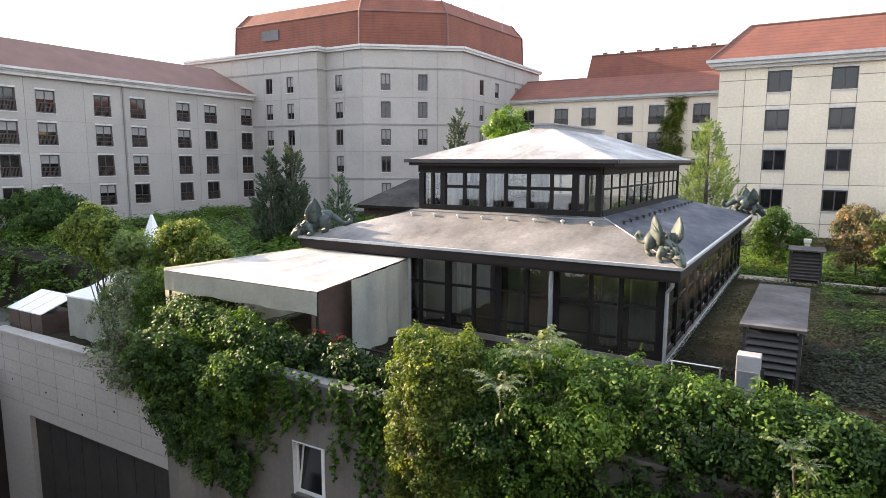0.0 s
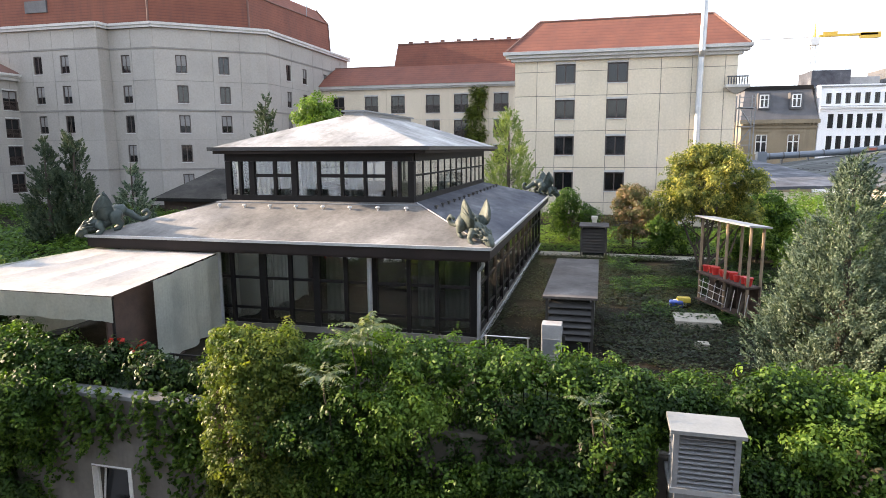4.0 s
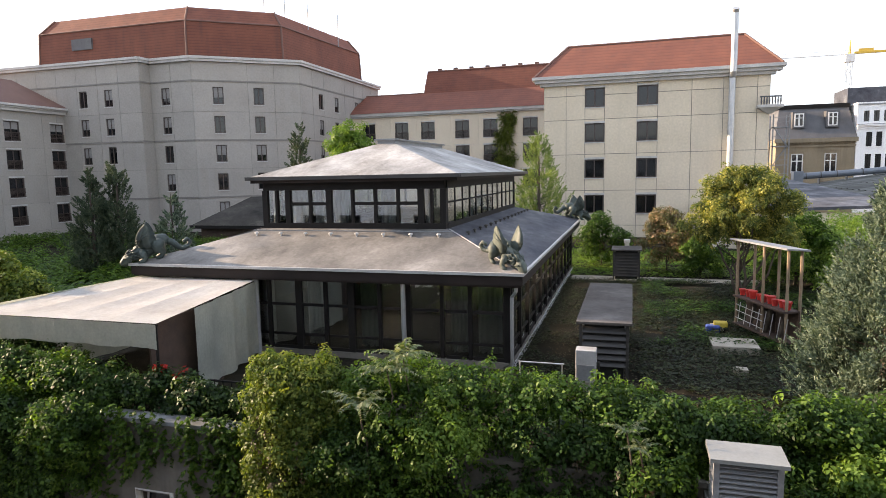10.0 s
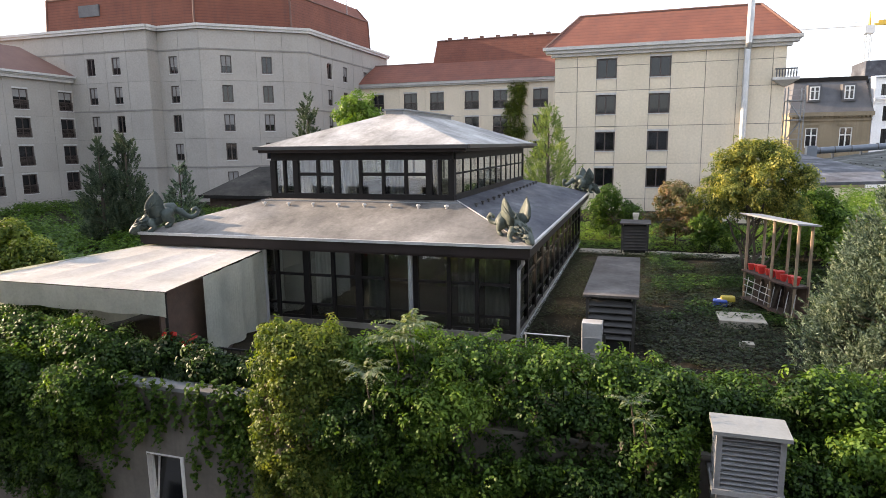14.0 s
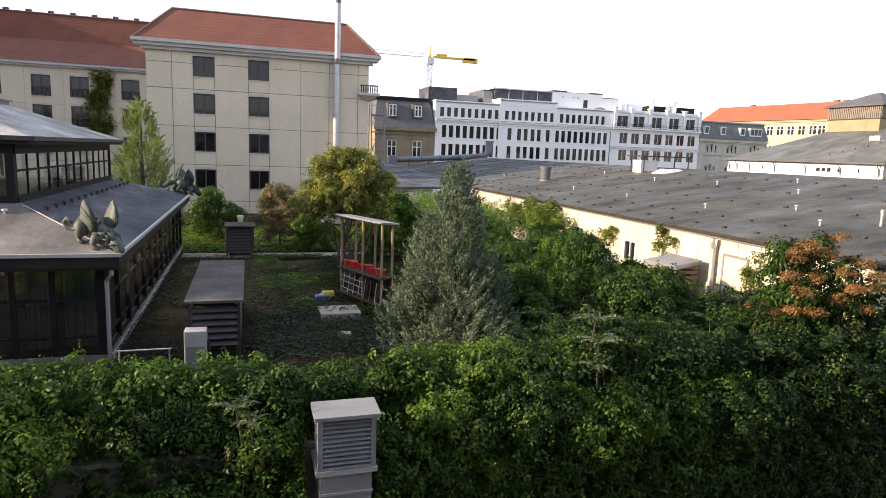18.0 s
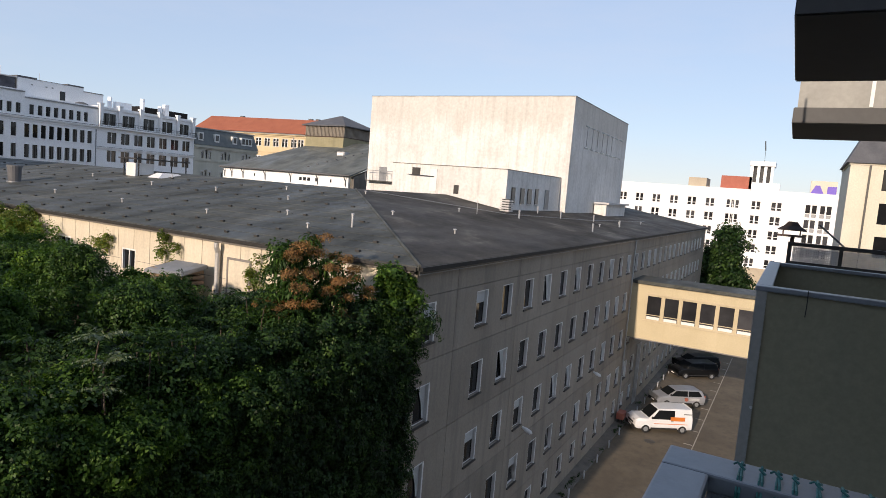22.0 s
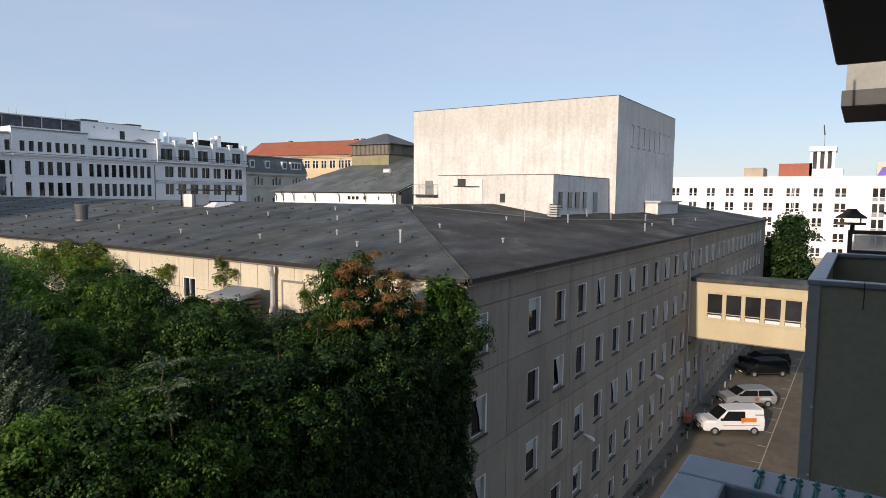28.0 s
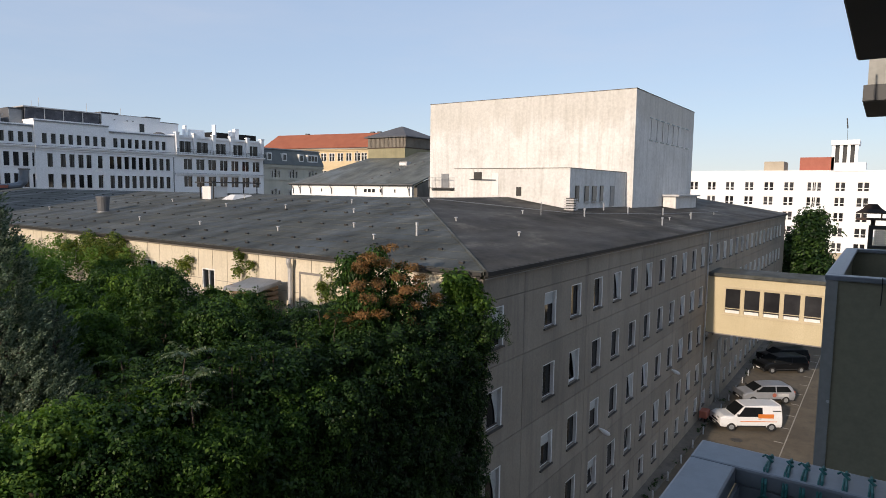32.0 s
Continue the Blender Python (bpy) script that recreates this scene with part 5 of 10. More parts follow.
def dragon(at, turn, tone, s=1.0):
    """A crouching bronze dragon, one mesh: low head and maned neck to +x, raised blade wings, high haunches, curled tail."""
    bm = bmesh.new()
    tube(bm, [(-0.82, 0, 0.52), (-0.7, 0, 0.62), (-0.5, 0, 0.62), (-0.28, 0, 0.56), (-0.05, 0, 0.44), (0.15, 0, 0.42), (0.38, 0, 0.40), (0.58, 0, 0.36), (0.72, 0, 0.32)], [0.1, 0.24, 0.32, 0.30, 0.27, 0.29, 0.26, 0.2, 0.17], 14)
    tube(bm, [(0.62, 0, 0.36), (0.78, 0, 0.35), (0.92, 0, 0.27), (1.08, 0, 0.18), (1.16, 0, 0.15)], [0.15, 0.19, 0.16, 0.12, 0.05], 12)
    tube(bm, [(0.80, 0, 0.2), (0.95, 0, 0.1), (1.06, 0, 0.05)], [0.1, 0.08, 0.04], 8)
    tube(bm, [(-0.7, 0, 0.58), (-0.9, 0.06, 0.46), (-1.05, 0.1, 0.24), (-1.22, 0.05, 0.10), (-1.42, -0.04, 0.12), (-1.55, -0.1, 0.26), (-1.48, -0.08, 0.40), (-1.34, -0.02, 0.36), (-1.33, 0.0, 0.27)], [0.16, 0.14, 0.12, 0.105, 0.1, 0.09, 0.085, 0.07, 0.03], 10)
    for sy in (1, -1):
        tube(bm, [(-0.5, sy * 0.22, 0.66), (-0.38, sy * 0.34, 0.52), (-0.34, sy * 0.36, 0.34), (-0.5, sy * 0.34, 0.16), (-0.36, sy * 0.36, 0.05), (-0.16, sy * 0.36, 0.03)], [0.2, 0.25, 0.19, 0.1, 0.09, 0.05], 10)
        tube(bm, [(0.2, sy * 0.2, 0.42), (0.28, sy * 0.32, 0.3), (0.2, sy * 0.34, 0.14), (0.34, sy * 0.36, 0.04), (0.5, sy * 0.36, 0.03)], [0.17, 0.16, 0.1, 0.09, 0.05], 10)
        rows = []
        for k in range(11):
            f = k / 10
            lead = Vector((0.22 + 0.34 * math.sin(f * 1.9) - 0.75 * f * f, sy * (0.24 + 0.34 * f - 0.1 * f * f), 0.50 + 0.98 * f))
            chord = 0.72 * math.sin(math.pi * min(1.0, 0.22 + 0.78 * f)) ** 0.8 + 0.02
            trail = lead + Vector((-chord, sy * 0.05, -0.16 * chord))
            mid = lead.lerp(trail, 0.45)
            bulge = Vector((0, sy * 0.05 * (1 - f), 0))
            rows.append([lead, mid + bulge, trail, mid - bulge * 0.6 - Vector((0, sy * 0.02, 0))])
        loft(bm, rows if sy < 0 else [r[::-1] for r in rows])
        for k in range(3):
            a, b = rows[2 + k][0], rows[10 - 2 * k][2 if k else 0]
            tube(bm, [a, a.lerp(b, 0.5) + Vector((0, sy * 0.05, 0)), b], [0.035, 0.028, 0.012], 5)
    for i in range(26):
        a, f = i * 2.399, (i % 5) / 4
        x, r = 0.82 - 0.42 * f, 0.17 + 0.1 * f
        m = Matrix.Translation((x, r * math.cos(a), 0.34 + 0.08 * f + r * math.sin(a) * 0.9)) @ Vector((-0.9, 0.55 * math.cos(a), 0.55 * math.sin(a))).to_track_quat("Z", "Y").to_matrix().to_4x4()
        bmesh.ops.create_cone(bm, cap_ends=True, segments=6, radius1=0.07, radius2=0.008, depth=0.22, matrix=m)
    for i in range(8):
        f = i / 7
        bmesh.ops.create_cone(bm, cap_ends=True, segments=5, radius1=0.06, radius2=0.0, depth=0.18, matrix=pose(0.1 - 1.1 * f, 0, 0.70 + 0.22 * math.sin(math.pi * min(1, f * 1.25)) - 0.2 * f * f, 0, -25, 0))
    for sy in (0.07, -0.07):
        tube(bm, [(0.84, sy, 0.46), (0.72, sy * 2.0, 0.60), (0.58, sy * 2.4, 0.64)], [0.05, 0.035, 0.008], 6)
        tube(bm, [(0.94, sy * 1.4, 0.36), (1.0, sy * 1.7, 0.34)], [0.045, 0.02], 6)
    bmesh.ops.recalc_face_normals(bm, faces=bm.faces[:])
    ob = solid("dragon_statue", bm, tone, "weathered green bronze dragon statue with raised wings on the roof corner", "statue", "roof corner dragons")
    for p in ob.data.polygons:
        p.use_smooth = True
    ob.matrix_basis = pose(*at, 0, 0, turn) @ pose(0, 0, 0, 0, 14, 0) @ Matrix.Scale(s, 4)
    return ob


dragon((-3.42, 16.98, 14.25), -42, M["bronze_pale"], s=0.76)
dragon((-15.2, 16.8, 14.2), -140, M["bronze"], s=0.82)
dragon((-3.1, 34.85, 14.22), 30, M["bronze"], s=0.85)

# short vent caps on the lower roof, below the upper windows
def vent_cap(x, y, z, dark):
    bm = bmesh.new()
    tube(bm, [(0, 0, -0.06), (0, 0, 0.08)], 0.035, 8)
    tube(bm, [(0, 0, 0.08), (0, 0, 0.12), (0, 0, 0.14)], [0.075, 0.07, 0.03], 10)
    return mesh_of("roof_vent_cap", bm, M["dark_louvre"] if dark else M["flashing"])
cap_l, cap_d = vent_cap(0, 0, 0, False), vent_cap(0, 0, 0, True)
for i in range(8):
    place("vent_cap", cap_l, pose(-12.35 + i * 0.93, 18.55, 14.83), pav)
for i in range(15):
    place("vent_cap", cap_d, pose(-5.1, 19.4 + i * 0.85, 14.83), pav)
cable = tube(bmesh.new(), [(-5.65, 19.1, 15.05), (-5.0, 18.45, 14.84), (-4.2, 17.7, 14.56), (-3.6, 17.1, 14.36)], 0.018, 6)
solid("lightning_cable", cable, M["flashing"], "pale cable running down the roof hip", "cable")
tube_bm = tube(bmesh.new(), [(-12.5, 19.1, 15.06), (-13.6, 18.1, 14.68), (-15.0, 16.9, 14.24)], 0.015, 6)
solid("lightning_cable", tube_bm, M["dark_louvre"], "dark cable running down the roof hip", "cable")

# curtains inside
for i, (a, b, y) in enumerate(((-9.75, -9.2, 17.2), (-6.55, -6.35, 17.15), (-8.0, -7.3, 17.3), (-5.1, -4.6, 17.25), (-4.3, -3.6, 17.3), (-3.5, -3.42, 18.2), (-14.9, -14.0, 17.3), (-11.8, -11.0, 17.3))):
    solid("curtain", curtain_sheet((a, y), (b, y), 11.6, 13.65, 26, 0.05), M["curtain"], "pale net curtain behind the pavilion glass", "curtain", "pavilion curtains")
for a, b in ((-12.2, -11.95), (-11.4, -10.7), (-10.55, -10.2), (-9.8, -9.3), (-8.1, -7.6), (-6.55, -6.3)):
    solid("curtain", curtain_sheet((a, 19.45), (b, 19.45), 15.2, 16.6, 22, 0.04), M["curtain"], "pale net curtain behind the upper windows", "curtain", "upper curtains")
# ---- ventilation units on the deck ----
def louvre_unit(name, label, x0, x1, y0, y1, z0, z1, slats, foot=0.0, body="dark_louvre", top="warm_sheet", sides=True):
    ob = thing(name, label, "ventilation unit", ((x0 + x1) / 2, (y0 + y1) / 2, z0))
    part("core", boxes((x0 + 0.12, x1 - 0.12, y0 + 0.12, y1 - 0.12, z0, z1 - 0.05)), M["black"] if body == "dark_louvre" else M[body], ob)
    for x, y in ((x0, y0), (x1 - 0.07, y0), (x0, y1 - 0.07), (x1 - 0.07, y1 - 0.07)):
        part("corner_post", boxes((x, x + 0.07, y, y + 0.07, z0, z1 - 0.04)), M[body], ob)
    zs = [z0 + foot + (z1 - 0.1 - z0 - foot) * i / slats for i in range(slats)]
    dz = (z1 - 0.1 - z0 - foot) / slats
    for z in zs:
        for yy, k in ((y0, 1), (y1, -1)):
            bm = bmesh.new()
            slab(bm, [(x0 + 0.07, yy - 0.0 * k, z), (x1 - 0.07, yy, z), (x1 - 0.07, yy + 0.11 * k, z + dz * 0.8), (x0 + 0.07, yy + 0.11 * k, z + dz * 0.8)], 0.015)
            part("slat", bm, M[body], ob)
        if sides:
            for xx, k in ((x0, 1), (x1, -1)):
                bm = bmesh.new()
                slab(bm, [(xx, y0 + 0.07, z), (xx, y1 - 0.07, z), (xx + 0.11 * k, y1 - 0.07, z + dz * 0.8), (xx + 0.11 * k, y0 + 0.07, z + dz * 0.8)], 0.015)
                part("slat", bm, M[body], ob)
    part("cover", bevelled((x0 - 0.08, x1 + 0.08, y0 - 0.1, y1 + 0.06, z1 - 0.04, z1 + 0.03), 0.012), M[top], ob, "flat weathered cover sheet")
    return ob


louvre_unit("ventilation_housing", "long dark louvred ventilation housing with a flat grey cover", -1.33, -0.1, 16.1, 21.7, DECK - 0.1, 12.95, 6, 0.55)
louvre_unit("ventilation_housing", "dark square louvred ventilation housing by the path", -0.95, 0.35, 32.0, 33.5, DECK - 0.1, 12.85, 8, 0.3)
hb = thing("metal_cabinet", "small pale metal cabinet on a block base", "cabinet", (-1.1, 15.5, DECK))
part("body", bevelled((-1.36, -0.86, 15.3, 15.7, 11.6, 12.42), 0.02), M["flashing"], hb)
part("front_grille", boxes((-1.32, -0.9, 15.285, 15.3, 11.66, 12.05)), M["louvre"], hb)
part("base", boxes((-1.3, -0.92, 15.34, 15.66, 11.2, 11.6)), M["concrete"], hb)
part("bracket", boxes((-0.86, -0.78, 15.45, 15.55, 11.9, 12.1)), M["dark_louvre"], hb)
pr = thing("pipe_rail", "thin grey pipe rail beside the pavilion", "rail", (-2.3, 15.9, DECK))
part("bar", tube(bmesh.new(), [(-2.9, 15.9, 11.85), (-1.7, 15.9, 11.85)], 0.02, 6), M["steel"], pr)
for x in (-2.85, -1.75):
    part("leg", tube(bmesh.new(), [(x, 15.9, 11.2), (x, 15.9, 11.85)], 0.02, 6), M["steel"], pr)

# tall louvred exhaust duct in front of the street wall
VX0, VX1, VY0, VY1 = 1.14, 2.08, 9.48, 10.0
duct = thing("exhaust_duct", "grey sheet-metal exhaust duct with louvres climbing the wall", "duct", (1.57, 9.8, 0))
part("shaft", boxes((VX0 + 0.05, VX1 - 0.05, VY0 + 0.05, 10.29, 0, 11.6)), M["louvre"], duct)
for z in (9.2, 10.3, 11.2):
    part("seam", boxes((VX0 + 0.03, VX1 - 0.03, VY0 + 0.03, 10.29, z, z + 0.04)), M["steel"], duct)
part("collar", boxes((VX0 - 0.03, VX1 + 0.03, VY0 - 0.03, 10.29, 11.58, 11.66)), M["steel"], duct)
part("core", boxes((VX0 + 0.15, VX1 - 0.15, VY0 + 0.16, VY1 - 0.1, 11.66, 12.55)), M["dark_louvre"], duct)
for x in (VX0, VX1 - 0.08):
    for y in (VY0, VY1 - 0.08):
        part("corner_post", boxes((x, x + 0.08, y, y + 0.08, 11.66, 12.55)), M["louvre"], duct)
for i in range(11):
    z = 11.68 + i * 0.078
    for box_ in (((VX0 + 0.08, VY0), (VX1 - 0.08, VY0), (0, 0.1)), ((VX0, VY1 - 0.08), (VX0, VY0 + 0.08), (0.1, 0)), ((VX1, VY0 + 0.08), (VX1, VY1 - 0.08), (-0.1, 0))):
        (ax, ay), (bx, by), (ox, oy) = box_
        bm = slab(bmesh.new(), [(ax, ay, z), (bx, by, z), (bx + ox, by + oy, z + 0.062), (ax + ox, ay + oy, z + 0.062)], 0.012)
        part("slat", bm, M["louvre"], duct)
bm = bmesh.new()
loft(bm, [[(VX0 - 0.06, VY0 - 0.08, 12.54), (VX1 + 0.06, VY0 - 0.08, 12.54), (VX1 + 0.06, VY1 + 0.03, 12.54), (VX0 - 0.06, VY1 + 0.03, 12.54)], [(VX0 - 0.06, VY0 - 0.08, 12.6), (VX1 + 0.06, VY0 - 0.08, 12.6), (VX1 + 0.06, VY1 + 0.03, 12.63), (VX0 - 0.06, VY1 + 0.03, 12.63)]])
part("hood", bm, M["panel_trim"], duct, "pale flat hood with bird droppings")

# ---- potting shelf with red pots ----
shelf = thing("potting_shelf", "open timber potting shelf with a thin corrugated roof", "shelf", (3.9, 21.5, DECK))
S0, S1 = Vector((3.4, 23.0, 0)), Vector((4.4, 20.5, 0))
sd = (S1 - S0).normalized()
sn = Vector((-sd.y, sd.x, 0)) * -1
if sn.x < 0:
    sn = -sn
def sp(u, w, z):
    p = S0 + sd * u + sn * w
    return (p.x, p.y, z)
LEN = (S1 - S0).length
for u, w in ((0, 0), (LEN, 0), (LEN * 0.55, 0), (0.3, 0.42), (LEN * 0.6, 0.42), (LEN, 0.42)):
    zt = 14.37 - 0.05 * (w > 0)
    lo = 11.3
    part("post", tube(bmesh.new(), [sp(u, w, lo), sp(u, w, zt)], 0.045, 6), M["wood"], shelf, "bare timber post")
bm = slab(bmesh.new(), [sp(-0.2, -0.2, 14.42), sp(LEN + 0.2, -0.2, 14.42), sp(LEN + 0.2, 0.55, 14.36), sp(-0.2, 0.55, 14.36)], 0.05)
part("roof", bm, M["louvre"], shelf, "thin grey sheet roof")
bm = slab(bmesh.new(), [sp(-0.05, -0.12, 12.5), sp(LEN + 0.05, -0.12, 12.5), sp(LEN + 0.05, 0.36, 12.5), sp(-0.05, 0.36, 12.5)], 0.06)
part("board", bm, M["dark_wood"], shelf)
bm = slab(bmesh.new(), [sp(-0.05, -0.1, 11.55), sp(LEN + 0.05, -0.1, 11.55), sp(LEN + 0.05, 0.36, 11.55), sp(-0.05, 0.36, 11.55)], 0.05)
part("board", bm, M["dark_wood"], shelf)
bm = slab(bmesh.new(), [sp(-0.05, 0.38, 12.5), sp(LEN + 0.05, 0.38, 12.5), sp(LEN + 0.05, 0.41, 12.5), sp(-0.05, 0.41, 12.5)], 1.2)
part("back_board", bm, M["dark_wood"], shelf)
for i in range(8):
    u = 0.2 + i * 0.36
    a, b = sp(u, -0.06, 11.6), sp(u + 0.15, -0.06, 12.3)
    part("trellis_bar", tube(bmesh.new(), [a, b], 0.014, 5), M["flashing"], shelf)
for z in (11.75, 12.0, 12.2):
    part("trellis_bar", tube(bmesh.new(), [sp(0.1, -0.07, z), sp(LEN * 0.6, -0.07, z - 0.05)], 0.012, 5), M["flashing"], shelf)
pot_bm = bmesh.new()
tube(pot_bm, [(0, 0, 0), (0, 0, 0.24), (0, 0, 0.245), (0, 0, 0.3), (0, 0, 0.3), (0, 0, 0.22)], [0.11, 0.15, 0.165, 0.165, 0.14, 0.13], 14)
pot_me = mesh_of("plant_pot", pot_bm, M["red_pot"])
for i in range(9):
    p = sp(0.15 + i * (LEN - 0.3) / 8, 0.12 + 0.06 * (i % 2), 12.51)
    tagged(place("plant_pot", pot_me, pose(*p, 0, 0, 40 * i) @ Matrix.Scale(0.7 + 0.08 * (i % 3), 4)), "bright red plastic plant pot on the shelf", "plant pot", "red pots")
rp = random.Random(11)
for i in range(7):
    u = 0.2 + rp.random() * (LEN - 0.5)
    tr_ = tube(bmesh.new(), [sp(u, 0.12, 11.55), sp(u + 0.1, 0.2, 12.1), sp(u + 0.05, 0.28, 12.4)], [0.07, 0.06, 0.04], 7)
    solid("firewood_branch", tr_, M["bark"], "rough brown branch leaning under the shelf", "branch", "stored branches")
for i, (x, y, mt, h) in enumerate(((2.75, 22.6, "white_paint", 0.16), (2.85, 22.5, "yellow_plastic", 0.3), (2.6, 22.35, "blue_plastic", 0.2))):
    solid("plastic_sack", bevelled((x - 0.22, x + 0.22, y - 0.16, y + 0.16, DECK - 0.03 + (0.14 if i == 1 else 0), DECK + h), 0.05), M[mt], "full plastic garden sack on the ground", "sack", "garden sacks")
slabm = bevelled((2.3, 3.6, 19.7, 20.8, DECK - 0.08, DECK + 0.19), 0.02)
solid("paving_slab", slabm, M["gravel"], "pale flat concrete slab in the soil", "paving slab")
solid("paving_slab", bevelled((2.6, 2.95, 17.6, 17.9, DECK - 0.08, DECK + 0.14), 0.02), M["gravel"], "small pale stone slab in the soil", "paving slab")
bm = slab(bmesh.new(), [(-3.0, 31.9, DECK + 0.03), (6, 31.6, DECK + 0.03), (6, 32.7, DECK + 0.03), (-3.0, 33.0, DECK + 0.03)], 0.06)
solid("garden_path", bm, M["gravel"], "pale gravel garden path crossing the deck", "path", kind="structure")
post = thing("stone_post", "pale stone garden post among the shrubs", "post", (-0.3, 33.9, DECK))
part("shaft", bevelled((-0.42, -0.18, 33.8, 34.04, DECK - 0.05, 13.0), 0.03), M["cream_house"], post)
part("cap", bevelled((-0.46, -0.14, 33.76, 34.08, 13.0, 13.18), 0.03), M["cream_house"], post)
fence = thing("parapet_fence", "thin dark metal picket fence overgrown along the parapet", "fence", (0, 11.2, DECK))
for a in range(-40, 68):
    x = a * 0.22
    part("picket", boxes((x, x + 0.02, 11.2, 11.22, DECK - 0.05, 12.45)), M["dark_frame"], fence)
part("rail", boxes((-8.9, 15, 11.19, 11.23, 12.4, 12.44), (-8.9, 15, 11.19, 11.23, 11.6, 11.64)), M["dark_frame"], fence)
rail = thing("terrace_railing", "dark metal railing with looped bars beside the terrace", "railing", (-9.4, 11.3, DECK))
for i in range(16):
    x = -12.4 + i * 0.24
    part("loop", tube(bmesh.new(), [(x, 11.3, 11.3), (x, 11.3, 12.2), (x + 0.04, 11.3, 12.28), (x + 0.10, 11.3, 12.3), (x + 0.15, 11.3, 12.2), (x + 0.16, 11.3, 11.3)], 0.012, 5), M["dark_frame"], rail)

# white party tent and closed parasol beyond the shrubs
tent = thing("party_tent", "white canvas pagoda tent with a spired roof behind the shrubs", "tent", (-23.5, 15.6, 10.9))
TX, TY, THX, THY = -23.9, 16.25, 3.25, 2.05
bm = bmesh.new()
loft(bm, [[(TX + a * THX * k, TY + b * THY * k, z) for a, b in ((-1, -1), (0, -0.97), (1, -1), (0.97, 0), (1, 1), (0, 0.97), (-1, 1), (-0.97, 0))] for k, z in ((1, 11.02), (1, 11.1), (0.72, 11.45), (0.45, 12.0), (0.24, 12.75), (0.11, 13.55), (0.06, 14.0), (0.012, 14.5))])
part("roof", bm, M["white_canvas"], tent)
x0_, x1_, y0_, y1_ = TX - THX + 0.05, TX + THX - 0.05, TY - THY + 0.05, TY + THY - 0.05
for a, b in (((x0_, y0_), (x1_, y0_)), ((x1_, y0_), (x1_, y1_)), ((x0_, y1_), (x0_, y0_))):
    part("side_sheet", curtain_sheet(a, b, 9.3, 11.06, 40, 0.05), M["canvas"], tent)
for i in range(3):
    x = -31.0 + i * 0.95
    bm = slab(bmesh.new(), [(x, 13.7, 10.2), (x + 0.88, 13.7, 10.2), (x + 0.88, 15.2, 10.75), (x, 15.2, 10.75)], 0.05)
    g = thing("cold_frame", "slanted glazed cold frame light on a timber base", "cold frame", (x + 0.3, 14.5, 9.4), "cold frames")
    part("light", bm, M["white_canvas"], g)
    part("base", boxes((x, x + 0.88, 13.72, 15.1, 9.0, 10.13)), M["dark_wood"], g)
# dark garden kiosk roof
kiosk = thing("garden_kiosk", "low dark hipped kiosk in the hotel courtyard", "kiosk", (-33, 50, 11))
bm = bmesh.new()
loft(bm, [[(-38.6, 48.0, 12.55), (-27.5, 48.0, 12.55), (-27.5, 55, 12.55), (-38.6, 55, 12.55)], [(-33.8, 50.5, 15.0), (-32.5, 50.5, 15.0), (-32.5, 52.5, 15.0), (-33.8, 52.5, 15.0)]])
part("roof", bm, M["felt_black"], kiosk)
part("fascia", boxes((-38.7, -27.4, 47.9, 55.1, 12.25, 12.55)), M["dark_frame"], kiosk)
part("wall", boxes((-38, -28, 48.6, 54.5, 10.9, 12.25)), M["dark_wood"], kiosk)

# lower service building beside the loading yard
SR = 7.5
low_b = thing("service_building", "low dark service building with a flat roof and loading window", "building", (-34, 8, 0), kind="structure")
bm = bmesh.new()
sf = frame_at((-30.9, -6), (-30.9, 13.0))
OPL = [(13.6, 17.2, 3.9, 5.8)]
for a, b, c, d in holes(0, 19, 0, SR - 0.1, OPL):
    box(bm, a, b, 0, 0.4, c, d, m=sf)
part("wall", bm, M["dirty_concrete"], low_b)
part("loading_board", boxes((13.8, 17.0, 0.1, 0.2, 3.95, 4.85), m=sf), M["louvre"], low_b, "pale board in the loading window")
part("dark_base", boxes((17.3, 19, -0.03, -0.001, 1.0, 6.1), (11.5, 17.3, -0.02, -0.001, 0.6, 3.8), m=sf), M["fascia"], low_b, "dark painted band")
part("wall_lamp", boxes((16.0, 16.2, -0.14, 0, 6.5, 6.65), m=sf), M["steel"], low_b)
part("notice", boxes((18.1, 18.4, -0.02, -0.001, 6.2, 6.45), m=sf), M["white_paint"], low_b)
part("roof", boxes((-52, -30.9, -6, 19.0, SR - 0.1, SR)), M["felt_dark"], low_b)
part("roof_edge", boxes((-31.0, -30.75, -6, 13.0, SR, SR + 0.1)), M["louvre"], low_b)
part("inner", boxes((-32.4, -32.3, -6, 13, 0, SR - 0.1)), M["black"], low_b)
for i in range(8):
    part("felt_lap", boxes((-50, -31.1, 1.5 + i * 2.1, 1.56 + i * 2.1, SR, SR + 0.012)), M["felt_black"], low_b)
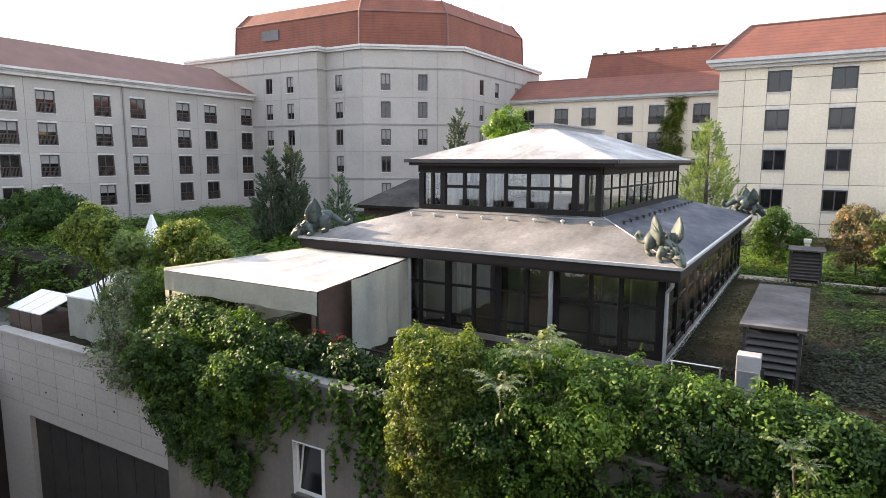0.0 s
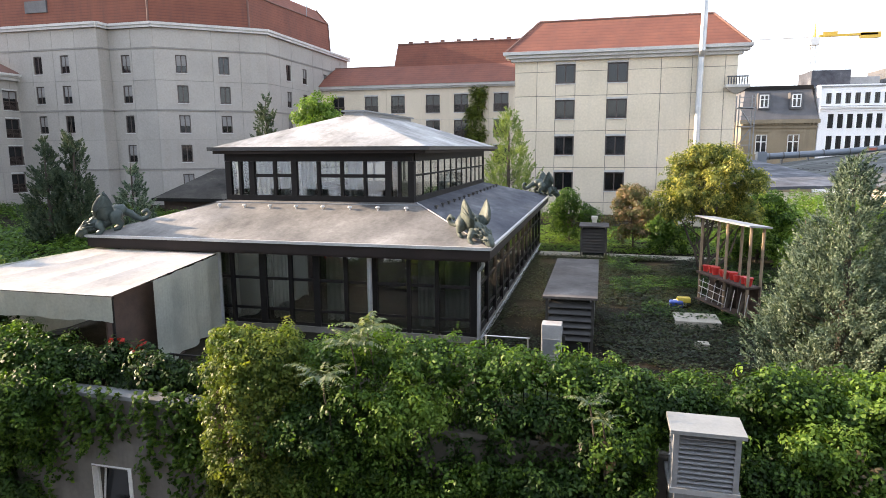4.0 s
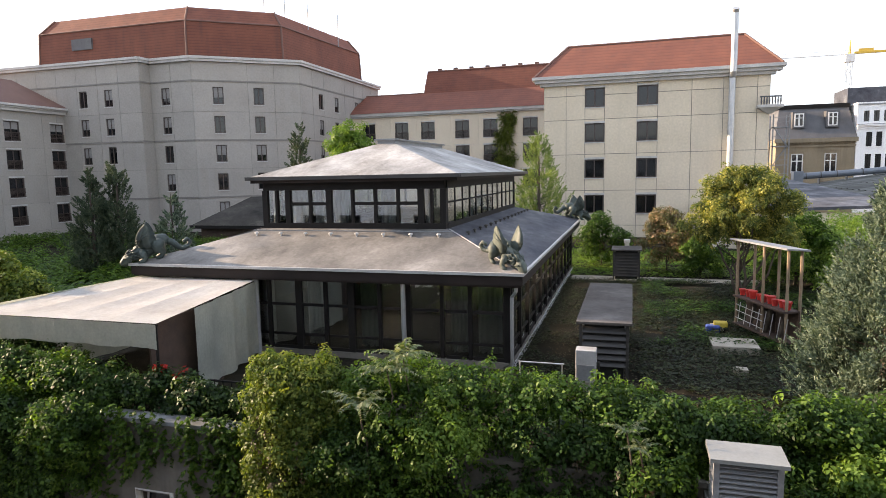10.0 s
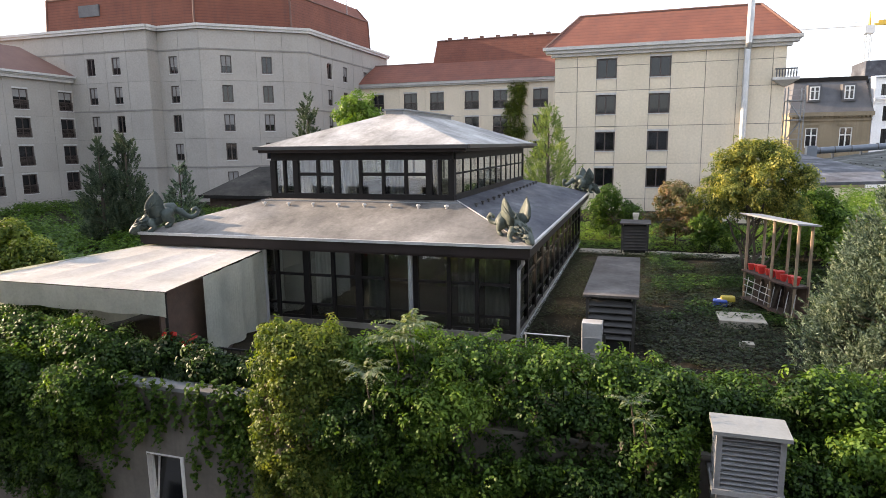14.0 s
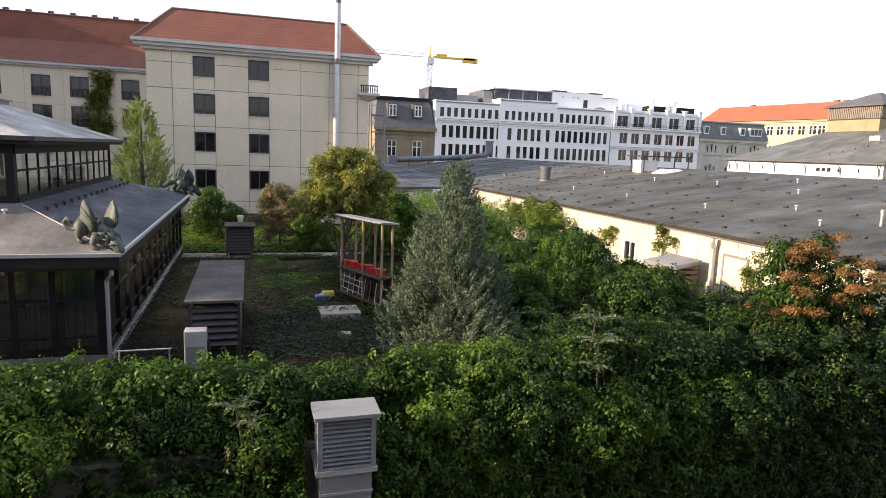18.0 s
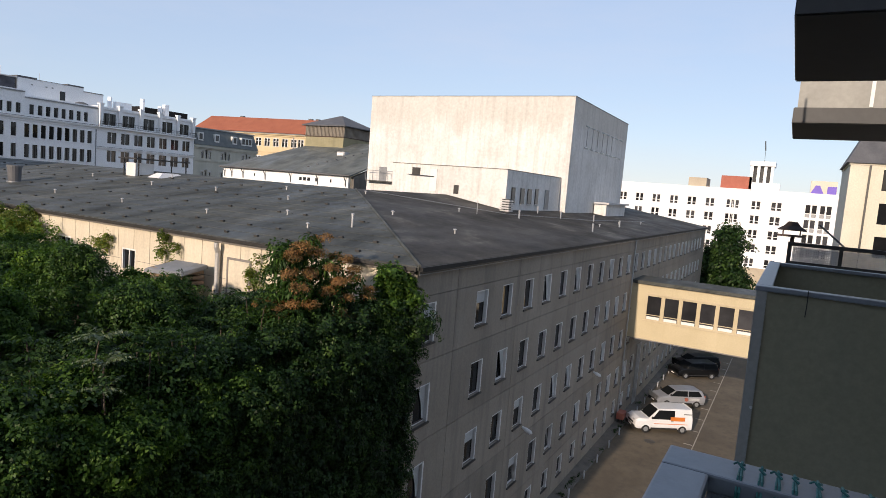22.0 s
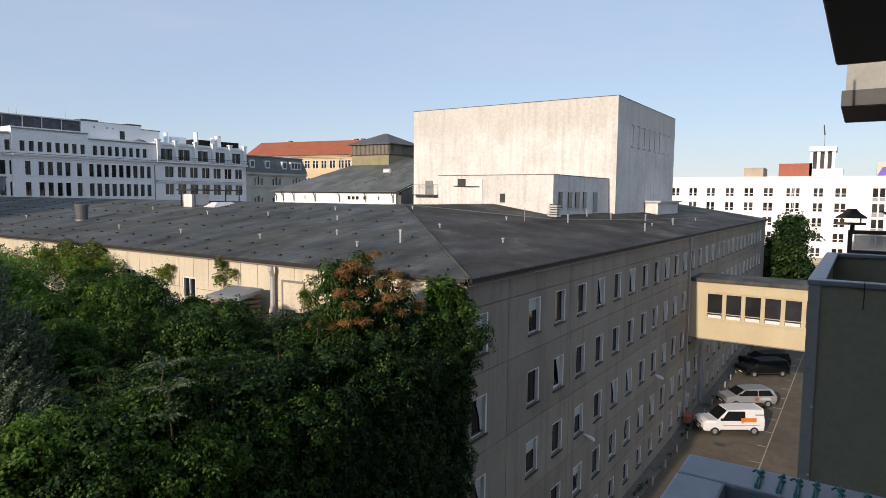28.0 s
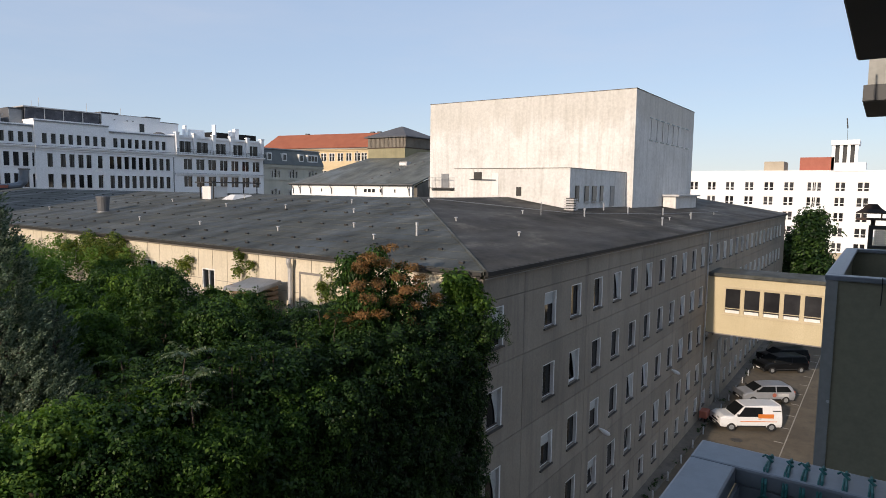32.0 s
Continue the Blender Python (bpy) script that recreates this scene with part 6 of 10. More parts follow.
for (x, y, w, h) in ((-33.7, 13.9, 1.5, 0.95), (-34.2, 9.6, 1.5, 0.9), (-47.6, 17.6, 1.9, 1.0), (-41.5, 10.5, 1.3, 0.8)):
    v = thing("roof_ventilator", "squat louvred ventilator on the flat roof", "roof ventilator", (x, y, SR), "flat roof ventilators")
    part("base", boxes((x - w / 2, x + w / 2, y - w / 2, y + w / 2, SR, SR + 0.3)), M["slate"], v)
    for k in range(4):
        part("slat", boxes((x - w / 2 + 0.1, x + w / 2 - 0.1, y - w / 2 + 0.1, y + w / 2 - 0.1, SR + 0.34 + k * h / 5, SR + 0.34 + k * h / 5 + h / 12)), M["louvre"], v)
    part("core", boxes((x - w / 2 + 0.2, x + w / 2 - 0.2, y - w / 2 + 0.2, y + w / 2 - 0.2, SR + 0.3, SR + 0.3 + h * 0.8)), M["black"], v)
    part("cover", boxes((x - w / 2, x + w / 2, y - w / 2, y + w / 2, SR + 0.3 + h * 0.8, SR + 0.36 + h * 0.8)), M["slate"], v)
for x, y, w, d, h in ((-38.0, 12.2, 2.2, 1.8, 0.45), (-37.2, 16.6, 1.6, 1.2, 0.4), (-44.0, 11.6, 2.0, 1.4, 0.5)):
    sl = thing("roof_hatch", "low felt-covered hatch on the flat roof", "roof hatch", (x, y, SR), "flat roof hatches")
    part("curb", boxes((x - w / 2, x + w / 2, y - d / 2, y + d / 2, SR, SR + h)), M["felt_black"], sl)
    bm = bmesh.new()
    loft(bm, [[(x - w / 2 - 0.06, y - d / 2 - 0.06, SR + h), (x + w / 2 + 0.06, y - d / 2 - 0.06, SR + h), (x + w / 2 + 0.06, y + d / 2 + 0.06, SR + h), (x - w / 2 - 0.06, y + d / 2 + 0.06, SR + h)], [(x - w / 4, y - d / 4, SR + h + 0.12), (x + w / 4, y - d / 4, SR + h + 0.12), (x + w / 4, y + d / 4, SR + h + 0.12), (x - w / 4, y + d / 4, SR + h + 0.12)]])
    part("lid", bm, M["felt_dark"], sl)
pipe = tube(bmesh.new(), [(-47.0, 10.0, SR + 0.5), (-46.2, 13.3, SR + 0.5), (-45.4, 16.8, SR + 0.5)], 0.42, 12)
solid("roof_duct", pipe, M["blue_panel"], "blue-grey round duct lying on the flat roof", "duct")
solid("service_hut", boxes((-50.4, -48.8, 16.2, 18.6, SR, SR + 2.1)), M["hotel_grey"], "pale grey rendered stair hut against the terrace wall", "hut")

# ---- plants ----
rv = random.Random(21)


def hedge_top(x):
    return 0.1 + np.interp(x, [-17.5, -16, -12, -10.6, -9.6, -8.2, -7.4, -6.6, -5.6, -4.6, -3.6, -2, 0, 2, 3, 5, 8, 12, 15, 17], [12.75, 12.85, 12.8, 12.5, 11.9, 11.7, 12.5, 13.1, 12.85, 13.15, 13.15, 13.2, 12.95, 12.8, 12.95, 13.0, 13.0, 13.1, 13.3, 13.6])


def hang_foot(x):
    return np.interp(x, [-18, -16.5, -14.6, -13.4, -12, -11.2, -10.4, -8.5, -7.6, -6.8, 0, 8, 12, 14, 17], [10.6, 9.9, 9.2, 8.7, 8.4, 10.6, 11.2, 11.2, 10.2, 7.5, 7.0, 6.5, 6.5, 4.5, 3.0])


def bank(x0, x1, n, y0, y1, seed, rmin=0.22, rmax=0.62, lift=0.0):
    """Clumps lying along the parapet and hanging down the wall, uneven in size and reach."""
    rg = random.Random(seed)
    out = []
    for _ in range(n):
        x = rg.uniform(x0, x1)
        t, f = float(hedge_top(x)) + lift, float(hang_foot(x))
        r = rmin + (rmax - rmin) * rg.random() ** 1.8
        swell = 0.25 * noise.noise((x * 0.9, seed, 0.3))
        if rg.random() < 0.45:
            out.append((x, rg.uniform(y0, y1), t - r - abs(rg.gauss(0, 0.25)) + swell, r, r, r * 0.8))
        else:
            z = f + (12.0 - f) * rg.random() ** 0.7
            d = 0.30 + 0.5 * rg.random() + 0.5 * noise.noise((x * 0.8, z * 0.8, seed))
            out.append((x, 10.3 - max(d, 0.15) * 0.5, z, r * 0.9, max(d, 0.2) * 0.7, r))
    return out


def shoots(name, label, x0, x1, n, material, seed, size=0.13):
    """Loose shoots standing out of the hedge, each a thin stem lined with leaves."""
    rg = np.random.default_rng(seed)
    pos, nrm, sz = [], [], []
    for _ in range(n):
        x = rg.uniform(x0, x1)
        if 0.6 < x < 2.6:
            continue
        top = float(hedge_top(x))
        up = rg.random() < 0.55
        y = rg.uniform(9.8, 11.2) if up else rg.uniform(9.5, 9.9)
        z = top - rg.uniform(0.15, 0.45) if up else rg.uniform(max(float(hang_foot(x)), 10.2), 12.4)
        d = np.array([rg.normal(0, 0.35), rg.normal(-0.25, 0.3), 0.9 if up else rg.uniform(-0.7, 0.3)])
        L = rg.uniform(0.25, 0.6)
        for i in range(7):
            f = i / 6
            c = np.array([x, y, z]) + d * L * f - np.array([0, 0, 0.25 * L * f * f])
            for k in range(2):
                pos.append(c + rg.normal(0, 0.05, 3))
                nrm.append((rg.normal(0, 0.4), -0.5, 1.0))
                sz.append(size * (1.2 - 0.6 * f))
    me = leaf_mesh(name, pos, nrm, sz, material, seed=seed, aspect=0.75)
    return tagged(place(name, me), label, "plants", kind="stuff")


def clear_duct(p):
    return ~((p[:, 0] > 0.98) & (p[:, 0] < 2.16) & (p[:, 1] < 10.35) & (p[:, 2] < 12.9))


def plant_stuff(name, label, clumps, count, size, material, seed, **kw):
    ob = foliage(name, clumps, count, size, material, None, seed, **kw)
    return tagged(ob, label, "plants", kind="stuff")


def mounds_along(x0, x1, step, seed, rmax=0.52, wall=0.72, dip=0.0):
    """Mounds of the parapet growth: a crest row, a lower front row, and hanging cushions on the wall face."""
    rg = random.Random(seed)
    out, x = [], x0
    while x < x1:
        t, f = float(hedge_top(x)) - dip, float(hang_foot(x))
        r = rg.uniform(0.6, 1.2) * rmax
        out.append((x, rg.uniform(10.75, 11.25), t - r * 0.82 + rg.uniform(-0.25, 0.08), r * 1.05, r, r * 0.82))
        r = rg.uniform(0.6, 0.85) * rmax
        out.append((x + rg.uniform(-0.2, 0.2), rg.uniform(10.5, 10.85), min(t - 0.95, 12.05) - rg.uniform(0.0, 0.3), r * 1.15, r * 0.9, r * 0.8))
        if rg.random() < 0.55:
            r = rg.uniform(0.85, 1.35) * rmax
            out.append((x + rg.uniform(-0.2, 0.2), rg.uniform(9.95, 10.4), t - 0.6 - r * 0.5 - rg.uniform(0, 0.5), r * 1.1, r * 0.85, r * 0.8))
        if rg.random() < 0.9:
            r = rg.uniform(0.55, 0.9) * rmax
            out.append((x + rg.uniform(-0.2, 0.2), rg.uniform(9.8, 10.05), rg.uniform(10.9, 11.8), r, r * 0.7, r * 0.9))
        z = 10.9
        while z > f:
            if rg.random() < wall:
                r = rg.uniform(0.5, 0.85) * rmax
                out.append((x + rg.uniform(-0.25, 0.25), 10.14 - rg.uniform(0, 0.22), z, r, r * 0.5, r * 1.15))
            z -= rg.uniform(0.4, 0.62)
        x += step * rg.uniform(0.7, 1.3)
    return out


def hedge_stuff(name, label, mounds, count, leaf, material, seed, inner=0.35, **kw):
    """Tufted skin on the mounds, with plainer leaves filling their inside."""
    ob = tufts(name, mounds, count, leaf, material, None, seed, keep=clear_duct, **kw)
    tagged(ob, label, "plants", kind="stuff")
    if inner:
        core = [(m[0], m[1] + 0.05, m[2] - 0.05, m[3] * 0.8, m[4] * 0.8, m[5] * 0.8) for m in mounds]
        plant_stuff(name, "inner leaves of the " + label, core, int(count * inner), leaf * 1.25, material, seed + 400, keep=clear_duct, reach=0.06, shell=0.45)
    return ob


def deal(mounds, shares, seed):
    """Split mounds into neighbouring patches of different growth."""
    piles = [[] for _ in shares]
    for m in mounds:
        v, acc = 0.5 + 0.95 * noise.noise((m[0] * 0.8 + seed, m[1] * 0.9, m[2] * 0.9)), 0.0
        for pile, sh in zip(piles, shares):
            acc += sh
            if v <= acc or pile is piles[-1]:
                pile.append(m)
                break
    return piles


west = []
for _ in range(46):
    x = rv.uniform(-19.3, -15.2)
    z = rv.uniform(8.8 + 0.5 * abs(x + 15.2), 12.9) if rv.random() < 0.6 else rv.uniform(11.6, 12.9)
    r = rv.uniform(0.3, 0.5)
    west.append((x, 12.75 + rv.uniform(-0.3, 0.4) * (z > 9.6), z, r, r * 0.7, r))
left_a, left_b = deal(mounds_along(-15.4, -11.2, 0.42, 201, 0.5, 0.85) + west, (0.6, 0.4), 3)
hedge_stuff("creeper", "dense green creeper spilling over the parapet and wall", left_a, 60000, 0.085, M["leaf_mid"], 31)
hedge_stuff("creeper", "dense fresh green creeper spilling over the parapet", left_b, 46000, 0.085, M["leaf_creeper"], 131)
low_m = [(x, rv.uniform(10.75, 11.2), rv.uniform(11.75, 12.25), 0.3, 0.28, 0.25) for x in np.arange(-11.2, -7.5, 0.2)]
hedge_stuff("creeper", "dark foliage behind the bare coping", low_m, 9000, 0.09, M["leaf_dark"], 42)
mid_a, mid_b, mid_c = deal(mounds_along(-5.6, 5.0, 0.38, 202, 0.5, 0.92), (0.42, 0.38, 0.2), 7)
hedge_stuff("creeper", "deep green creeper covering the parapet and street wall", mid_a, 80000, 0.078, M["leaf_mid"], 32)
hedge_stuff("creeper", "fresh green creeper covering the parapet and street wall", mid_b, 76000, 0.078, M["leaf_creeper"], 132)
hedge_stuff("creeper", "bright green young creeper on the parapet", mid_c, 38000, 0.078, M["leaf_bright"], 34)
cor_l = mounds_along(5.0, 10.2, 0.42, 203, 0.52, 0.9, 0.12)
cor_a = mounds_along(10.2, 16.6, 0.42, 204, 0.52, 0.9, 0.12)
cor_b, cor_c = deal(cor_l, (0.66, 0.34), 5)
# shade at the far corner is put into the leaf colour
hedge_stuff("creeper", "green creeper covering the street wall at the corner, toned dark for shade", cor_a, 110000, 0.08, M["leaf_dark"], 33, droop=1.1, lift=0.2)
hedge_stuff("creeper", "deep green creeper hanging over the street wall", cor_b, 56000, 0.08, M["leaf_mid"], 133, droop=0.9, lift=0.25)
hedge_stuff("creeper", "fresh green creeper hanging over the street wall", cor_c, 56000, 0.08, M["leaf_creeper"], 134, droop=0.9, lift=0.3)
mat_m = [(rv.uniform(-5.5, 16.3), 10.2, rv.uniform(9.0, 11.75), 0.4, 0.14, 0.38) for _ in range(330)]
hedge_stuff("creeper", "flat dark creeper clinging to the street wall", mat_m, 60000, 0.085, M["leaf_mid"], 135, inner=0, droop=1.0, lift=0.1, low=-1.0, rough=1.1)
yb = []
for _ in range(64):
    a, z = rv.uniform(-1.5, 1.5), rv.uniform(9.6, 13.0)
    w = 1.0 - 0.45 * max(0.0, (z - 12.2) / 0.9)
    yb.append((-6.35 + 0.95 * math.sin(a) * w, 10.75 - 0.85 * math.cos(a) * w, z, 0.3, 0.3, 0.3))
yb += [(-6.35 + rv.uniform(-0.75, 0.75), rv.uniform(10.3, 10.9), rv.uniform(12.6, 13.05), 0.34, 0.34, 0.3) for _ in range(14)]
hedge_stuff("hedge", "yellow-green hedge bush growing over the parapet", yb, 46000, 0.07, M["leaf_yellow"], 35, inner=0.5)
shoots("creeper_shoots", "loose bright shoots standing out of the creeper", -5.2, 5.2, 150, M["leaf_creeper"], 38, 0.085)
shoots("creeper_shoots", "loose green shoots standing out of the creeper", -15.5, -11.2, 70, M["leaf_creeper"], 39, 0.09)
shoots("creeper_shoots", "loose dark shoots standing out of the creeper", 5.0, 16.5, 130, M["leaf_dark"], 40, 0.1)
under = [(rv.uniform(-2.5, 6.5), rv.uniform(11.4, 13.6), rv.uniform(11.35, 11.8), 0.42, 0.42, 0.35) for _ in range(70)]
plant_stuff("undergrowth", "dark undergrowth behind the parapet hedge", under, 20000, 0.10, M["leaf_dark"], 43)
strands = []
for _ in range(34):
    x, z0 = rv.uniform(-11.6, -7.4), rv.uniform(9.4, 11.0)
    for k in range(9):
        strands.append((x + rv.uniform(-0.08, 0.08), 10.18, z0 + (11.9 - z0) * k / 8, 0.13, 0.1, 0.22))
plant_stuff("creeper", "sparse hanging creeper strands on the bare wall", strands, 9000, 0.095, M["leaf_creeper"], 36, reach=0.05)
dry = [(rv.uniform(-6.9, -5.9), rv.uniform(9.72, 9.95), rv.uniform(10.9, 12.2), 0.22, 0.12, 0.26) for _ in range(16)] + bank(-5.0, 6, 26, 9.8, 10.4, 6, 0.2, 0.35, -0.5)
plant_stuff("dry_stems", "brown dry stems within the creeper", dry, 3600, 0.08, M["leaf_brown"], 37, keep=clear_duct)


def fronds(name, label, tips, material, seed, length=0.7, foot=None):
    """Feathery compound leaves (sumac, ailanthus): each frond is an arching midrib with paired drooping leaflets."""
    rg = np.random.default_rng(seed)
    pos, nrm, size, along = [], [], [], []
    for x, y, z, n in tips:
        for k in range(n):
            a = 2 * math.pi * (k / n) + rg.uniform(-0.3, 0.3)
            L = length * rg.uniform(0.7, 1.15)
            out = np.array([math.cos(a), math.sin(a), 0.0])
            lat = np.array([-math.sin(a), math.cos(a), 0.0])
            lift = rg.uniform(0.45, 0.95)
            for i in range(1, 14):
                s = i / 13
                c = np.array([x, y, z]) + out * L * s + np.array([0, 0, L * (lift * s - 0.6 * s * s)])
                w = 0.27 * L * (1.1 - 0.7 * s) * (0.6 if i == 1 else 1.0)
                for side in (-1, 1):
                    dr = lat * side * 0.9 + out * 0.45 + np.array([0, 0, -0.35])
                    pos.append(c + dr * w * 0.5)
                    along.append(dr)
                    nrm.append(np.array([0, 0, 1.0]) + lat * side * 0.3)
                    size.append(w * 1.1)
    ob = thing(name, label, "shrub", tips[0][:3] if foot is None else foot)
    for x, y, z, n in tips:
        bm = bmesh.new()
        limb(bm, (x + 0.1, y + 0.1, 11.3), (x, y, z), 0.03, 0.012, 0.08, 4, int(abs(x * 10)) + seed)
        part("stem", bm, M["bark"], ob)
    place("frond_leaves", leaf_mesh("frond_leaves", pos, nrm, size, material, droop=0.0, aspect=0.34, seed=seed, along=along), I4, ob)
    return ob


fronds("sumac_shrub", "silvery green sumac shrub with stiff feathery fronds", [(-4.1, 10.5, 13.5, 11), (-4.3, 10.2, 13.3, 8), (-4.65, 9.75, 12.8, 10)], M["leaf_silver"], 51, 0.58)
fronds("sumac_shrub", "small pale sumac seedling in the creeper", [(-0.1, 9.8, 12.75, 7), (0.1, 9.75, 12.5, 6)], M["leaf_silver"], 52, 0.36)
fronds("sumac_shrub", "tall sumac seedling with drooping pale fronds", [(6.7, 10.6, 13.65, 9), (6.75, 10.5, 13.2, 8), (6.6, 10.3, 12.8, 6)], M["leaf_silver"], 53, 0.5)
sprays = [(rv.uniform(5.5, 15.5), rv.uniform(10.4, 12.5), 0, 6) for _ in range(26)]
fronds("ailanthus_shrub", "dark pinnate fronds of ailanthus in the corner growth", [(x, y, float(hedge_top(x)) + rv.uniform(-0.3, 0.35), n) for x, y, _, n in sprays], M["leaf_dark"], 57, 0.6)
orange = [(13.7 + rv.uniform(-1.7, 1.6) * (1 if z < 13.9 else 0.62), 12.0 + rv.uniform(-1.0, 0.8), z, 0.3, 0.3, 0.25) for z in [12.1 + 2.7 * rv.random() for _ in range(60)]]
st = thing("sumac_tree", "sumac tree with orange-brown autumn seed heads", "tree", (14.0, 12.3, DECK))
bm = bmesh.new()
for i in range(8):
    limb(bm, (14.0, 12.3, 11.3), orange[i][:3], 0.06, 0.015, 0.1, 4, i)
part("trunk", bm, M["bark"], st)
tufts("leaf_crown", orange, 12000, 0.14, M["leaf_mid"], st, 55, aspect=0.36, droop=0.9, label="drooping dark green leaves")
heads = []
for c in orange:
    a, e = rv.uniform(-2.6, -0.4), rv.uniform(0.2, 1.3)
    heads.append((c[0] + 0.52 * math.cos(a) * math.cos(e), c[1] + 0.55 * math.sin(a) * math.cos(e), c[2] + 0.42 * math.sin(e), 0.2, 0.17, 0.1))
ob_ = tufts("seed_foliage", heads, 22000, 0.05, M["leaf_orange"], st, 54, per=9, low=-0.3, label="flat orange-brown seed heads")
ob_["kind"] = "stuff"
corner = [(16.2 + rv.uniform(-0.7, 0.6), 10.6 + rv.uniform(-0.5, 0.6), rv.uniform(11.5, 14.1), 0.4, 0.4, 0.4) for _ in range(22)]
plant_stuff("ivy", "glossy ivy climbing the building corner", corner, 9000, 0.12, M["leaf_creeper"], 56)
def shrub(label, x, y, top, r, material, count, seed, leaf=0.10):
    """A rounded shrub from the deck: several stems and a dome of uneven leafy mounds."""
    ob = thing("garden_shrub", label, "shrub", (x, y, DECK), "shrubs before the yellow wall")
    rg = random.Random(seed)
    lumps = []
    for i in range(16):
        a, e = i * 2.399 + rg.uniform(-0.3, 0.3), rg.random() ** 0.8 * 1.45
        q = rg.uniform(0.3, 0.46) * r
        h = top - DECK - q
        lumps.append((x + (r - q) * math.cos(a) * math.cos(e), y + (r - q) * math.sin(a) * math.cos(e), DECK + h * (0.25 + 0.75 * math.sin(e)), q, q, q * 0.85))
    bm = bmesh.new()
    for i in range(6):
        limb(bm, (x + rg.uniform(-0.15, 0.15), y + rg.uniform(-0.15, 0.15), DECK - 0.05), lumps[i * 2][:3], 0.035, 0.01, 0.1, 4, seed + i, 5)
    part("stem", bm, M["bark"], ob)
    tufts("crown", lumps, count, leaf, material, ob, seed)
    foliage("inner_leaves", [(c[0], c[1], c[2] - 0.1, c[3], c[4], c[5]) for c in lumps], count // 3, leaf * 1.2, material, ob, seed + 9, reach=0.08, shell=0.25)


for i, (x, y, top, r, mt) in enumerate(((8.1, 17.4, 13.5, 1.2, "leaf_creeper"), (11.0, 18.6, 14.25, 1.35, "leaf_mid"), (13.3, 17.4, 13.3, 1.35, "leaf_mid"), (10.1, 14.6, 13.75, 1.35, "leaf_mid"), (12.7, 13.9, 13.25, 1.3, "leaf_dark"), (8.0, 13.6, 12.9, 1.1, "leaf_dark"), (15.2, 15.2, 12.9, 1.1, "leaf_mid"), (15.0, 21.8, 12.7, 1.2, "leaf_creeper"), (9.3, 21.4, 13.6, 1.4, "leaf_creeper"), (12.4, 22.3, 13.75, 1.5, "leaf_creeper"), (7.4, 20.6, 13.4, 1.1, "leaf_dark"), (10.3, 25.6, 13.9, 1.5, "leaf_creeper"), (13.4, 26.6, 13.3, 1.5, "leaf_mid"), (8.2, 27.6, 13.5, 1.4, "leaf_bright"), (15.2, 29.6, 13.5, 1.3, "leaf_creeper"), (11.6, 29.4, 13.7, 1.4, "leaf_bright"))):
    shrub("dense rounded green shrub in the tangle before the yellow wall", x, y, top, r, M[mt], 10500 if y < 20 else 6500, 300 + i, 0.085 if y < 20 else 0.11)
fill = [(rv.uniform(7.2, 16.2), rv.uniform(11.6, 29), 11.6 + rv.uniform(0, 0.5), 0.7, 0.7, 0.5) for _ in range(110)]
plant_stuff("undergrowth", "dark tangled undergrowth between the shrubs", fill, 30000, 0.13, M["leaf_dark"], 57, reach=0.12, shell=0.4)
back = []
for _ in range(80):
    x, y = rv.uniform(6.3, 16.5), rv.uniform(30, 45)
    back.append((x, y, 13.1 + rv.uniform(-0.5, 0.5), 0.7, 0.7, 0.6))
plant_stuff("shrubbery", "sunlit green hedge of creepers at the end of the garden", back, 44000, 0.12, M["leaf_bright"], 59, reach=0.15)
wallv = []
for x, y, z in ((16.75, 26.4, 13.4), (16.75, 21.9, 13.6), (16.75, 33.4, 13.5), (16.75, 35.5, 13.7), (16.75, 38, 13.7), (16.75, 16.9, 13.3)):
    for _ in range(7):
        wallv.append((x - 0.12, y + rv.uniform(-0.6, 0.6), z + rv.uniform(-0.7, 0.5), 0.18, 0.22, 0.25))
for _ in range(30):
    wallv.append((16.7 - rv.uniform(0.0, 0.9), rv.uniform(30.5, 36.5), rv.uniform(13.0, 14.25), 0.3, 0.4, 0.28))
plant_stuff("vine", "yellow-green vine shoots climbing the yellow wall", wallv, 15000, 0.10, M["leaf_yellow"], 60)

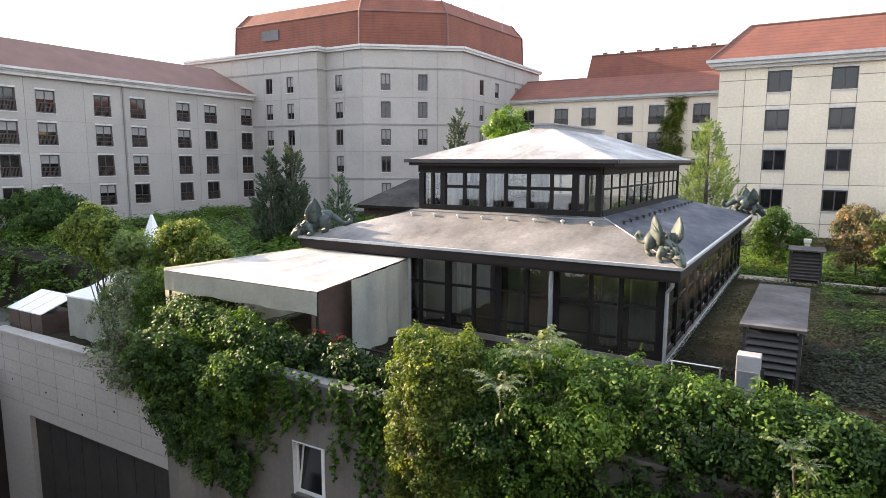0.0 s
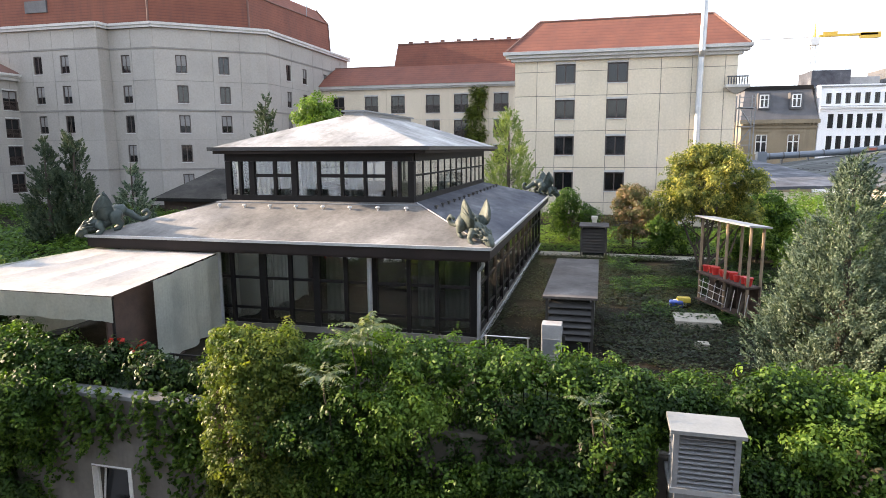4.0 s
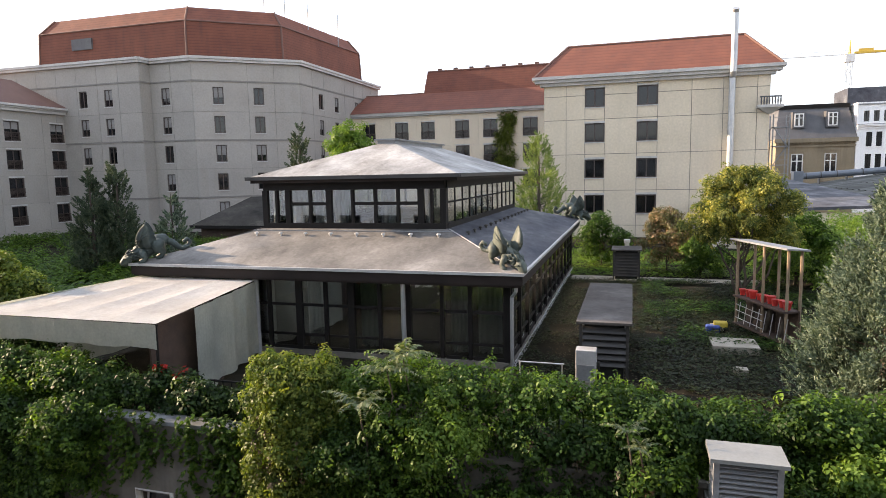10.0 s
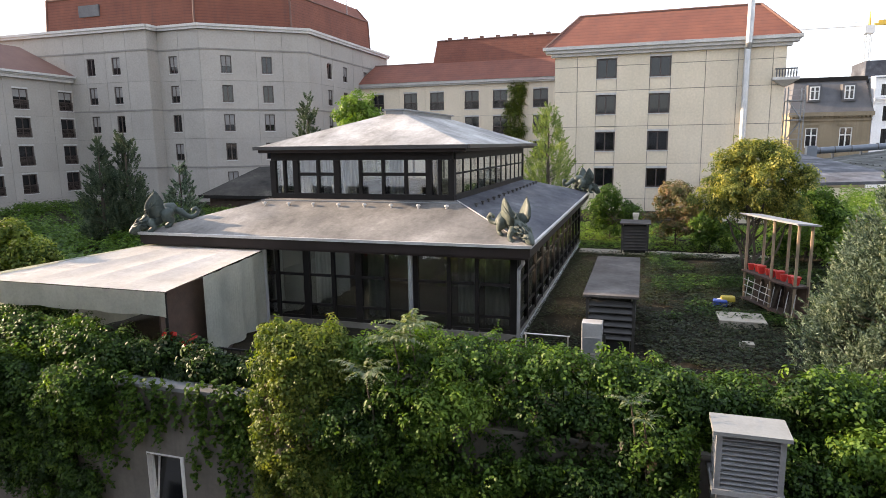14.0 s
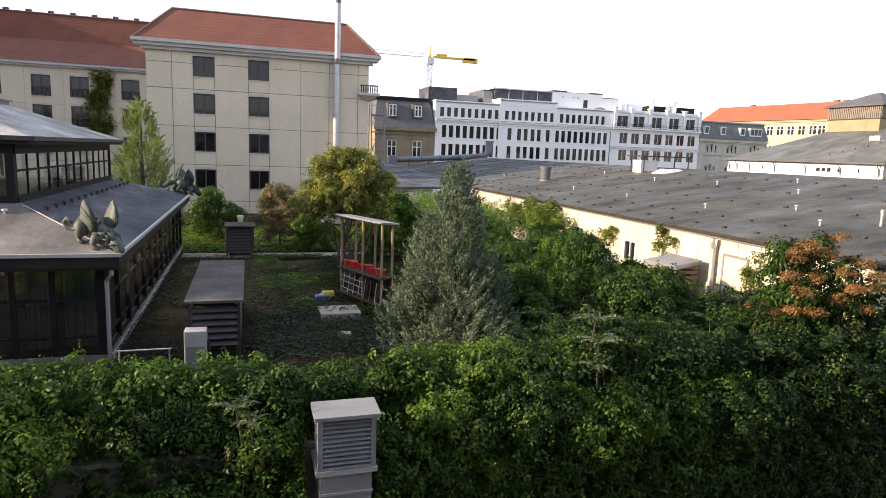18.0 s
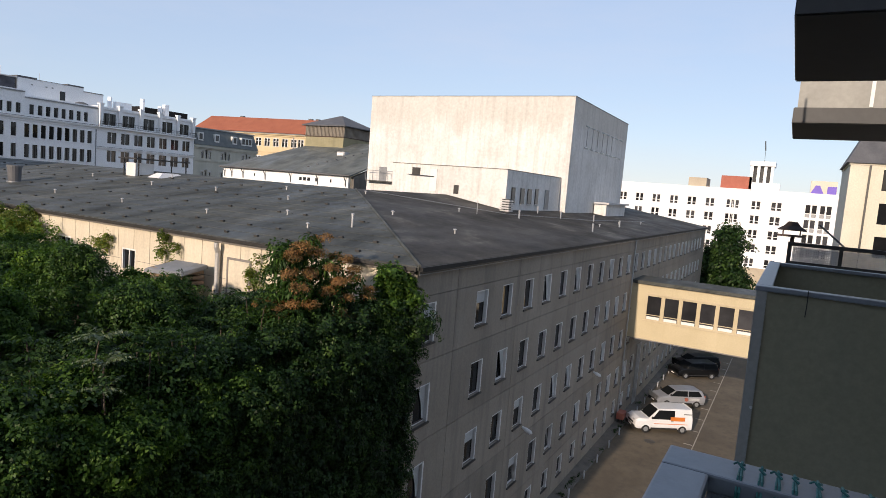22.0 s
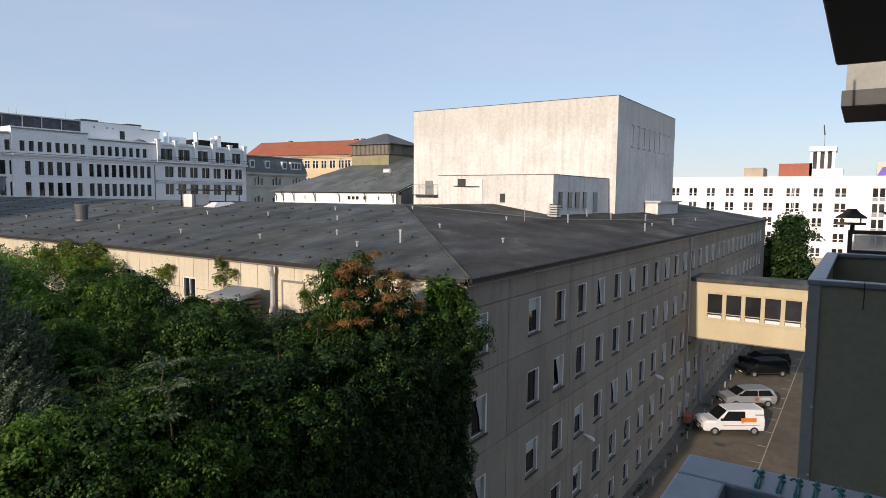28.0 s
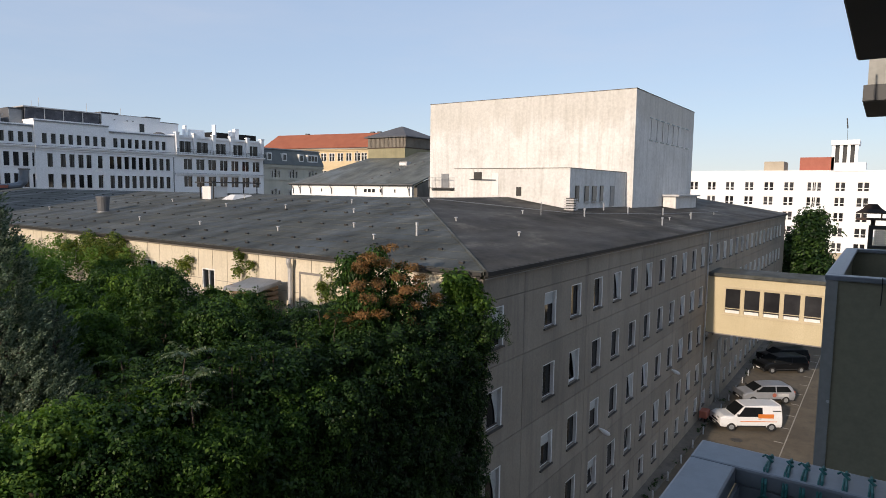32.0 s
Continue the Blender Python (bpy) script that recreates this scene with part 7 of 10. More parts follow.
# conifers built of upswept pointed sprays
def conifer(label, x, y, z, h, r, plumes, seed, material, leaf=0.1, per=44, belly=0.16, power=0.85, loose=0.0):
    ob = thing("conifer", label, "tree", (x, y, z))
    rr_ = random.Random(seed)
    bm = bmesh.new()
    tube(bm, [(x, y, z - 0.05), (x, y, z + h * 0.5), (x, y, z + h * 0.96)], [0.022 * h, 0.012 * h, 0.01], 7)
    roots, axes, lens = [], [], []
    while len(roots) < plumes:
        f = rr_.random()
        prof = min(1.0, (f + 0.12) / belly) * (1 - f) ** power
        if rr_.random() > prof + 0.06:
            continue
        a = rr_.uniform(0, 6.283)
        bulge = 0.86 + 0.2 * math.sin(3 * a + 4 * f + seed) + 0.12 * math.sin(7 * a - 9 * f)
        R = r * prof * bulge
        q = (1 - (1 - rr_.random() ** 0.5) * 0.75) * R
        L = (0.11 + 0.03 * rr_.random()) * h * (0.55 + 0.45 * (1 - f)) * rr_.uniform(0.6, 1.25)
        if noise.noise((math.cos(a) * R * 1.3 + seed, math.sin(a) * R * 1.3, f * h * 0.9)) < -0.28 + loose:
            continue
        roots.append((x + math.cos(a) * q, y + math.sin(a) * q, z + h * (0.02 + 0.93 * f) - L * 0.3))
        ax = Vector((math.cos(a) * 0.62, math.sin(a) * 0.62, 0.85)) + Vector((rr_.gauss(0, 0.22), rr_.gauss(0, 0.22), rr_.gauss(0, 0.15)))
        axes.append(ax.normalized())
        lens.append(L)
        if len(roots) % 9 == 0:
            tube(bm, [(x, y, max(z, roots[-1][2] - 0.3 * q)), roots[-1]], [0.02, 0.006], 4)
    part("trunk", bm, M["bark"], ob)
    rg = np.random.default_rng(seed)
    P, A, L = np.array(roots), np.array(axes), np.array(lens)
    n = len(P)
    sv = rg.random((n, per)) ** 0.8
    side = unit(rg.normal(0, 1, (n * per, 3))).reshape(n, per, 3)
    side = side - A[:, None] * (side * A[:, None]).sum(2)[..., None]
    wid = L[:, None] * 0.30 * (1.02 - sv) * (0.35 + sv)
    p = P[:, None] + A[:, None] * (L[:, None] * sv)[..., None] + side * wid[..., None]
    along = A[:, None] * 1.1 + side * 0.8
    nrm = side + rg.normal(0, 0.3, side.shape) + np.array([0, 0, 0.25])
    size = leaf * rg.uniform(0.6, 1.3, n * per)
    place("crown", leaf_mesh("crown", p.reshape(-1, 3), nrm.reshape(-1, 3), size, material, aspect=0.3, seed=seed, along=along.reshape(-1, 3)), I4, ob)
    return ob


conifer("large grey-green juniper with upswept feathery sprays", 5.45, 15.9, DECK, 5.45, 1.9, 1900, 61, M["leaf_conifer"], 0.085)
conifer("grey-green juniper leaning against the larger one", 4.75, 16.7, DECK, 3.9, 0.85, 480, 62, M["leaf_conifer"], 0.085)
conifer("low grey-green juniper in front of the larger one", 6.4, 15.3, DECK, 3.0, 1.1, 560, 67, M["leaf_conifer"], 0.085)
conifer("slim dark cypress by the hotel wing", -30.6, 29.4, 10.9, 6.8, 1.35, 520, 63, M["leaf_cypress"], 0.17, 40, 0.3, 0.6, 0.16)
conifer("slim dark cypress by the hotel wing", -29.4, 30.2, 10.9, 7.6, 1.3, 540, 64, M["leaf_cypress"], 0.17, 40, 0.3, 0.6, 0.16)
conifer("small pale conifer beside the pavilion", -24.6, 29.0, 10.9, 5.4, 1.6, 360, 65, M["leaf_conifer"], 0.18, 36, 0.2, 0.8, 0.12)
conifer("narrow dark conifer in the courtyard", -27.0, 47.8, 11.2, 10.4, 1.9, 520, 66, M["leaf_cypress"], 0.26, 36, 0.2, 0.9, 0.08)

gold = tree("garden_tree", "sunlit yellow-green tree with several stems", 4.5, 29.4, DECK, 5.0, [c for c in random_clumps(84, 2.9, 2.3, 2.15, 5.25, 0.4, 71, 0.6) if c[2] > 2.5 or c[0] > -0.6], 42000, 0.095, M["leaf_gold"], 0.09, 71)
for i, (dx, dy, dz) in enumerate(((-1.5, -0.5, 3.0), (1.6, -0.8, 3.1), (0.9, 0.6, 4.2), (-0.5, -0.9, 3.9), (2.1, 0.2, 2.8))):
    part("stem", limb_mesh((4.3 + 0.09 * i, 29.3 - 0.06 * i, DECK - 0.05), (4.5 + dx, 29.4 + dy, DECK + dz), 0.065, 0.02, 91 + i), M["bark"], gold)
tree("garden_tree", "green tree behind the yellow one", 7.2, 32.0, DECK, 3.2, random_clumps(30, 2.4, 1.8, 0.6, 3.0, 0.5, 72), 15000, 0.12, M["leaf_creeper"], 0.09, 72)
tree("garden_shrub", "reddish-brown shrub beyond the path", 1.75, 35.0, DECK, 3.0, random_clumps(40, 1.9, 1.4, 0.7, 3.15, 0.38, 73), 11000, 0.11, M["leaf_red"], 0.05, 73, category="shrub")
tree("garden_shrub", "green rounded shrub behind the pavilion", -1.7, 36.6, DECK, 2.6, random_clumps(16, 1.3, 1.0, 0.5, 2.8, 0.5, 74), 6500, 0.12, M["leaf_creeper"], 0.05, 74, category="shrub")
tree("garden_shrub", "low green shrub by the gravel path", 3.3, 33.7, DECK, 1.6, random_clumps(14, 1.6, 0.8, 0.3, 1.7, 0.4, 75), 5000, 0.12, M["leaf_creeper"], 0.04, 75, category="shrub")
poplar = conifer("light green poplar rising behind the pavilion", -6.4, 44.5, 11.2, 8.6, 2.9, 900, 76, M["leaf_poplar"], 0.15, 34, 0.2, 0.75, 0.06)
poplar.name = "courtyard_tree"
tree("courtyard_tree", "bright green treetop beyond the pavilion roof", -21.3, 45.3, 11.2, 9.2, random_clumps(30, 2.1, 2.0, 5.2, 9.0, 0.75, 77), 9000, 0.2, M["leaf_bright"], 0.14, 77)
tree("terrace_tree", "broad dark green tree on the terrace", -55.0, 17.2, 10.3, 3.6, random_clumps(60, 6.0, 3.2, 0.0, 3.0, 0.75, 78), 26000, 0.16, M["leaf_mid"], 0.12, 78, reach=0.16)
tree("terrace_tree", "broad low blue-green tree on the terrace", -49.5, 25.0, 10.9, 3.6, random_clumps(80, 8.0, 3.2, 0.2, 3.1, 0.7, 79), 32000, 0.15, M["leaf_mid"], 0.12, 79, reach=0.16)
tree("terrace_shrub", "yellow-green shrub with layered branches before the tent", -23.6, 13.75, 9.3, 4.6, random_clumps(38, 2.5, 0.5, 3.7, 5.3, 0.36, 80, 0.8), 17000, 0.11, M["leaf_yellow"], 0.07, 80, category="shrub")
tree("terrace_shrub", "yellow-green shrub with layered branches beside the tent", -18.7, 13.95, 9.3, 4.6, random_clumps(40, 1.9, 0.6, 3.2, 5.0, 0.36, 84, 0.8), 18000, 0.11, M["leaf_yellow"], 0.07, 84, category="shrub")
tree("terrace_shrub", "dull green shrub hiding the foot of the tent", -21.4, 13.7, 9.3, 3.9, random_clumps(44, 1.9, 0.5, 2.0, 4.6, 0.36, 87, 0.9), 17000, 0.10, M["leaf_poplar"], 0.06, 87, category="shrub")
tree("terrace_shrub", "pale green shrub behind the awning", -18.6, 14.6, 9.3, 4.4, random_clumps(34, 1.7, 0.8, 2.0, 4.3, 0.42, 85), 13000, 0.11, M["leaf_poplar"], 0.07, 85, category="shrub")
blossom = [(rv.uniform(-21.9, -20.4), rv.uniform(12.85, 13.2), rv.uniform(11.5, 12.4), 0.14, 0.12, 0.12) for _ in range(22)]
plant_stuff("blossom", "white blossom sprays on the shrub before the tent", blossom, 1500, 0.09, M["flower_white"], 86, per=6, reach=0.05)
tree("terrace_shrub", "pale silver-leaved shrub hanging over the wall corner", -20.6, 12.9, 9.3, 3.2, random_clumps(34, 2.4, 0.7, -0.6, 3.4, 0.45, 81), 10000, 0.10, M["leaf_silver"], 0.06, 81, category="shrub")
cover = []
for i in range(560):
    x, y = (rv.uniform(-57, -17.5), rv.uniform(20, 52)) if i < 360 else (rv.uniform(-36, -17.5), rv.uniform(18.5, 36))
    cover.append((x, y, 11.35 + 0.35 * noise.noise((x * 0.15, y * 0.15, 0)) + rv.uniform(-0.15, 0.2), 1.0, 1.0, 0.4))
plant_stuff("ground_cover", "carpet of green creeper over the roof terrace", cover, 120000, 0.22, M["leaf_creeper"], 82, per=5, reach=0.25, up=1.5)
near_cover = []
for _ in range(40):
    near_cover.append((rv.uniform(-31, -19), rv.uniform(17.8, 21), 11.0 + rv.uniform(0, 0.7), 0.7, 0.7, 0.5))
for _ in range(46):
    x = rv.uniform(-46, -31)
    near_cover.append((x, 18.9 + rv.uniform(-0.5, 0.5), rv.uniform(8.6 + 0.06 * abs(x + 31), 11.2), 0.7, 0.5, 0.6))
for _ in range(16):
    near_cover.append((-31.0 + rv.uniform(-0.6, 0.3), rv.uniform(13.4, 19), rv.uniform(9.2, 11.2), 0.6, 0.6, 0.5))
plant_stuff("ground_cover", "bright creeper spilling onto the yard wall", near_cover, 26000, 0.15, M["leaf_creeper"], 83, up=1.0)

# herbs and litter on the deck, denser in patches
def scatter(name, label, x0, x1, y0, y1, n, size, material, seed, patch, up, z=0.03):
    rg = np.random.default_rng(seed)
    p = np.column_stack([rg.uniform(x0, x1, n), rg.uniform(y0, y1, n), np.zeros(n)])
    keep = np.array([noise.noise((a * 0.45, b * 0.45, seed)) > patch for a, b, _ in p])
    p = p[keep]
    p[:, 2] = DECK + z + rg.random(len(p)) * up
    me = leaf_mesh(name, p, np.repeat([[0, 0, 1.5]], len(p), 0), size * rg.uniform(0.6, 1.4, len(p)), material, droop=0, seed=seed)
    return tagged(place(name, me), label, "plants", kind="stuff")


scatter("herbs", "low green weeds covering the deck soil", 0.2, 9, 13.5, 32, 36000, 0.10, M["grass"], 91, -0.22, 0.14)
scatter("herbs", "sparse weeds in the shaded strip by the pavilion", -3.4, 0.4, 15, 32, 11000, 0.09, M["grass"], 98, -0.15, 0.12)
scatter("herbs", "patch of clover-like weeds", 0.4, 9, 20, 31.5, 30000, 0.10, M["leaf_mid"], 92, 0.02, 0.2)
scatter("leaf_litter", "dry pale leaves scattered on the soil", -2.5, 8, 13.5, 27, 7000, 0.06, M["leaf_brown"], 93, -0.3, 0.02)
scatter("lawn", "sunlit grass strip beyond the path", -4, 9, 33, 44, 14000, 0.14, M["leaf_bright"], 94, -0.5, 0.12)
ger = [(-10.0 + rv.uniform(-0.5, 0.5), 11.25, 12.35 + rv.uniform(-0.25, 0.3), 0.1, 0.1, 0.1) for _ in range(9)]
plant_stuff("geraniums", "red geranium flowers on the terrace railing", ger, 420, 0.075, M["flower_red"], 95, per=6, reach=0.04)
plant_stuff("geraniums", "dark geranium leaves on the terrace railing", [(c[0], c[1] + 0.05, c[2] - 0.15, 0.3, 0.22, 0.2) for c in ger], 2600, 0.09, M["leaf_dark"], 96)
# vine on the hotel wall
hv = [(-14.6 + rv.uniform(-0.8, 0.8), 74.7, rv.uniform(17, 23.8), 0.5, 0.2, 0.7) for _ in range(26)]
plant_stuff("vine", "green vine climbing the hotel facade", [(x, y, z, r * 1.5, q, h) for x, y, z, r, q, h in hv], 7000, 0.2, M["leaf_yellow"], 97, reach=0.2)

# ---- windows, roof furniture and street of the office block ----
def office_window(w, h, tilt):
    t = 0.035
    f = boxes((0, t, 0.12, 0.18, 0, h), (w - t, w, 0.12, 0.18, 0, h), (t, w - t, 0.12, 0.18, 0, t), (t, w - t, 0.12, 0.18, h - t, h))
    kit = {"frame": mesh_of("window", f, M["white_paint"])}
    rv_ = boxes((w - 0.09, w - 0.002, -0.02, 0.12, 0.0, h), (0.002, 0.014, -0.004, 0.12, 0, h), (0.014, w - 0.09, -0.01, 0.12, h - 0.035, h - 0.002))
    kit["reveal"] = mesh_of("reveal", rv_, M["white_paint"])
    kit["sill"] = mesh_of("sill", boxes((-0.04, w + 0.04, -0.07, 0.12, -0.07, -0.003)), M["dark_louvre"])
    m = Matrix.Translation((0, 0.15, t)) @ Matrix.Rotation(radians(-tilt), 4, "X")
    sash = boxes((t, t + 0.05, -0.02, 0.02, 0, h - 2 * t), (w - t - 0.05, w - t, -0.02, 0.02, 0, h - 2 * t), (t + 0.05, w - t - 0.05, -0.02, 0.02, 0, 0.05), (t + 0.05, w - t - 0.05, -0.02, 0.02, h - 2 * t - 0.05, h - 2 * t), m=m)
    kit["sash"] = mesh_of("sash", sash, M["brown_frame"] if tilt == 0 else M["white_paint"])
    kit["pane"] = mesh_of("pane", boxes((t + 0.05, w - t - 0.05, -0.006, 0.006, 0.05, h - 2 * t - 0.05), m=m), M["dark_pane"])
    return kit


KITS = [office_window(1.0, WIN_H, 0), office_window(1.0, WIN_H, 0), office_window(1.0, WIN_H, 9)]
KIT_LOW = office_window(0.8, 1.1, 0)
def drape(pts, y0=0.105, y1=0.115):
    bm = bmesh.new()
    return loft(bm, [[(x, y0, z) for x, z in pts], [(x, y1, z) for x, z in pts]])
CURT = mesh_of("curtain", drape([(0.42, WIN_H - 0.06), (0.93, WIN_H - 0.06), (0.93, 0.12), (0.78, 0.12), (0.7, 0.6)]), M["curtain"])
BLND = mesh_of("blind", boxes((0.06, 0.94, 0.105, 0.115, 0.85, WIN_H - 0.05)), M["curtain"])
wr = random.Random(8)
lf = frame_at((EDGE_X, WALL_Y), (89.8, WALL_Y))
for a, b, c, d in WIN_L:
    kit = KIT_LOW if b - a < 0.9 else wr.choice(KITS[:2] * 3 + KITS[2:])
    m = lf @ Matrix.Translation((a, 0, c))
    w = place("window", kit["frame"], m, long)
    for key in ("reveal", "sill", "sash", "pane"):
        place(key, kit[key], m, w)
    k = wr.random()
    if kit is not KIT_LOW and k < 0.3:
        place("curtain", CURT, m, w)
    elif kit is not KIT_LOW and k < 0.45:
        place("blind", BLND, m, w)
for a, b, c, d in WIN_DECK:
    if c > 8 or a > 10:
        m = Matrix.Translation((a, WALL_Y, c))
        w = place("window", KITS[2]["frame"], m, deck)
        for key in ("reveal", "sill", "sash", "pane"):
            place(key, KITS[2][key], m, w)

lamp_me = tube(bmesh.new(), [(0, 0.1, 0.12), (0, -0.02, 0.1), (0, -0.2, 0.03), (0, -0.42, -0.05), (0, -0.5, -0.08)], [0.05, 0.06, 0.11, 0.1, 0.03], 10)
lamp_me = mesh_of("wall_lamp", lamp_me, M["white_paint"])
for x, z in ((27.6, 5.6), (39.7, 5.6), (58, 5.6)):
    tagged(place("wall_lamp", lamp_me, pose(x, WALL_Y - 0.02, z)), "white outdoor lamp on the panel wall", "wall lamp", "wall lamps")
for i, x in enumerate((47.6, 52.6, 53.1, 53.6)):
    p_ = tube(bmesh.new(), [(x, WALL_Y - 0.12, 0), (x, WALL_Y - 0.12, 14.0 if i == 0 else 5.2)], 0.06, 8)
    solid("downpipe", p_, M["steel"], "grey metal downpipe on the panel wall", "pipe", "street downpipes")
# kerb strip with weeds and small bollards along the foot of the wall
solid("kerb_strip", boxes((EDGE_X, 89.8, WALL_Y - 0.75, WALL_Y - 0.005, 0, 0.14)), M["dirty_concrete"], "raised concrete strip at the foot of the wall", "kerb", kind="structure")
boll = mesh_of("bollard", tube(bmesh.new(), [(0, 0, 0), (0, 0, 0.48), (0, 0, 0.55)], [0.05, 0.05, 0.02], 8), M["worn_white"])
for i in range(16):
    tagged(place("bollard", boll, pose(22 + i * 2.9, WALL_Y - 0.9, 0)), "short white metal bollard by the wall", "bollard", "bollards")
weeds = [(wr.uniform(18, 80), WALL_Y - 0.6 + wr.uniform(-0.15, 0.2), 0.2, 0.22, 0.15, 0.16) for _ in range(60)]
plant_stuff("weeds", "dark weeds growing along the foot of the wall", weeds, 3000, 0.09, M["leaf_dark"], 101)
# painted bay lines
for i in range(12):
    x = 40.5 + 3.12 * i
    solid("bay_line", boxes((x, x + 0.12, 4.62, 5.2, 0.0, 0.005)), M["road_paint"], "worn white parking bay mark", "road marking", "bay marks", "structure")
solid("bay_line", boxes((38, 78, 4.50, 4.58, 0.006, 0.011)), M["road_paint"], "thin worn white line along the bays", "road marking", kind="structure")
solid("manhole_cover", tube(bmesh.new(), [(45.5, 7.3, 0), (45.5, 7.3, 0.012)], 0.38, 20), M["dark_louvre"], "round iron manhole cover in the asphalt", "manhole cover")

# roof furniture
def roof_z(x, y):
    return ROOF + min((x - (EDGE_X - 0.2)) * 0.1504, (y - (WALL_Y - 0.2)) * 0.1527, 2.0)
vent_bm = bmesh.new()
tube(vent_bm, [(0, 0, -0.2), (0, 0, 0.3)], 0.055, 8)
tube(vent_bm, [(0, 0, 0.28), (0, 0, 0.31), (0, 0, 0.36), (0, 0, 0.38)], [0.13, 0.14, 0.1, 0.02], 10)
vent_me = mesh_of("roof_vent", vent_bm, M["flashing"])
tall_bm = bmesh.new()
tube(tall_bm, [(0, 0, -0.2), (0, 0, 0.62)], 0.075, 10)
tube(tall_bm, [(0, 0, 0.62), (0, 0, 0.8)], 0.10, 10)
tall_me = mesh_of("roof_vent", tall_bm, M["steel"])
for x, y in ((25.7, 41.8), (19.9, 35.8), (19.8, 29.7), (24.9, 34.5), (25.2, 29.2), (19.8, 23.5), (24.8, 23.3), (21.5, 20.2), (19.6, 17.3), (29.1, 21.5), (24.8, 16.7), (23.5, 47.2), (28.0, 36.7), (24.8, 13.3), (33, 17.5), (47.5, 13.0), (55, 13.4), (21, 50), (27.5, 26), (62, 13)):
    tagged(place("roof_vent", vent_me, pose(x, y, roof_z(x, y)) @ Matrix.Scale(0.62, 4)), "small pale mushroom vent on the felt roof", "roof vent", "felt roof vents")
for x, y in ((20.7, 15.9), (38.2, 15.8), (42.5, 12.1), (45.9, 15.6), (45.2, 17.2), (51, 14.5), (52.0, 12.6)):
    tagged(place("roof_vent", tall_me, pose(x, y, roof_z(x, y)) @ Matrix.Scale(0.7, 4)), "upright grey metal vent pipe on the felt roof", "roof vent", "felt roof vent pipes")
drum = thing("roof_ventilator", "round dull metal ventilator drum on the felt roof", "roof ventilator", (21.5, 43.2, 14.9))
part("drum", tube(bmesh.new(), [(21.5, 43.2, 14.8), (21.5, 43.2, 15.85)], [0.33, 0.40], 16), M["slate"], drum)
part("rim", tube(bmesh.new(), [(21.5, 43.2, 15.85), (21.5, 43.2, 16.0)], 0.44, 16), M["slate"], drum)
part("foot", tube(bmesh.new(), [(21.5, 43.2, 14.7), (21.5, 43.2, 15.0)], 0.42, 16), M["louvre"], drum)
chim = thing("roof_hatch_house", "small white chimney block with a dark flat canopy", "chimney", (28.1, 40.1, 15.8))
part("block", boxes((27.3, 28.7, 39.6, 40.6, 15.6, 16.75)), M["white_paint"], chim)
part("canopy", boxes((27.1, 31.4, 39.2, 41.2, 17.0, 17.08)), M["dark_louvre"], chim)
for x, y in ((27.4, 39.4), (31.2, 39.4), (27.4, 41), (31.2, 41)):
    part("leg", boxes((x - 0.03, x + 0.03, y - 0.03, y + 0.03, 15.6, 17.0)), M["dark_louvre"], chim)
sky_l = bmesh.new()
loft(sky_l, [[(27.2, 37.0, 15.85), (29.4, 37.0, 15.95), (29.4, 38.2, 15.95), (27.2, 38.2, 15.85)], [(27.7, 37.3, 16.2), (28.9, 37.3, 16.2), (28.9, 37.9, 16.2), (27.7, 37.9, 16.2)]])
solid("roof_skylight", sky_l, M["white_paint"], "low white domed skylight on the felt roof", "skylight")
acu = thing("roof_fan_unit", "pale louvred fan unit beside the annex", "fan unit", (40.2, 18.2, 15.4))
for k in range(5):
    part("slat", boxes((39.9, 40.6, 17.3, 18.0, 15.45 + k * 0.17, 15.55 + k * 0.17)), M["flashing"], acu)
part("core", boxes((40.0, 40.5, 17.4, 17.9, 15.2, 16.3)), M["dark_louvre"], acu)
hut = thing("roof_hut", "small white roof hut with a flat overhanging roof", "hut", (67, 16.8, 14.9))
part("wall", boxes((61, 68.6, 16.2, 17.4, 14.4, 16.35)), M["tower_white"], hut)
part("roof", boxes((60.7, 69.1, 15.9, 17.41, 16.351, 16.52)), M["worn_white"], hut)
# felt laps and rows of small snow guards
for i in range(1, 13):
    f = i / 13
    x = EDGE_X - 0.2 + 13.3 * f
    z = ROOF + 2.0 * f
    part("felt_lap", boxes((x - 0.012, x + 0.05, WALL_Y - 0.2 + 12.8 * f, 81.9, z - 0.01, z + 0.012)), M["felt_dark"], long)
sb = bmesh.new()
for i in (0, 1, 3, 5, 7):
    f = 0.05 + i * 0.11
    for k in range(36):
        x, y, z = EDGE_X - 0.2 + 13.3 * f, WALL_Y + 12.8 * f + 0.5 + k * 1.6 + 0.5 * (i % 2), ROOF + 2.0 * f
        if y < 81:
            box(sb, x - 0.05, x + 0.05, y - 0.09, y + 0.09, z - 0.01, z + 0.07)
part("snow_guards", sb, M["dark_louvre"], long)["kind"] = "stuff"
hipl = tube(bmesh.new(), [(EDGE_X - 0.15, WALL_Y - 0.15, ROOF + 0.03), (23.4, 16.5, 15.27), (RX, RY, RIDGE + 0.03)], 0.05, 6)
part("hip_cap", hipl, M["felt_dark"], long)
roof_wire = tube(bmesh.new(), [(30.5, 22.2, 16.2), (38, 16.6, 15.35), (50, 14.6, 15.05), (66, 13.5, 14.9)], 0.02, 6)
solid("roof_cable", roof_wire, M["louvre"], "grey cable running across the felt roof", "cable")
mast = tube(bmesh.new(), [(34.2, 16.9, 15.2), (34.2, 16.9, 16.1)], 0.025, 6)
solid("roof_mast", mast, M["louvre"], "thin metal mast on the felt roof", "mast")
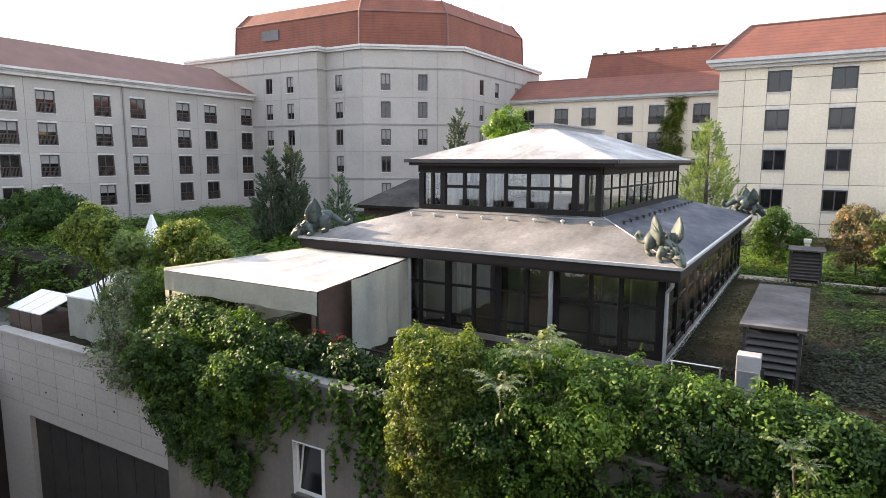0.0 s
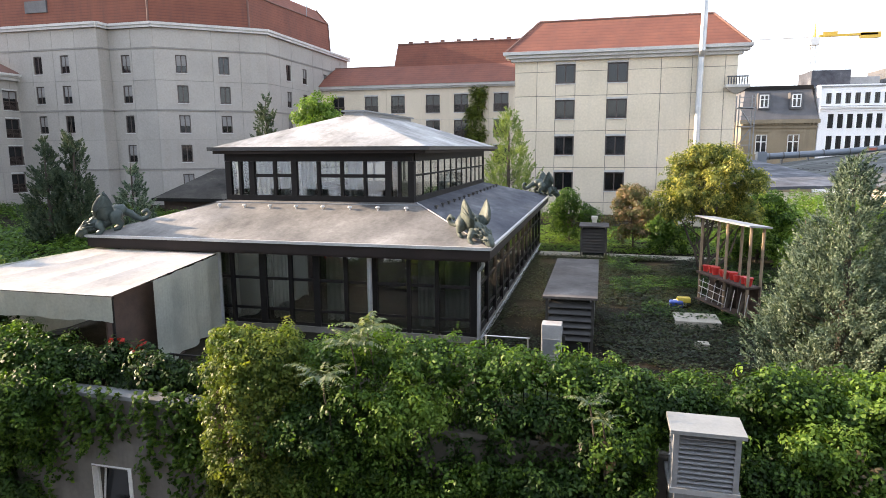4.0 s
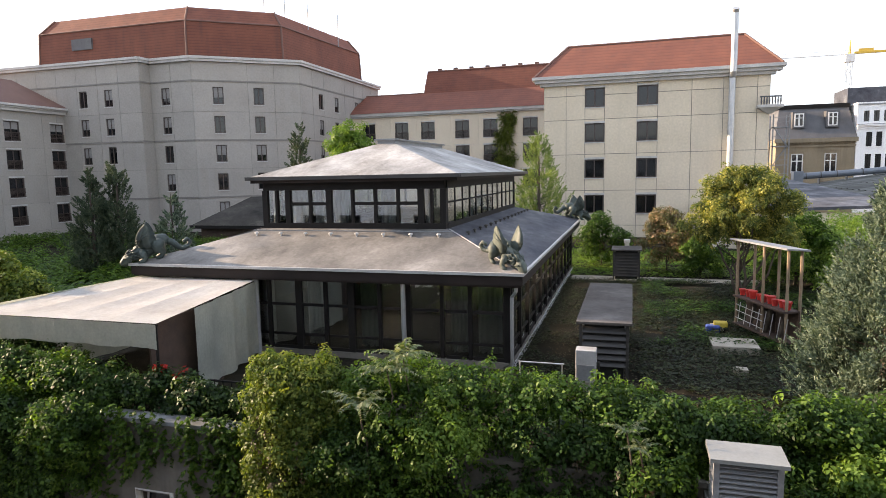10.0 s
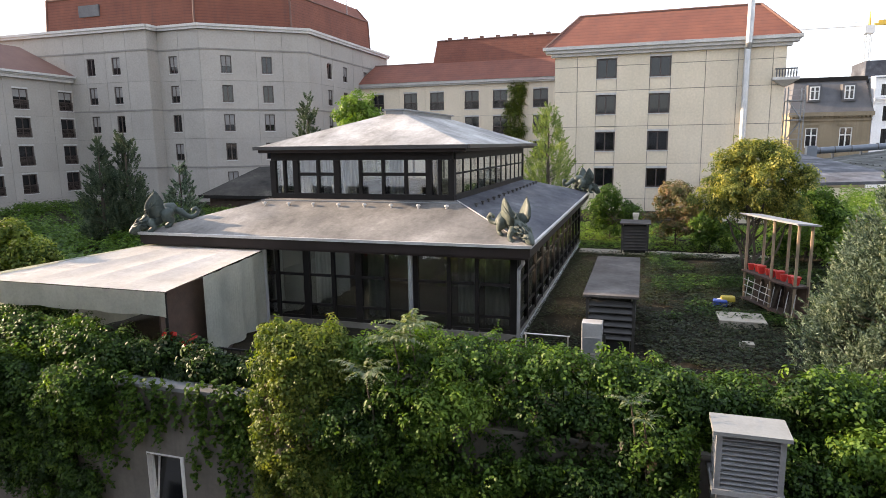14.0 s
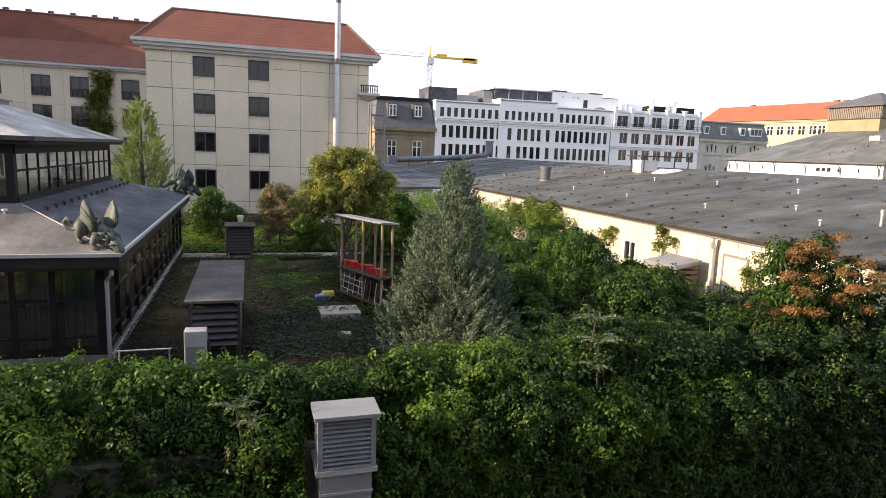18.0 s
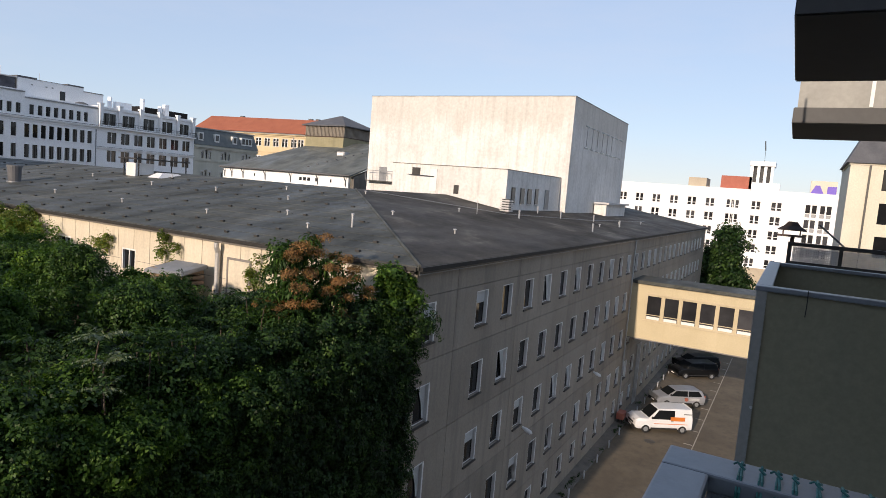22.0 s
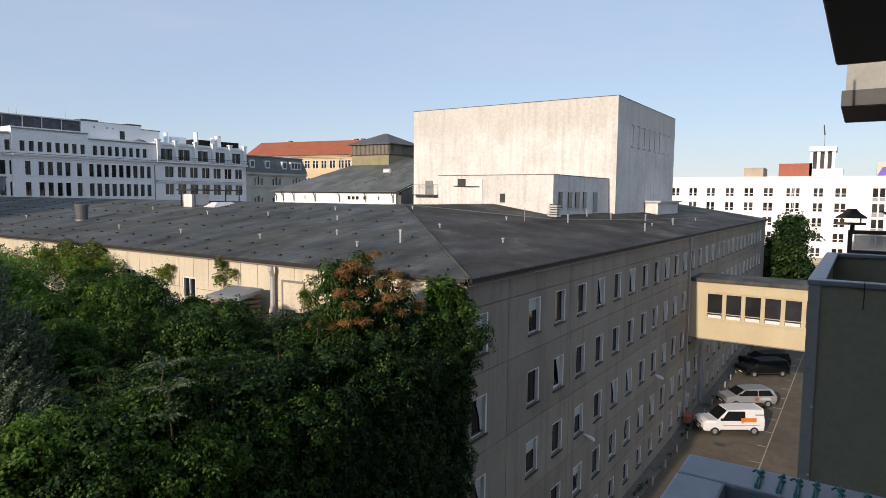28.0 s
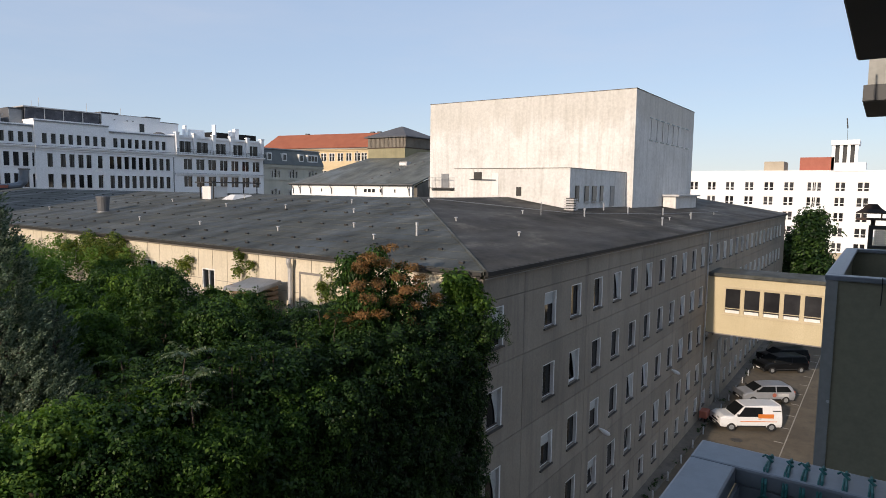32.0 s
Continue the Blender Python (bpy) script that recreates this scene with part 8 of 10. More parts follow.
bigp = thing("roof_duct", "long blue-grey round duct across the flat roof", "duct", (24, 80, 15.5))
RUN = [(18.3, 80, 15.6), (24.4, 80, 15.98), (29.6, 80, 16.4)]
part("pipe", tube(bmesh.new(), RUN, 0.36, 14), M["blue_panel"], bigp)
part("elbow", tube(bmesh.new(), [RUN[-1], (30.6, 80, 16.55), (31.0, 80, 17.0), (31.15, 80, 18.3)], [0.36, 0.42, 0.5, 0.52], 14), M["blue_panel"], bigp)
part("cowl", tube(bmesh.new(), [(31.15, 80, 18.301), (31.15, 80, 18.45)], [0.62, 0.6], 14), M["screen_grey"], bigp)
part("fan_box", bevelled((17.3, 18.29, 79.4, 80.6, 14.6, 16.15), 0.03), M["blue_panel"], bigp)
for f in (0.03, 0.16, 0.3, 0.52, 0.75, 0.98):
    a = Vector(RUN[0]).lerp(Vector(RUN[2]), f)
    d = (Vector(RUN[2]) - Vector(RUN[0])).normalized() * 0.06
    part("collar", tube(bmesh.new(), [a - d, a + d], 0.39, 14), M["screen_grey"], bigp)
for x, z in ((19.9, 15.35), (22.6, 15.52), (25.3, 15.7)):
    part("stand", boxes((x, x + 0.12, 79.7, 80.3, z - 0.95, z), (x - 0.1, x + 0.22, 79.65, 80.35, z - 1.0, z - 0.95)), M["screen_grey"], bigp)
part("side_label", boxes((28.4, 29.4, 79.63, 79.64, 16.25, 16.55)), M["brick_red"], bigp, "faded red plate")
# doors, windows and ledges of the annex and fly tower
for x0, x1, z0, z1 in ((41.9, 42.5, 16.0, 17.15), (43.6, 44.3, 16.0, 17.15), (45.0, 45.8, 16.0, 17.15), (46.6, 47.2, 16.0, 17.2)):
    w = part("window", boxes((x0, x1, 18.02, 18.08, z0, z1)), M["dark_pane"], ann)
    part("sill", boxes((x0 - 0.05, x1 + 0.05, 17.98, 18.06, z0 - 0.08, z0)), M["cornice"], w)
part("door", boxes((48.8, 49.7, 18.04, 18.12, 15.6, 17.2)), M["louvre"], ann)
part("vent_grille", boxes((40.95, 41.02, 25.3, 26.0, 17.55, 18.1)), M["dark_louvre"], ann)
part("door", boxes((40.95, 41.02, 21.9, 22.3, 16.35, 17.0)), M["dark_louvre"], ann)
part("door", boxes((40.95, 41.02, 23.8, 24.4, 16.4, 18.05)), M["white_paint"], ann)
part("pipe_rail", tube(bmesh.new(), [(40.85, 26.3, 17.55), (40.85, 24.0, 17.5)], 0.03, 6), M["dark_louvre"], ann)
part("door", boxes((52.44, 52.52, 36.3, 37.2, 16.9, 18.3)), M["louvre"], fly)
bal = part("roof_landing", boxes((51.8, 52.5, 34.8, 38.4, 16.8, 16.9)), M["dark_louvre"], fly)
for y in (34.8, 35.7, 36.6, 37.5, 38.35):
    part("rail_post", boxes((51.8, 51.84, y, y + 0.04, 16.9, 17.9)), M["louvre"], bal)
part("rail", boxes((51.8, 51.84, 34.8, 38.4, 17.85, 17.9)), M["louvre"], bal)
for i in range(8):
    x = 56.2 + i * 1.75
    for z in (23.3, 21.35):
        part("slit", boxes((x, x + 1.0, 17.46, 17.52, z - 0.1, z)), M["dark_pane"], fly)
    if i < 6:
        part("panel_joint", boxes((x + 0.5, x + 0.56, 17.47, 17.53, 21.4, 23.15)), M["joint"], fly)
# pipe, door and covered stack beside the yellow wall
part("downpipe", tube(bmesh.new(), [(16.6, 19.1, 14.0), (16.6, 19.1, 13.85), (16.72, 19.15, 13.6), (16.72, 19.15, 11.2)], 0.1, 10), M["flashing"], long)
part("door", boxes((16.86, 16.92, 17.6, 18.7, 11.4, 13.4)), M["yellow_wall"], long)
part("door_frame", boxes((16.84, 16.895, 17.52, 17.6, 11.4, 13.48), (16.84, 16.895, 18.7, 18.78, 11.4, 13.48), (16.84, 16.895, 17.6, 18.7, 13.4, 13.48)), M["joint"], long)
stack = thing("covered_stack", "stack of boards under a grey tarpaulin by the yellow wall", "stack", (16.0, 20.5, DECK))
for k in range(8):
    part("board", boxes((15.5, 16.5, 19.6, 21.4, DECK + k * 0.2, DECK + k * 0.2 + 0.12)), M["wood"], stack)
bm = bmesh.new()
loft(bm, [[(15.35, 19.45, 12.75), (16.6, 19.5, 12.95), (16.6, 21.6, 12.9), (15.35, 21.6, 12.65)], [(15.4, 19.5, 12.9), (16.55, 19.5, 13.1), (16.55, 21.5, 13.0), (15.4, 21.55, 12.8)], [(15.7, 19.9, 13.0), (16.3, 19.8, 13.15), (16.3, 21.0, 13.12), (15.7, 21.1, 12.92)]])
part("tarpaulin", bm, M["louvre"], stack)


# ---- parked cars ----
def car(name, label, paint, x, y, L, W, H, nose, hood, roof0, roof1, tail, sill=0.28, group="parked cars"):
    """Car along +y (front at +y), standing at x, y. Side profile given by stations from the tail."""
    ob = thing(name, label, "car", (x, y, 0), group)
    def sect(yy, zlow, zbelt, ztop, wtop):
        w = W / 2
        return [(-w * 0.92, yy, zlow), (-w, yy, zlow + 0.2), (-w, yy, zbelt), (-wtop, yy, ztop), (wtop, yy, ztop), (w, yy, zbelt), (w, yy, zlow + 0.2), (w * 0.92, yy, zlow)]
    belt = hood
    st = [(-L / 2, sill + 0.2, belt - 0.15, belt, W * 0.40), (-L / 2 + 0.08, sill, belt, tail, W * 0.40), (-L / 2 + roof0 * 0.5, sill, belt, (tail + H) / 2 + 0.12, W * 0.41), (-L / 2 + roof0, sill, belt, H, W * 0.41), (-L / 2 + (roof0 + roof1) / 2, sill, belt, H + 0.02, W * 0.42), (-L / 2 + roof1, sill, belt, H - 0.05, W * 0.40), (-L / 2 + roof1 + 0.75, sill, belt, belt + 0.05, W * 0.42), (L / 2 - 0.35, sill, belt - 0.12, nose + 0.1, W * 0.42), (L / 2 - 0.06, sill + 0.05, nose - 0.12, nose - 0.06, W * 0.38), (L / 2, sill + 0.15, nose - 0.25, nose - 0.2, W * 0.35)]
    bm = loft(bmesh.new(), [[(x + px, y + py, pz) for px, py, pz in sect(*s)] for s in st])
    bmesh.ops.recalc_face_normals(bm, faces=bm.faces[:])
    bmesh.ops.bevel(bm, geom=[e for e in bm.edges if e.calc_face_angle(0.0) > 0.35], offset=0.05, segments=2, affect="EDGES", profile=0.6)
    body = part("body", bm, paint, ob)
    w, y0, y1 = W / 2, -L / 2 + roof0, -L / 2 + roof1
    for s in (-1, 1):
        wt = W * 0.41
        k = 0.86
        zt = belt + (H - belt) * k
        wi = w + (wt - w) * k
        a = [(s * (w + 0.006), y1 + 0.55, belt + 0.04), (s * (w + 0.006), (y0 + y1) / 2 + 0.05, belt + 0.04), (s * (wi + 0.032), (y0 + y1) / 2 + 0.05, zt), (s * (wi + 0.032), y1 + 0.02, zt)]
        g = bmesh.new()
        vs = [g.verts.new((x + p[0], y + p[1], p[2])) for p in a] 
        vi = [g.verts.new((x + p[0] - s * 0.02, y + p[1], p[2])) for p in a]
        g.faces.new(vs)
        g.faces.new(vi[::-1])
        for i in range(4):
            j = (i + 1) % 4
            g.faces.new((vs[i], vs[j], vi[j], vi[i]))
        part("side_window", g, M["car_glass"], ob)
        if name != "delivery_van":
            a = [(s * (w + 0.006), (y0 + y1) / 2 - 0.03, belt + 0.04), (s * (w + 0.006), y0 - 0.25, belt + 0.06), (s * (wi + 0.032), y0 + 0.05, zt), (s * (wi + 0.032), (y0 + y1) / 2 - 0.03, zt)]
            g = bmesh.new()
            vs = [g.verts.new((x + p[0], y + p[1], p[2])) for p in a]
            vi = [g.verts.new((x + p[0] - s * 0.02, y + p[1], p[2])) for p in a]
            g.faces.new(vs)
            g.faces.new(vi[::-1])
            for i in range(4):
                j = (i + 1) % 4
                g.faces.new((vs[i], vs[j], vi[j], vi[i]))
            part("side_window", g, M["car_glass"], ob)
        for yy in (-L / 2 + 0.75, L / 2 - 0.82):
            cx_ = x + s * (W / 2 - 0.1)
            tyre = part("wheel", tube(bmesh.new(), [(cx_ - 0.11, y + yy, 0.31), (cx_ - 0.09, y + yy, 0.31), (cx_ + 0.09, y + yy, 0.31), (cx_ + 0.115, y + yy, 0.31)], [0.27, 0.31, 0.31, 0.27], 18), M["rubber"], ob)
            part("rim", tube(bmesh.new(), [(cx_ - 0.12, y + yy, 0.31), (cx_ + 0.122, y + yy, 0.31)], [0.17, 0.17], 14), M["louvre"], tyre)
        part("mirror", bevelled((x + s * (w + 0.02) - 0.02, x + s * (w + 0.02) + 0.12 * s if s > 0 else x + s * (w + 0.02) + 0.02, y + y1 + 0.5, y + y1 + 0.62, belt + 0.08, belt + 0.24) if s > 0 else (x - w - 0.14, x - w - 0.01, y + y1 + 0.5, y + y1 + 0.62, belt + 0.08, belt + 0.24), 0.02), M["rubber"], ob)
        part("headlight", bevelled((x + s * w * 0.5 - 0.16, x + s * w * 0.5 + 0.16, y + L / 2 - 0.2, y + L / 2 - 0.02, nose - 0.22, nose - 0.06), 0.02), M["steel"], ob)
        part("tail_light", bevelled((x + s * w * 0.86 - 0.07, x + s * w * 0.86 + 0.07, y - L / 2 - 0.01, y - L / 2 + 0.1, belt - 0.22, belt + 0.12), 0.02), M["brick_red"], ob)
        part("door_handle", boxes((x + s * (w + 0.012) - 0.01, x + s * (w + 0.012) + 0.01, y + (y0 + y1) / 2 + 0.15, y + (y0 + y1) / 2 + 0.33, belt - 0.12, belt - 0.08)), M["rubber"], ob)
        part("sill_strip", boxes((x + s * w - 0.012, x + s * w + 0.012, y - L / 2 + 1.15, y + L / 2 - 1.2, sill + 0.04, sill + 0.14)), M["rubber"], ob)
    part("grille", boxes((x - W * 0.26, x + W * 0.26, y + L / 2 - 0.02, y + L / 2 + 0.012, nose - 0.4, nose - 0.26)), M["rubber"], ob)
    part("number_plate", boxes((x - 0.26, x + 0.26, y + L / 2 + 0.042, y + L / 2 + 0.05, 0.36, 0.46)), M["white_paint"], ob)
    zt = belt + (H - belt) * 0.9
    g = bmesh.new()
    slab(g, [(x - W * 0.40, y + y1 + 0.72, belt + 0.1), (x + W * 0.40, y + y1 + 0.72, belt + 0.1), (x + W * 0.37, y + y1 + 0.1, zt), (x - W * 0.37, y + y1 + 0.1, zt)], 0.02)
    part("windscreen", g, M["car_glass"], ob)
    part("bumper", bevelled((x - W * 0.46, x + W * 0.46, y + L / 2 - 0.12, y + L / 2 + 0.04, 0.25, 0.5), 0.03), M["rubber"], ob)
    part("bumper", bevelled((x - W * 0.46, x + W * 0.46, y - L / 2 - 0.04, y - L / 2 + 0.12, 0.25, 0.5), 0.03), M["rubber"], ob)
    return ob


van = car("delivery_van", "white delivery van with an orange lettered side", M["car_white"], 48.5, 7.3, 4.4, 1.8, 1.82, 0.98, 1.02, 0.12, 2.6, 1.74)
side_x = 48.5 - 0.9
part("lettering", boxes((side_x - 0.045, side_x - 0.03, 5.75, 6.85, 0.98, 1.28)), M["orange"], van)
part("lettering", boxes((side_x - 0.045, side_x - 0.03, 5.5, 8.1, 0.72, 0.76)), M["orange"], van)
part("lettering", boxes((side_x - 0.045, side_x - 0.03, 5.25, 5.85, 1.48, 1.54)), M["dark_louvre"], van)
hatch = car("hatchback_car", "silver grey hatchback with a pink marking on its side", M["car_silver"], 55.75, 7.15, 4.2, 1.78, 1.46, 0.78, 0.92, 0.55, 2.55, 1.1)
part("side_marking", boxes((54.83, 54.845, 5.6, 6.5, 0.62, 0.84)), M["worn_white"], hatch, "pale pink lettered marking")
part("side_marking", tube(bmesh.new(), [(54.83, 6.75, 0.72), (54.845, 6.75, 0.72)], 0.17, 12), M["brick_red"], hatch, "round red mark")
dark_a = car("estate_car", "black estate car parked in the bridge's shade", M["car_black"], 66.2, 7.2, 4.4, 1.85, 1.58, 0.82, 0.98, 0.35, 2.9, 1.25)
dark_b = car("estate_car", "black car parked behind another dark car", M["car_black"], 69.6, 7.4, 4.4, 1.82, 1.52, 0.82, 0.96, 0.35, 2.8, 1.2)
for parked, turn in ((van, 35), (hatch, 36), (dark_a, 40), (dark_b, 38)):
    parked.matrix_basis = parked.matrix_basis @ Matrix.Rotation(radians(turn), 4, "Z")
rc = thing("red_barrow", "red metal bin by the wall beside the van", "bin", (47.6, 9.9, 0.14))
part("tub", bevelled((47.1, 48.1, 9.62, 10.15, 0.45, 0.95), 0.04), M["brick_red"], rc)
part("leg", boxes((47.2, 47.3, 9.7, 9.8, 0.14, 0.46), (47.9, 48.0, 9.7, 9.8, 0.14, 0.46)), M["rubber"], rc)

# ---- distant city ----
def city_house(name, label, p0, p1, z1, material, openings, depth=14, pane="dark_pane", sill=True):
    """A house front with real openings, panes behind them and a closed body."""
    ob = thing(name, label, "building", ((p0[0] + p1[0]) / 2, (p0[1] + p1[1]) / 2, 0), kind="structure")
    m = frame_at(p0, p1)
    ln = math.hypot(p1[0] - p0[0], p1[1] - p0[1])
    bm = bmesh.new()
    for a, b, c, d in holes(0, ln, 0, z1, openings):
        box(bm, a, b, 0, 0.4, c, d, m=m)
    part("wall", bm, material, ob)
    part("body", boxes((0.31, ln - 0.31, 0.9, depth - 0.1, 0, z1 - 0.01), m=m), M["joint"], ob)
    part("roof_slab", boxes((-0.1, ln + 0.1, -0.1, depth, z1, z1 + 0.25), m=m), material, ob)
    part("end_wall", boxes((0.0, 0.3, 0.4, depth, 0, z1), m=m), material, ob)
    part("end_wall", boxes((ln - 0.3, ln, 0.4, depth, 0, z1), m=m), material, ob)
    for a, b, c, d in openings:
        w = part("window", boxes((a, b, 0.22, 0.3, c, d), m=m), M[pane], ob)
        if b - a > 1.6:
            part("mullion", boxes(((a + b) / 2 - 0.05, (a + b) / 2 + 0.05, 0.16, 0.22, c, d), m=m), M["white_paint"], w)
    return ob, m


def run(starts, w, z0, z1):
    return [(s, s + w, z0, z1) for s in starts]


def office(x0, x1, upper, lower, top, y=110.0):
    """White front: small windows over a moulded cornice, two rows of tall ones below it."""
    ln = x1 - x0
    ops = run(upper, 0.74, 23.15, 24.75) + [o for z in (19.45, 16.15, 12.85) for o in run(lower, 0.82, z, z + 2.15)]
    ob, m = city_house("office_building", "white rendered office building with rows of tall dark windows", (x0, y), (x1, y), top, M["white_facade"], ops)
    part("parapet_cap", boxes((0.02, ln - 0.02, -0.16, -0.002, top - 0.12, top + 0.06), m=m), M["louvre"], ob, "thin grey metal parapet cap")
    for depth, z0, z1 in ((0.42, 22.55, 22.72), (0.3, 22.38, 22.55), (0.14, 22.05, 22.2)):
        part("cornice", boxes((0.02, ln - 0.02, -depth, -0.001, z0, z1), m=m), M["white_facade"], ob)
    part("cornice_flashing", boxes((0.02, ln - 0.02, -0.44, -0.002, 22.721, 22.78), m=m), M["screen_grey"], ob, "dark lead flashing")
    for a, b, c, d in ops[len(upper):]:
        part("sill", boxes((a - 0.08, b + 0.08, -0.1, -0.002, c - 0.12, c), m=m), M["white_facade"], ob)
    for a, b, c, d in ops:
        part("window_frame", boxes(((a + b) / 2 - 0.03, (a + b) / 2 + 0.03, 0.17, 0.219, c, d), (a, (a + b) / 2 - 0.03, 0.175, 0.219, c + (d - c) * 0.68, c + (d - c) * 0.68 + 0.06), ((a + b) / 2 + 0.03, b, 0.175, 0.219, c + (d - c) * 0.68, c + (d - c) * 0.68 + 0.06), m=m), M["dark_frame"], ob)
    return ob, m


office(32.2, 44.4, [0.85 + 1.31 * k for k in range(9)], [1.3 + 1.32 * k for k in range(9)], 25.75)
office(44.4, 56.0, [1.1 + 1.31 * k for k in range(8)], [1.75, 3.7, 5.05, 6.45, 7.75, 9.6], 26.65, 109.75)
ob_, m_ = office(56.0, 68.3, [0.85 + 1.28 * k for k in range(8)], [0.1 + 1.3 * k for k in range(9)], 25.8)
part("downpipe", boxes((11.95, 12.07, -0.12, -0.003, 10, 22.0), m=m_), M["louvre"], ob_)
# the office front with piers, a terrace and broad windows
PIERS = [0.1, 3.75, 8.0, 12.05, 16.1, 19.75]
ops = [(a, a + w, 23.05, 25.1) for a, w in ((0.95, 2.5), (4.65, 2.55), (8.75, 2.55), (12.85, 2.5), (16.75, 2.45))]
ops += [(1.85 + 2.66 * i, 3.6 + 2.66 * i, z, z + 2.0) for i in range(7) for z in (19.8, 16.5, 13.2)]
ob_, m_ = city_house("office_building", "white office building with broad dark windows between piers", (68.3, 110), (88.9, 110), 26.0, M["white_facade"], ops)
for a, b, c, d in ops:
    n_ = 4 if b - a > 2 else 2
    for k in range(1, n_):
        if n_ == 4 or k != 1:
            x = a + (b - a) * k / n_
            part("window_bar", boxes((x - 0.035, x + 0.035, 0.17, 0.219, c, d), m=m_), M["dark_frame"], ob_)
    part("window_head", boxes((a - 0.05, b + 0.05, -0.05, -0.002, d + 0.02, d + 0.12), m=m_), M["white_facade"], ob_)
part("terrace_rail", boxes((0.05, 20.5, -0.62, -0.58, 23.55, 23.61), (0.05, 20.5, -0.61, -0.59, 23.2, 23.23), *[(0.1 + 0.34 * k, 0.125 + 0.34 * k, -0.61, -0.59, 22.8, 23.55) for k in range(60)], m=m_), M["dark_frame"], ob_, "thin black terrace railing")
part("terrace_slab", boxes((0.0, 20.6, -0.66, -0.001, 22.5, 22.78), m=m_), M["white_facade"], ob_)
part("terrace_flashing", boxes((0.0, 20.6, -0.7, -0.5, 22.781, 22.82), m=m_), M["dark_frame"], ob_)
for u in PIERS:
    part("pier", boxes((u, u + 0.62, -0.5, -0.002, 22.83, 26.5), m=m_), M["white_facade"], ob_)
    part("pier_cap", boxes((u - 0.1, u + 0.72, -0.6, 0.3, 26.501, 26.75), m=m_), M["white_facade"], ob_)
for depth, z0, z1 in ((0.3, 18.9, 19.05), (0.18, 18.72, 18.9), (0.25, 25.75, 25.95)):
    part("cornice", boxes((0.0, 20.6, -depth, -0.0015, z0, z1), m=m_), M["white_facade"], ob_)
part("cornice_flashing", boxes((0.0, 20.6, -0.32, -0.002, 19.051, 19.1), m=m_), M["screen_grey"], ob_)
pent = thing("rooftop_penthouse", "dark glazed rooftop storey above the white offices", "building", (50, 118, 25), kind="structure")
for a, b in ((44.5, 47.3), (47.42, 50.2), (50.32, 53.25), (53.37, 56.1)):
    part("glass_panel", boxes((a, b, 113, 113.2, 26.3, 28.85)), M["felt_blue"], pent)
for x in (47.3, 50.2, 53.25):
    part("post", boxes((x, x + 0.12, 112.9, 113.2, 26.3, 28.9)), M["flashing"], pent)
part("side_glazing", boxes((42.5, 44.4, 113.6, 113.8, 26.2, 28.4)), M["louvre"], pent)
part("body", boxes((42.5, 56.1, 113.9, 122, 25.7, 28.7)), M["slate"], pent)
part("roof", boxes((44.2, 56.4, 112.7, 122, 28.9, 29.08)), M["flashing"], pent)
pw = thing("rooftop_penthouse", "white stepped rooftop storey", "building", (62, 118, 25), kind="structure")
part("wall", boxes((56.5, 67.4, 113, 122, 25.9, 29.1)), M["white_facade"], pw)
part("wall", boxes((67.41, 71.2, 113.2, 122, 25.9, 28.5)), M["white_facade"], pw)
part("roof_edge", boxes((56.45, 59.5, 112.95, 122, 29.1, 29.4), (64.6, 67.45, 112.95, 122, 29.1, 29.35), (67.5, 71.25, 113.1, 122, 28.5, 28.62), (59.6, 64.5, 112.95, 122, 29.1, 29.16)), M["slate"], pw)
part("door", boxes((63.3, 64.2, 112.95, 112.99, 26.4, 27.9)), M["dark_pane"], pw)
part("roof_dome", tube(bmesh.new(), [(66.0, 111.2, 25.9), (66.0, 111.2, 26.25), (66.0, 111.2, 26.5)], [1.2, 1.0, 0.4], 14), M["slate"], pw)
for x in (58.6, 60.9, 61.9):
    part("wall_vent", boxes((x, x + 0.28, 112.93, 112.99, 28.1, 28.3)), M["louvre"], pw)
pg = thing("rooftop_penthouse", "grey metal rooftop housing", "building", (35, 118, 25), kind="structure")
part("wall", boxes((31.6, 37.1, 113, 120, 25.2, 28.5)), M["felt_blue"], pg)
part("wall", boxes((37.4, 41.5, 114, 120, 25.2, 27.45)), M["louvre"], pg)
part("rail", boxes((37.4, 41.5, 113.2, 113.24, 27.55, 27.6), *[(37.4 + 1.02 * k, 37.44 + 1.02 * k, 113.2, 113.24, 26, 27.55) for k in range(5)]), M["louvre"], pg)
for x, y, z0, z1 in ((47.0, 114, 29.08, 30.7), (45.9, 114, 29.08, 30.2), (54.5, 114, 29.08, 30.6), (60.4, 114, 29.16, 30.4)):
    solid("antenna_mast", tube(bmesh.new(), [(x, y, z0), (x, y, z1)], 0.035, 5), M["flashing"], "thin pale antenna rod on the office roof", "antenna", "office antennas")
chs = thing("rooftop_flues", "white chimney stacks above the offices", "chimney", (79, 116, 25), kind="structure")
for x, w, h in ((73.5, 0.3, 28.6), (74.6, 3.2, 27.9), (80.2, 0.35, 29.3), (84.2, 0.3, 28.4), (85.2, 0.9, 28.9)):
    part("stack", boxes((x, x + w, 114.5, 115.5, 25.9, h)), M["white_facade"], chs)
part("plant_room", boxes((80.6, 91.8, 116, 119, 25.9, 27.9)), M["dark_frame"], chs)

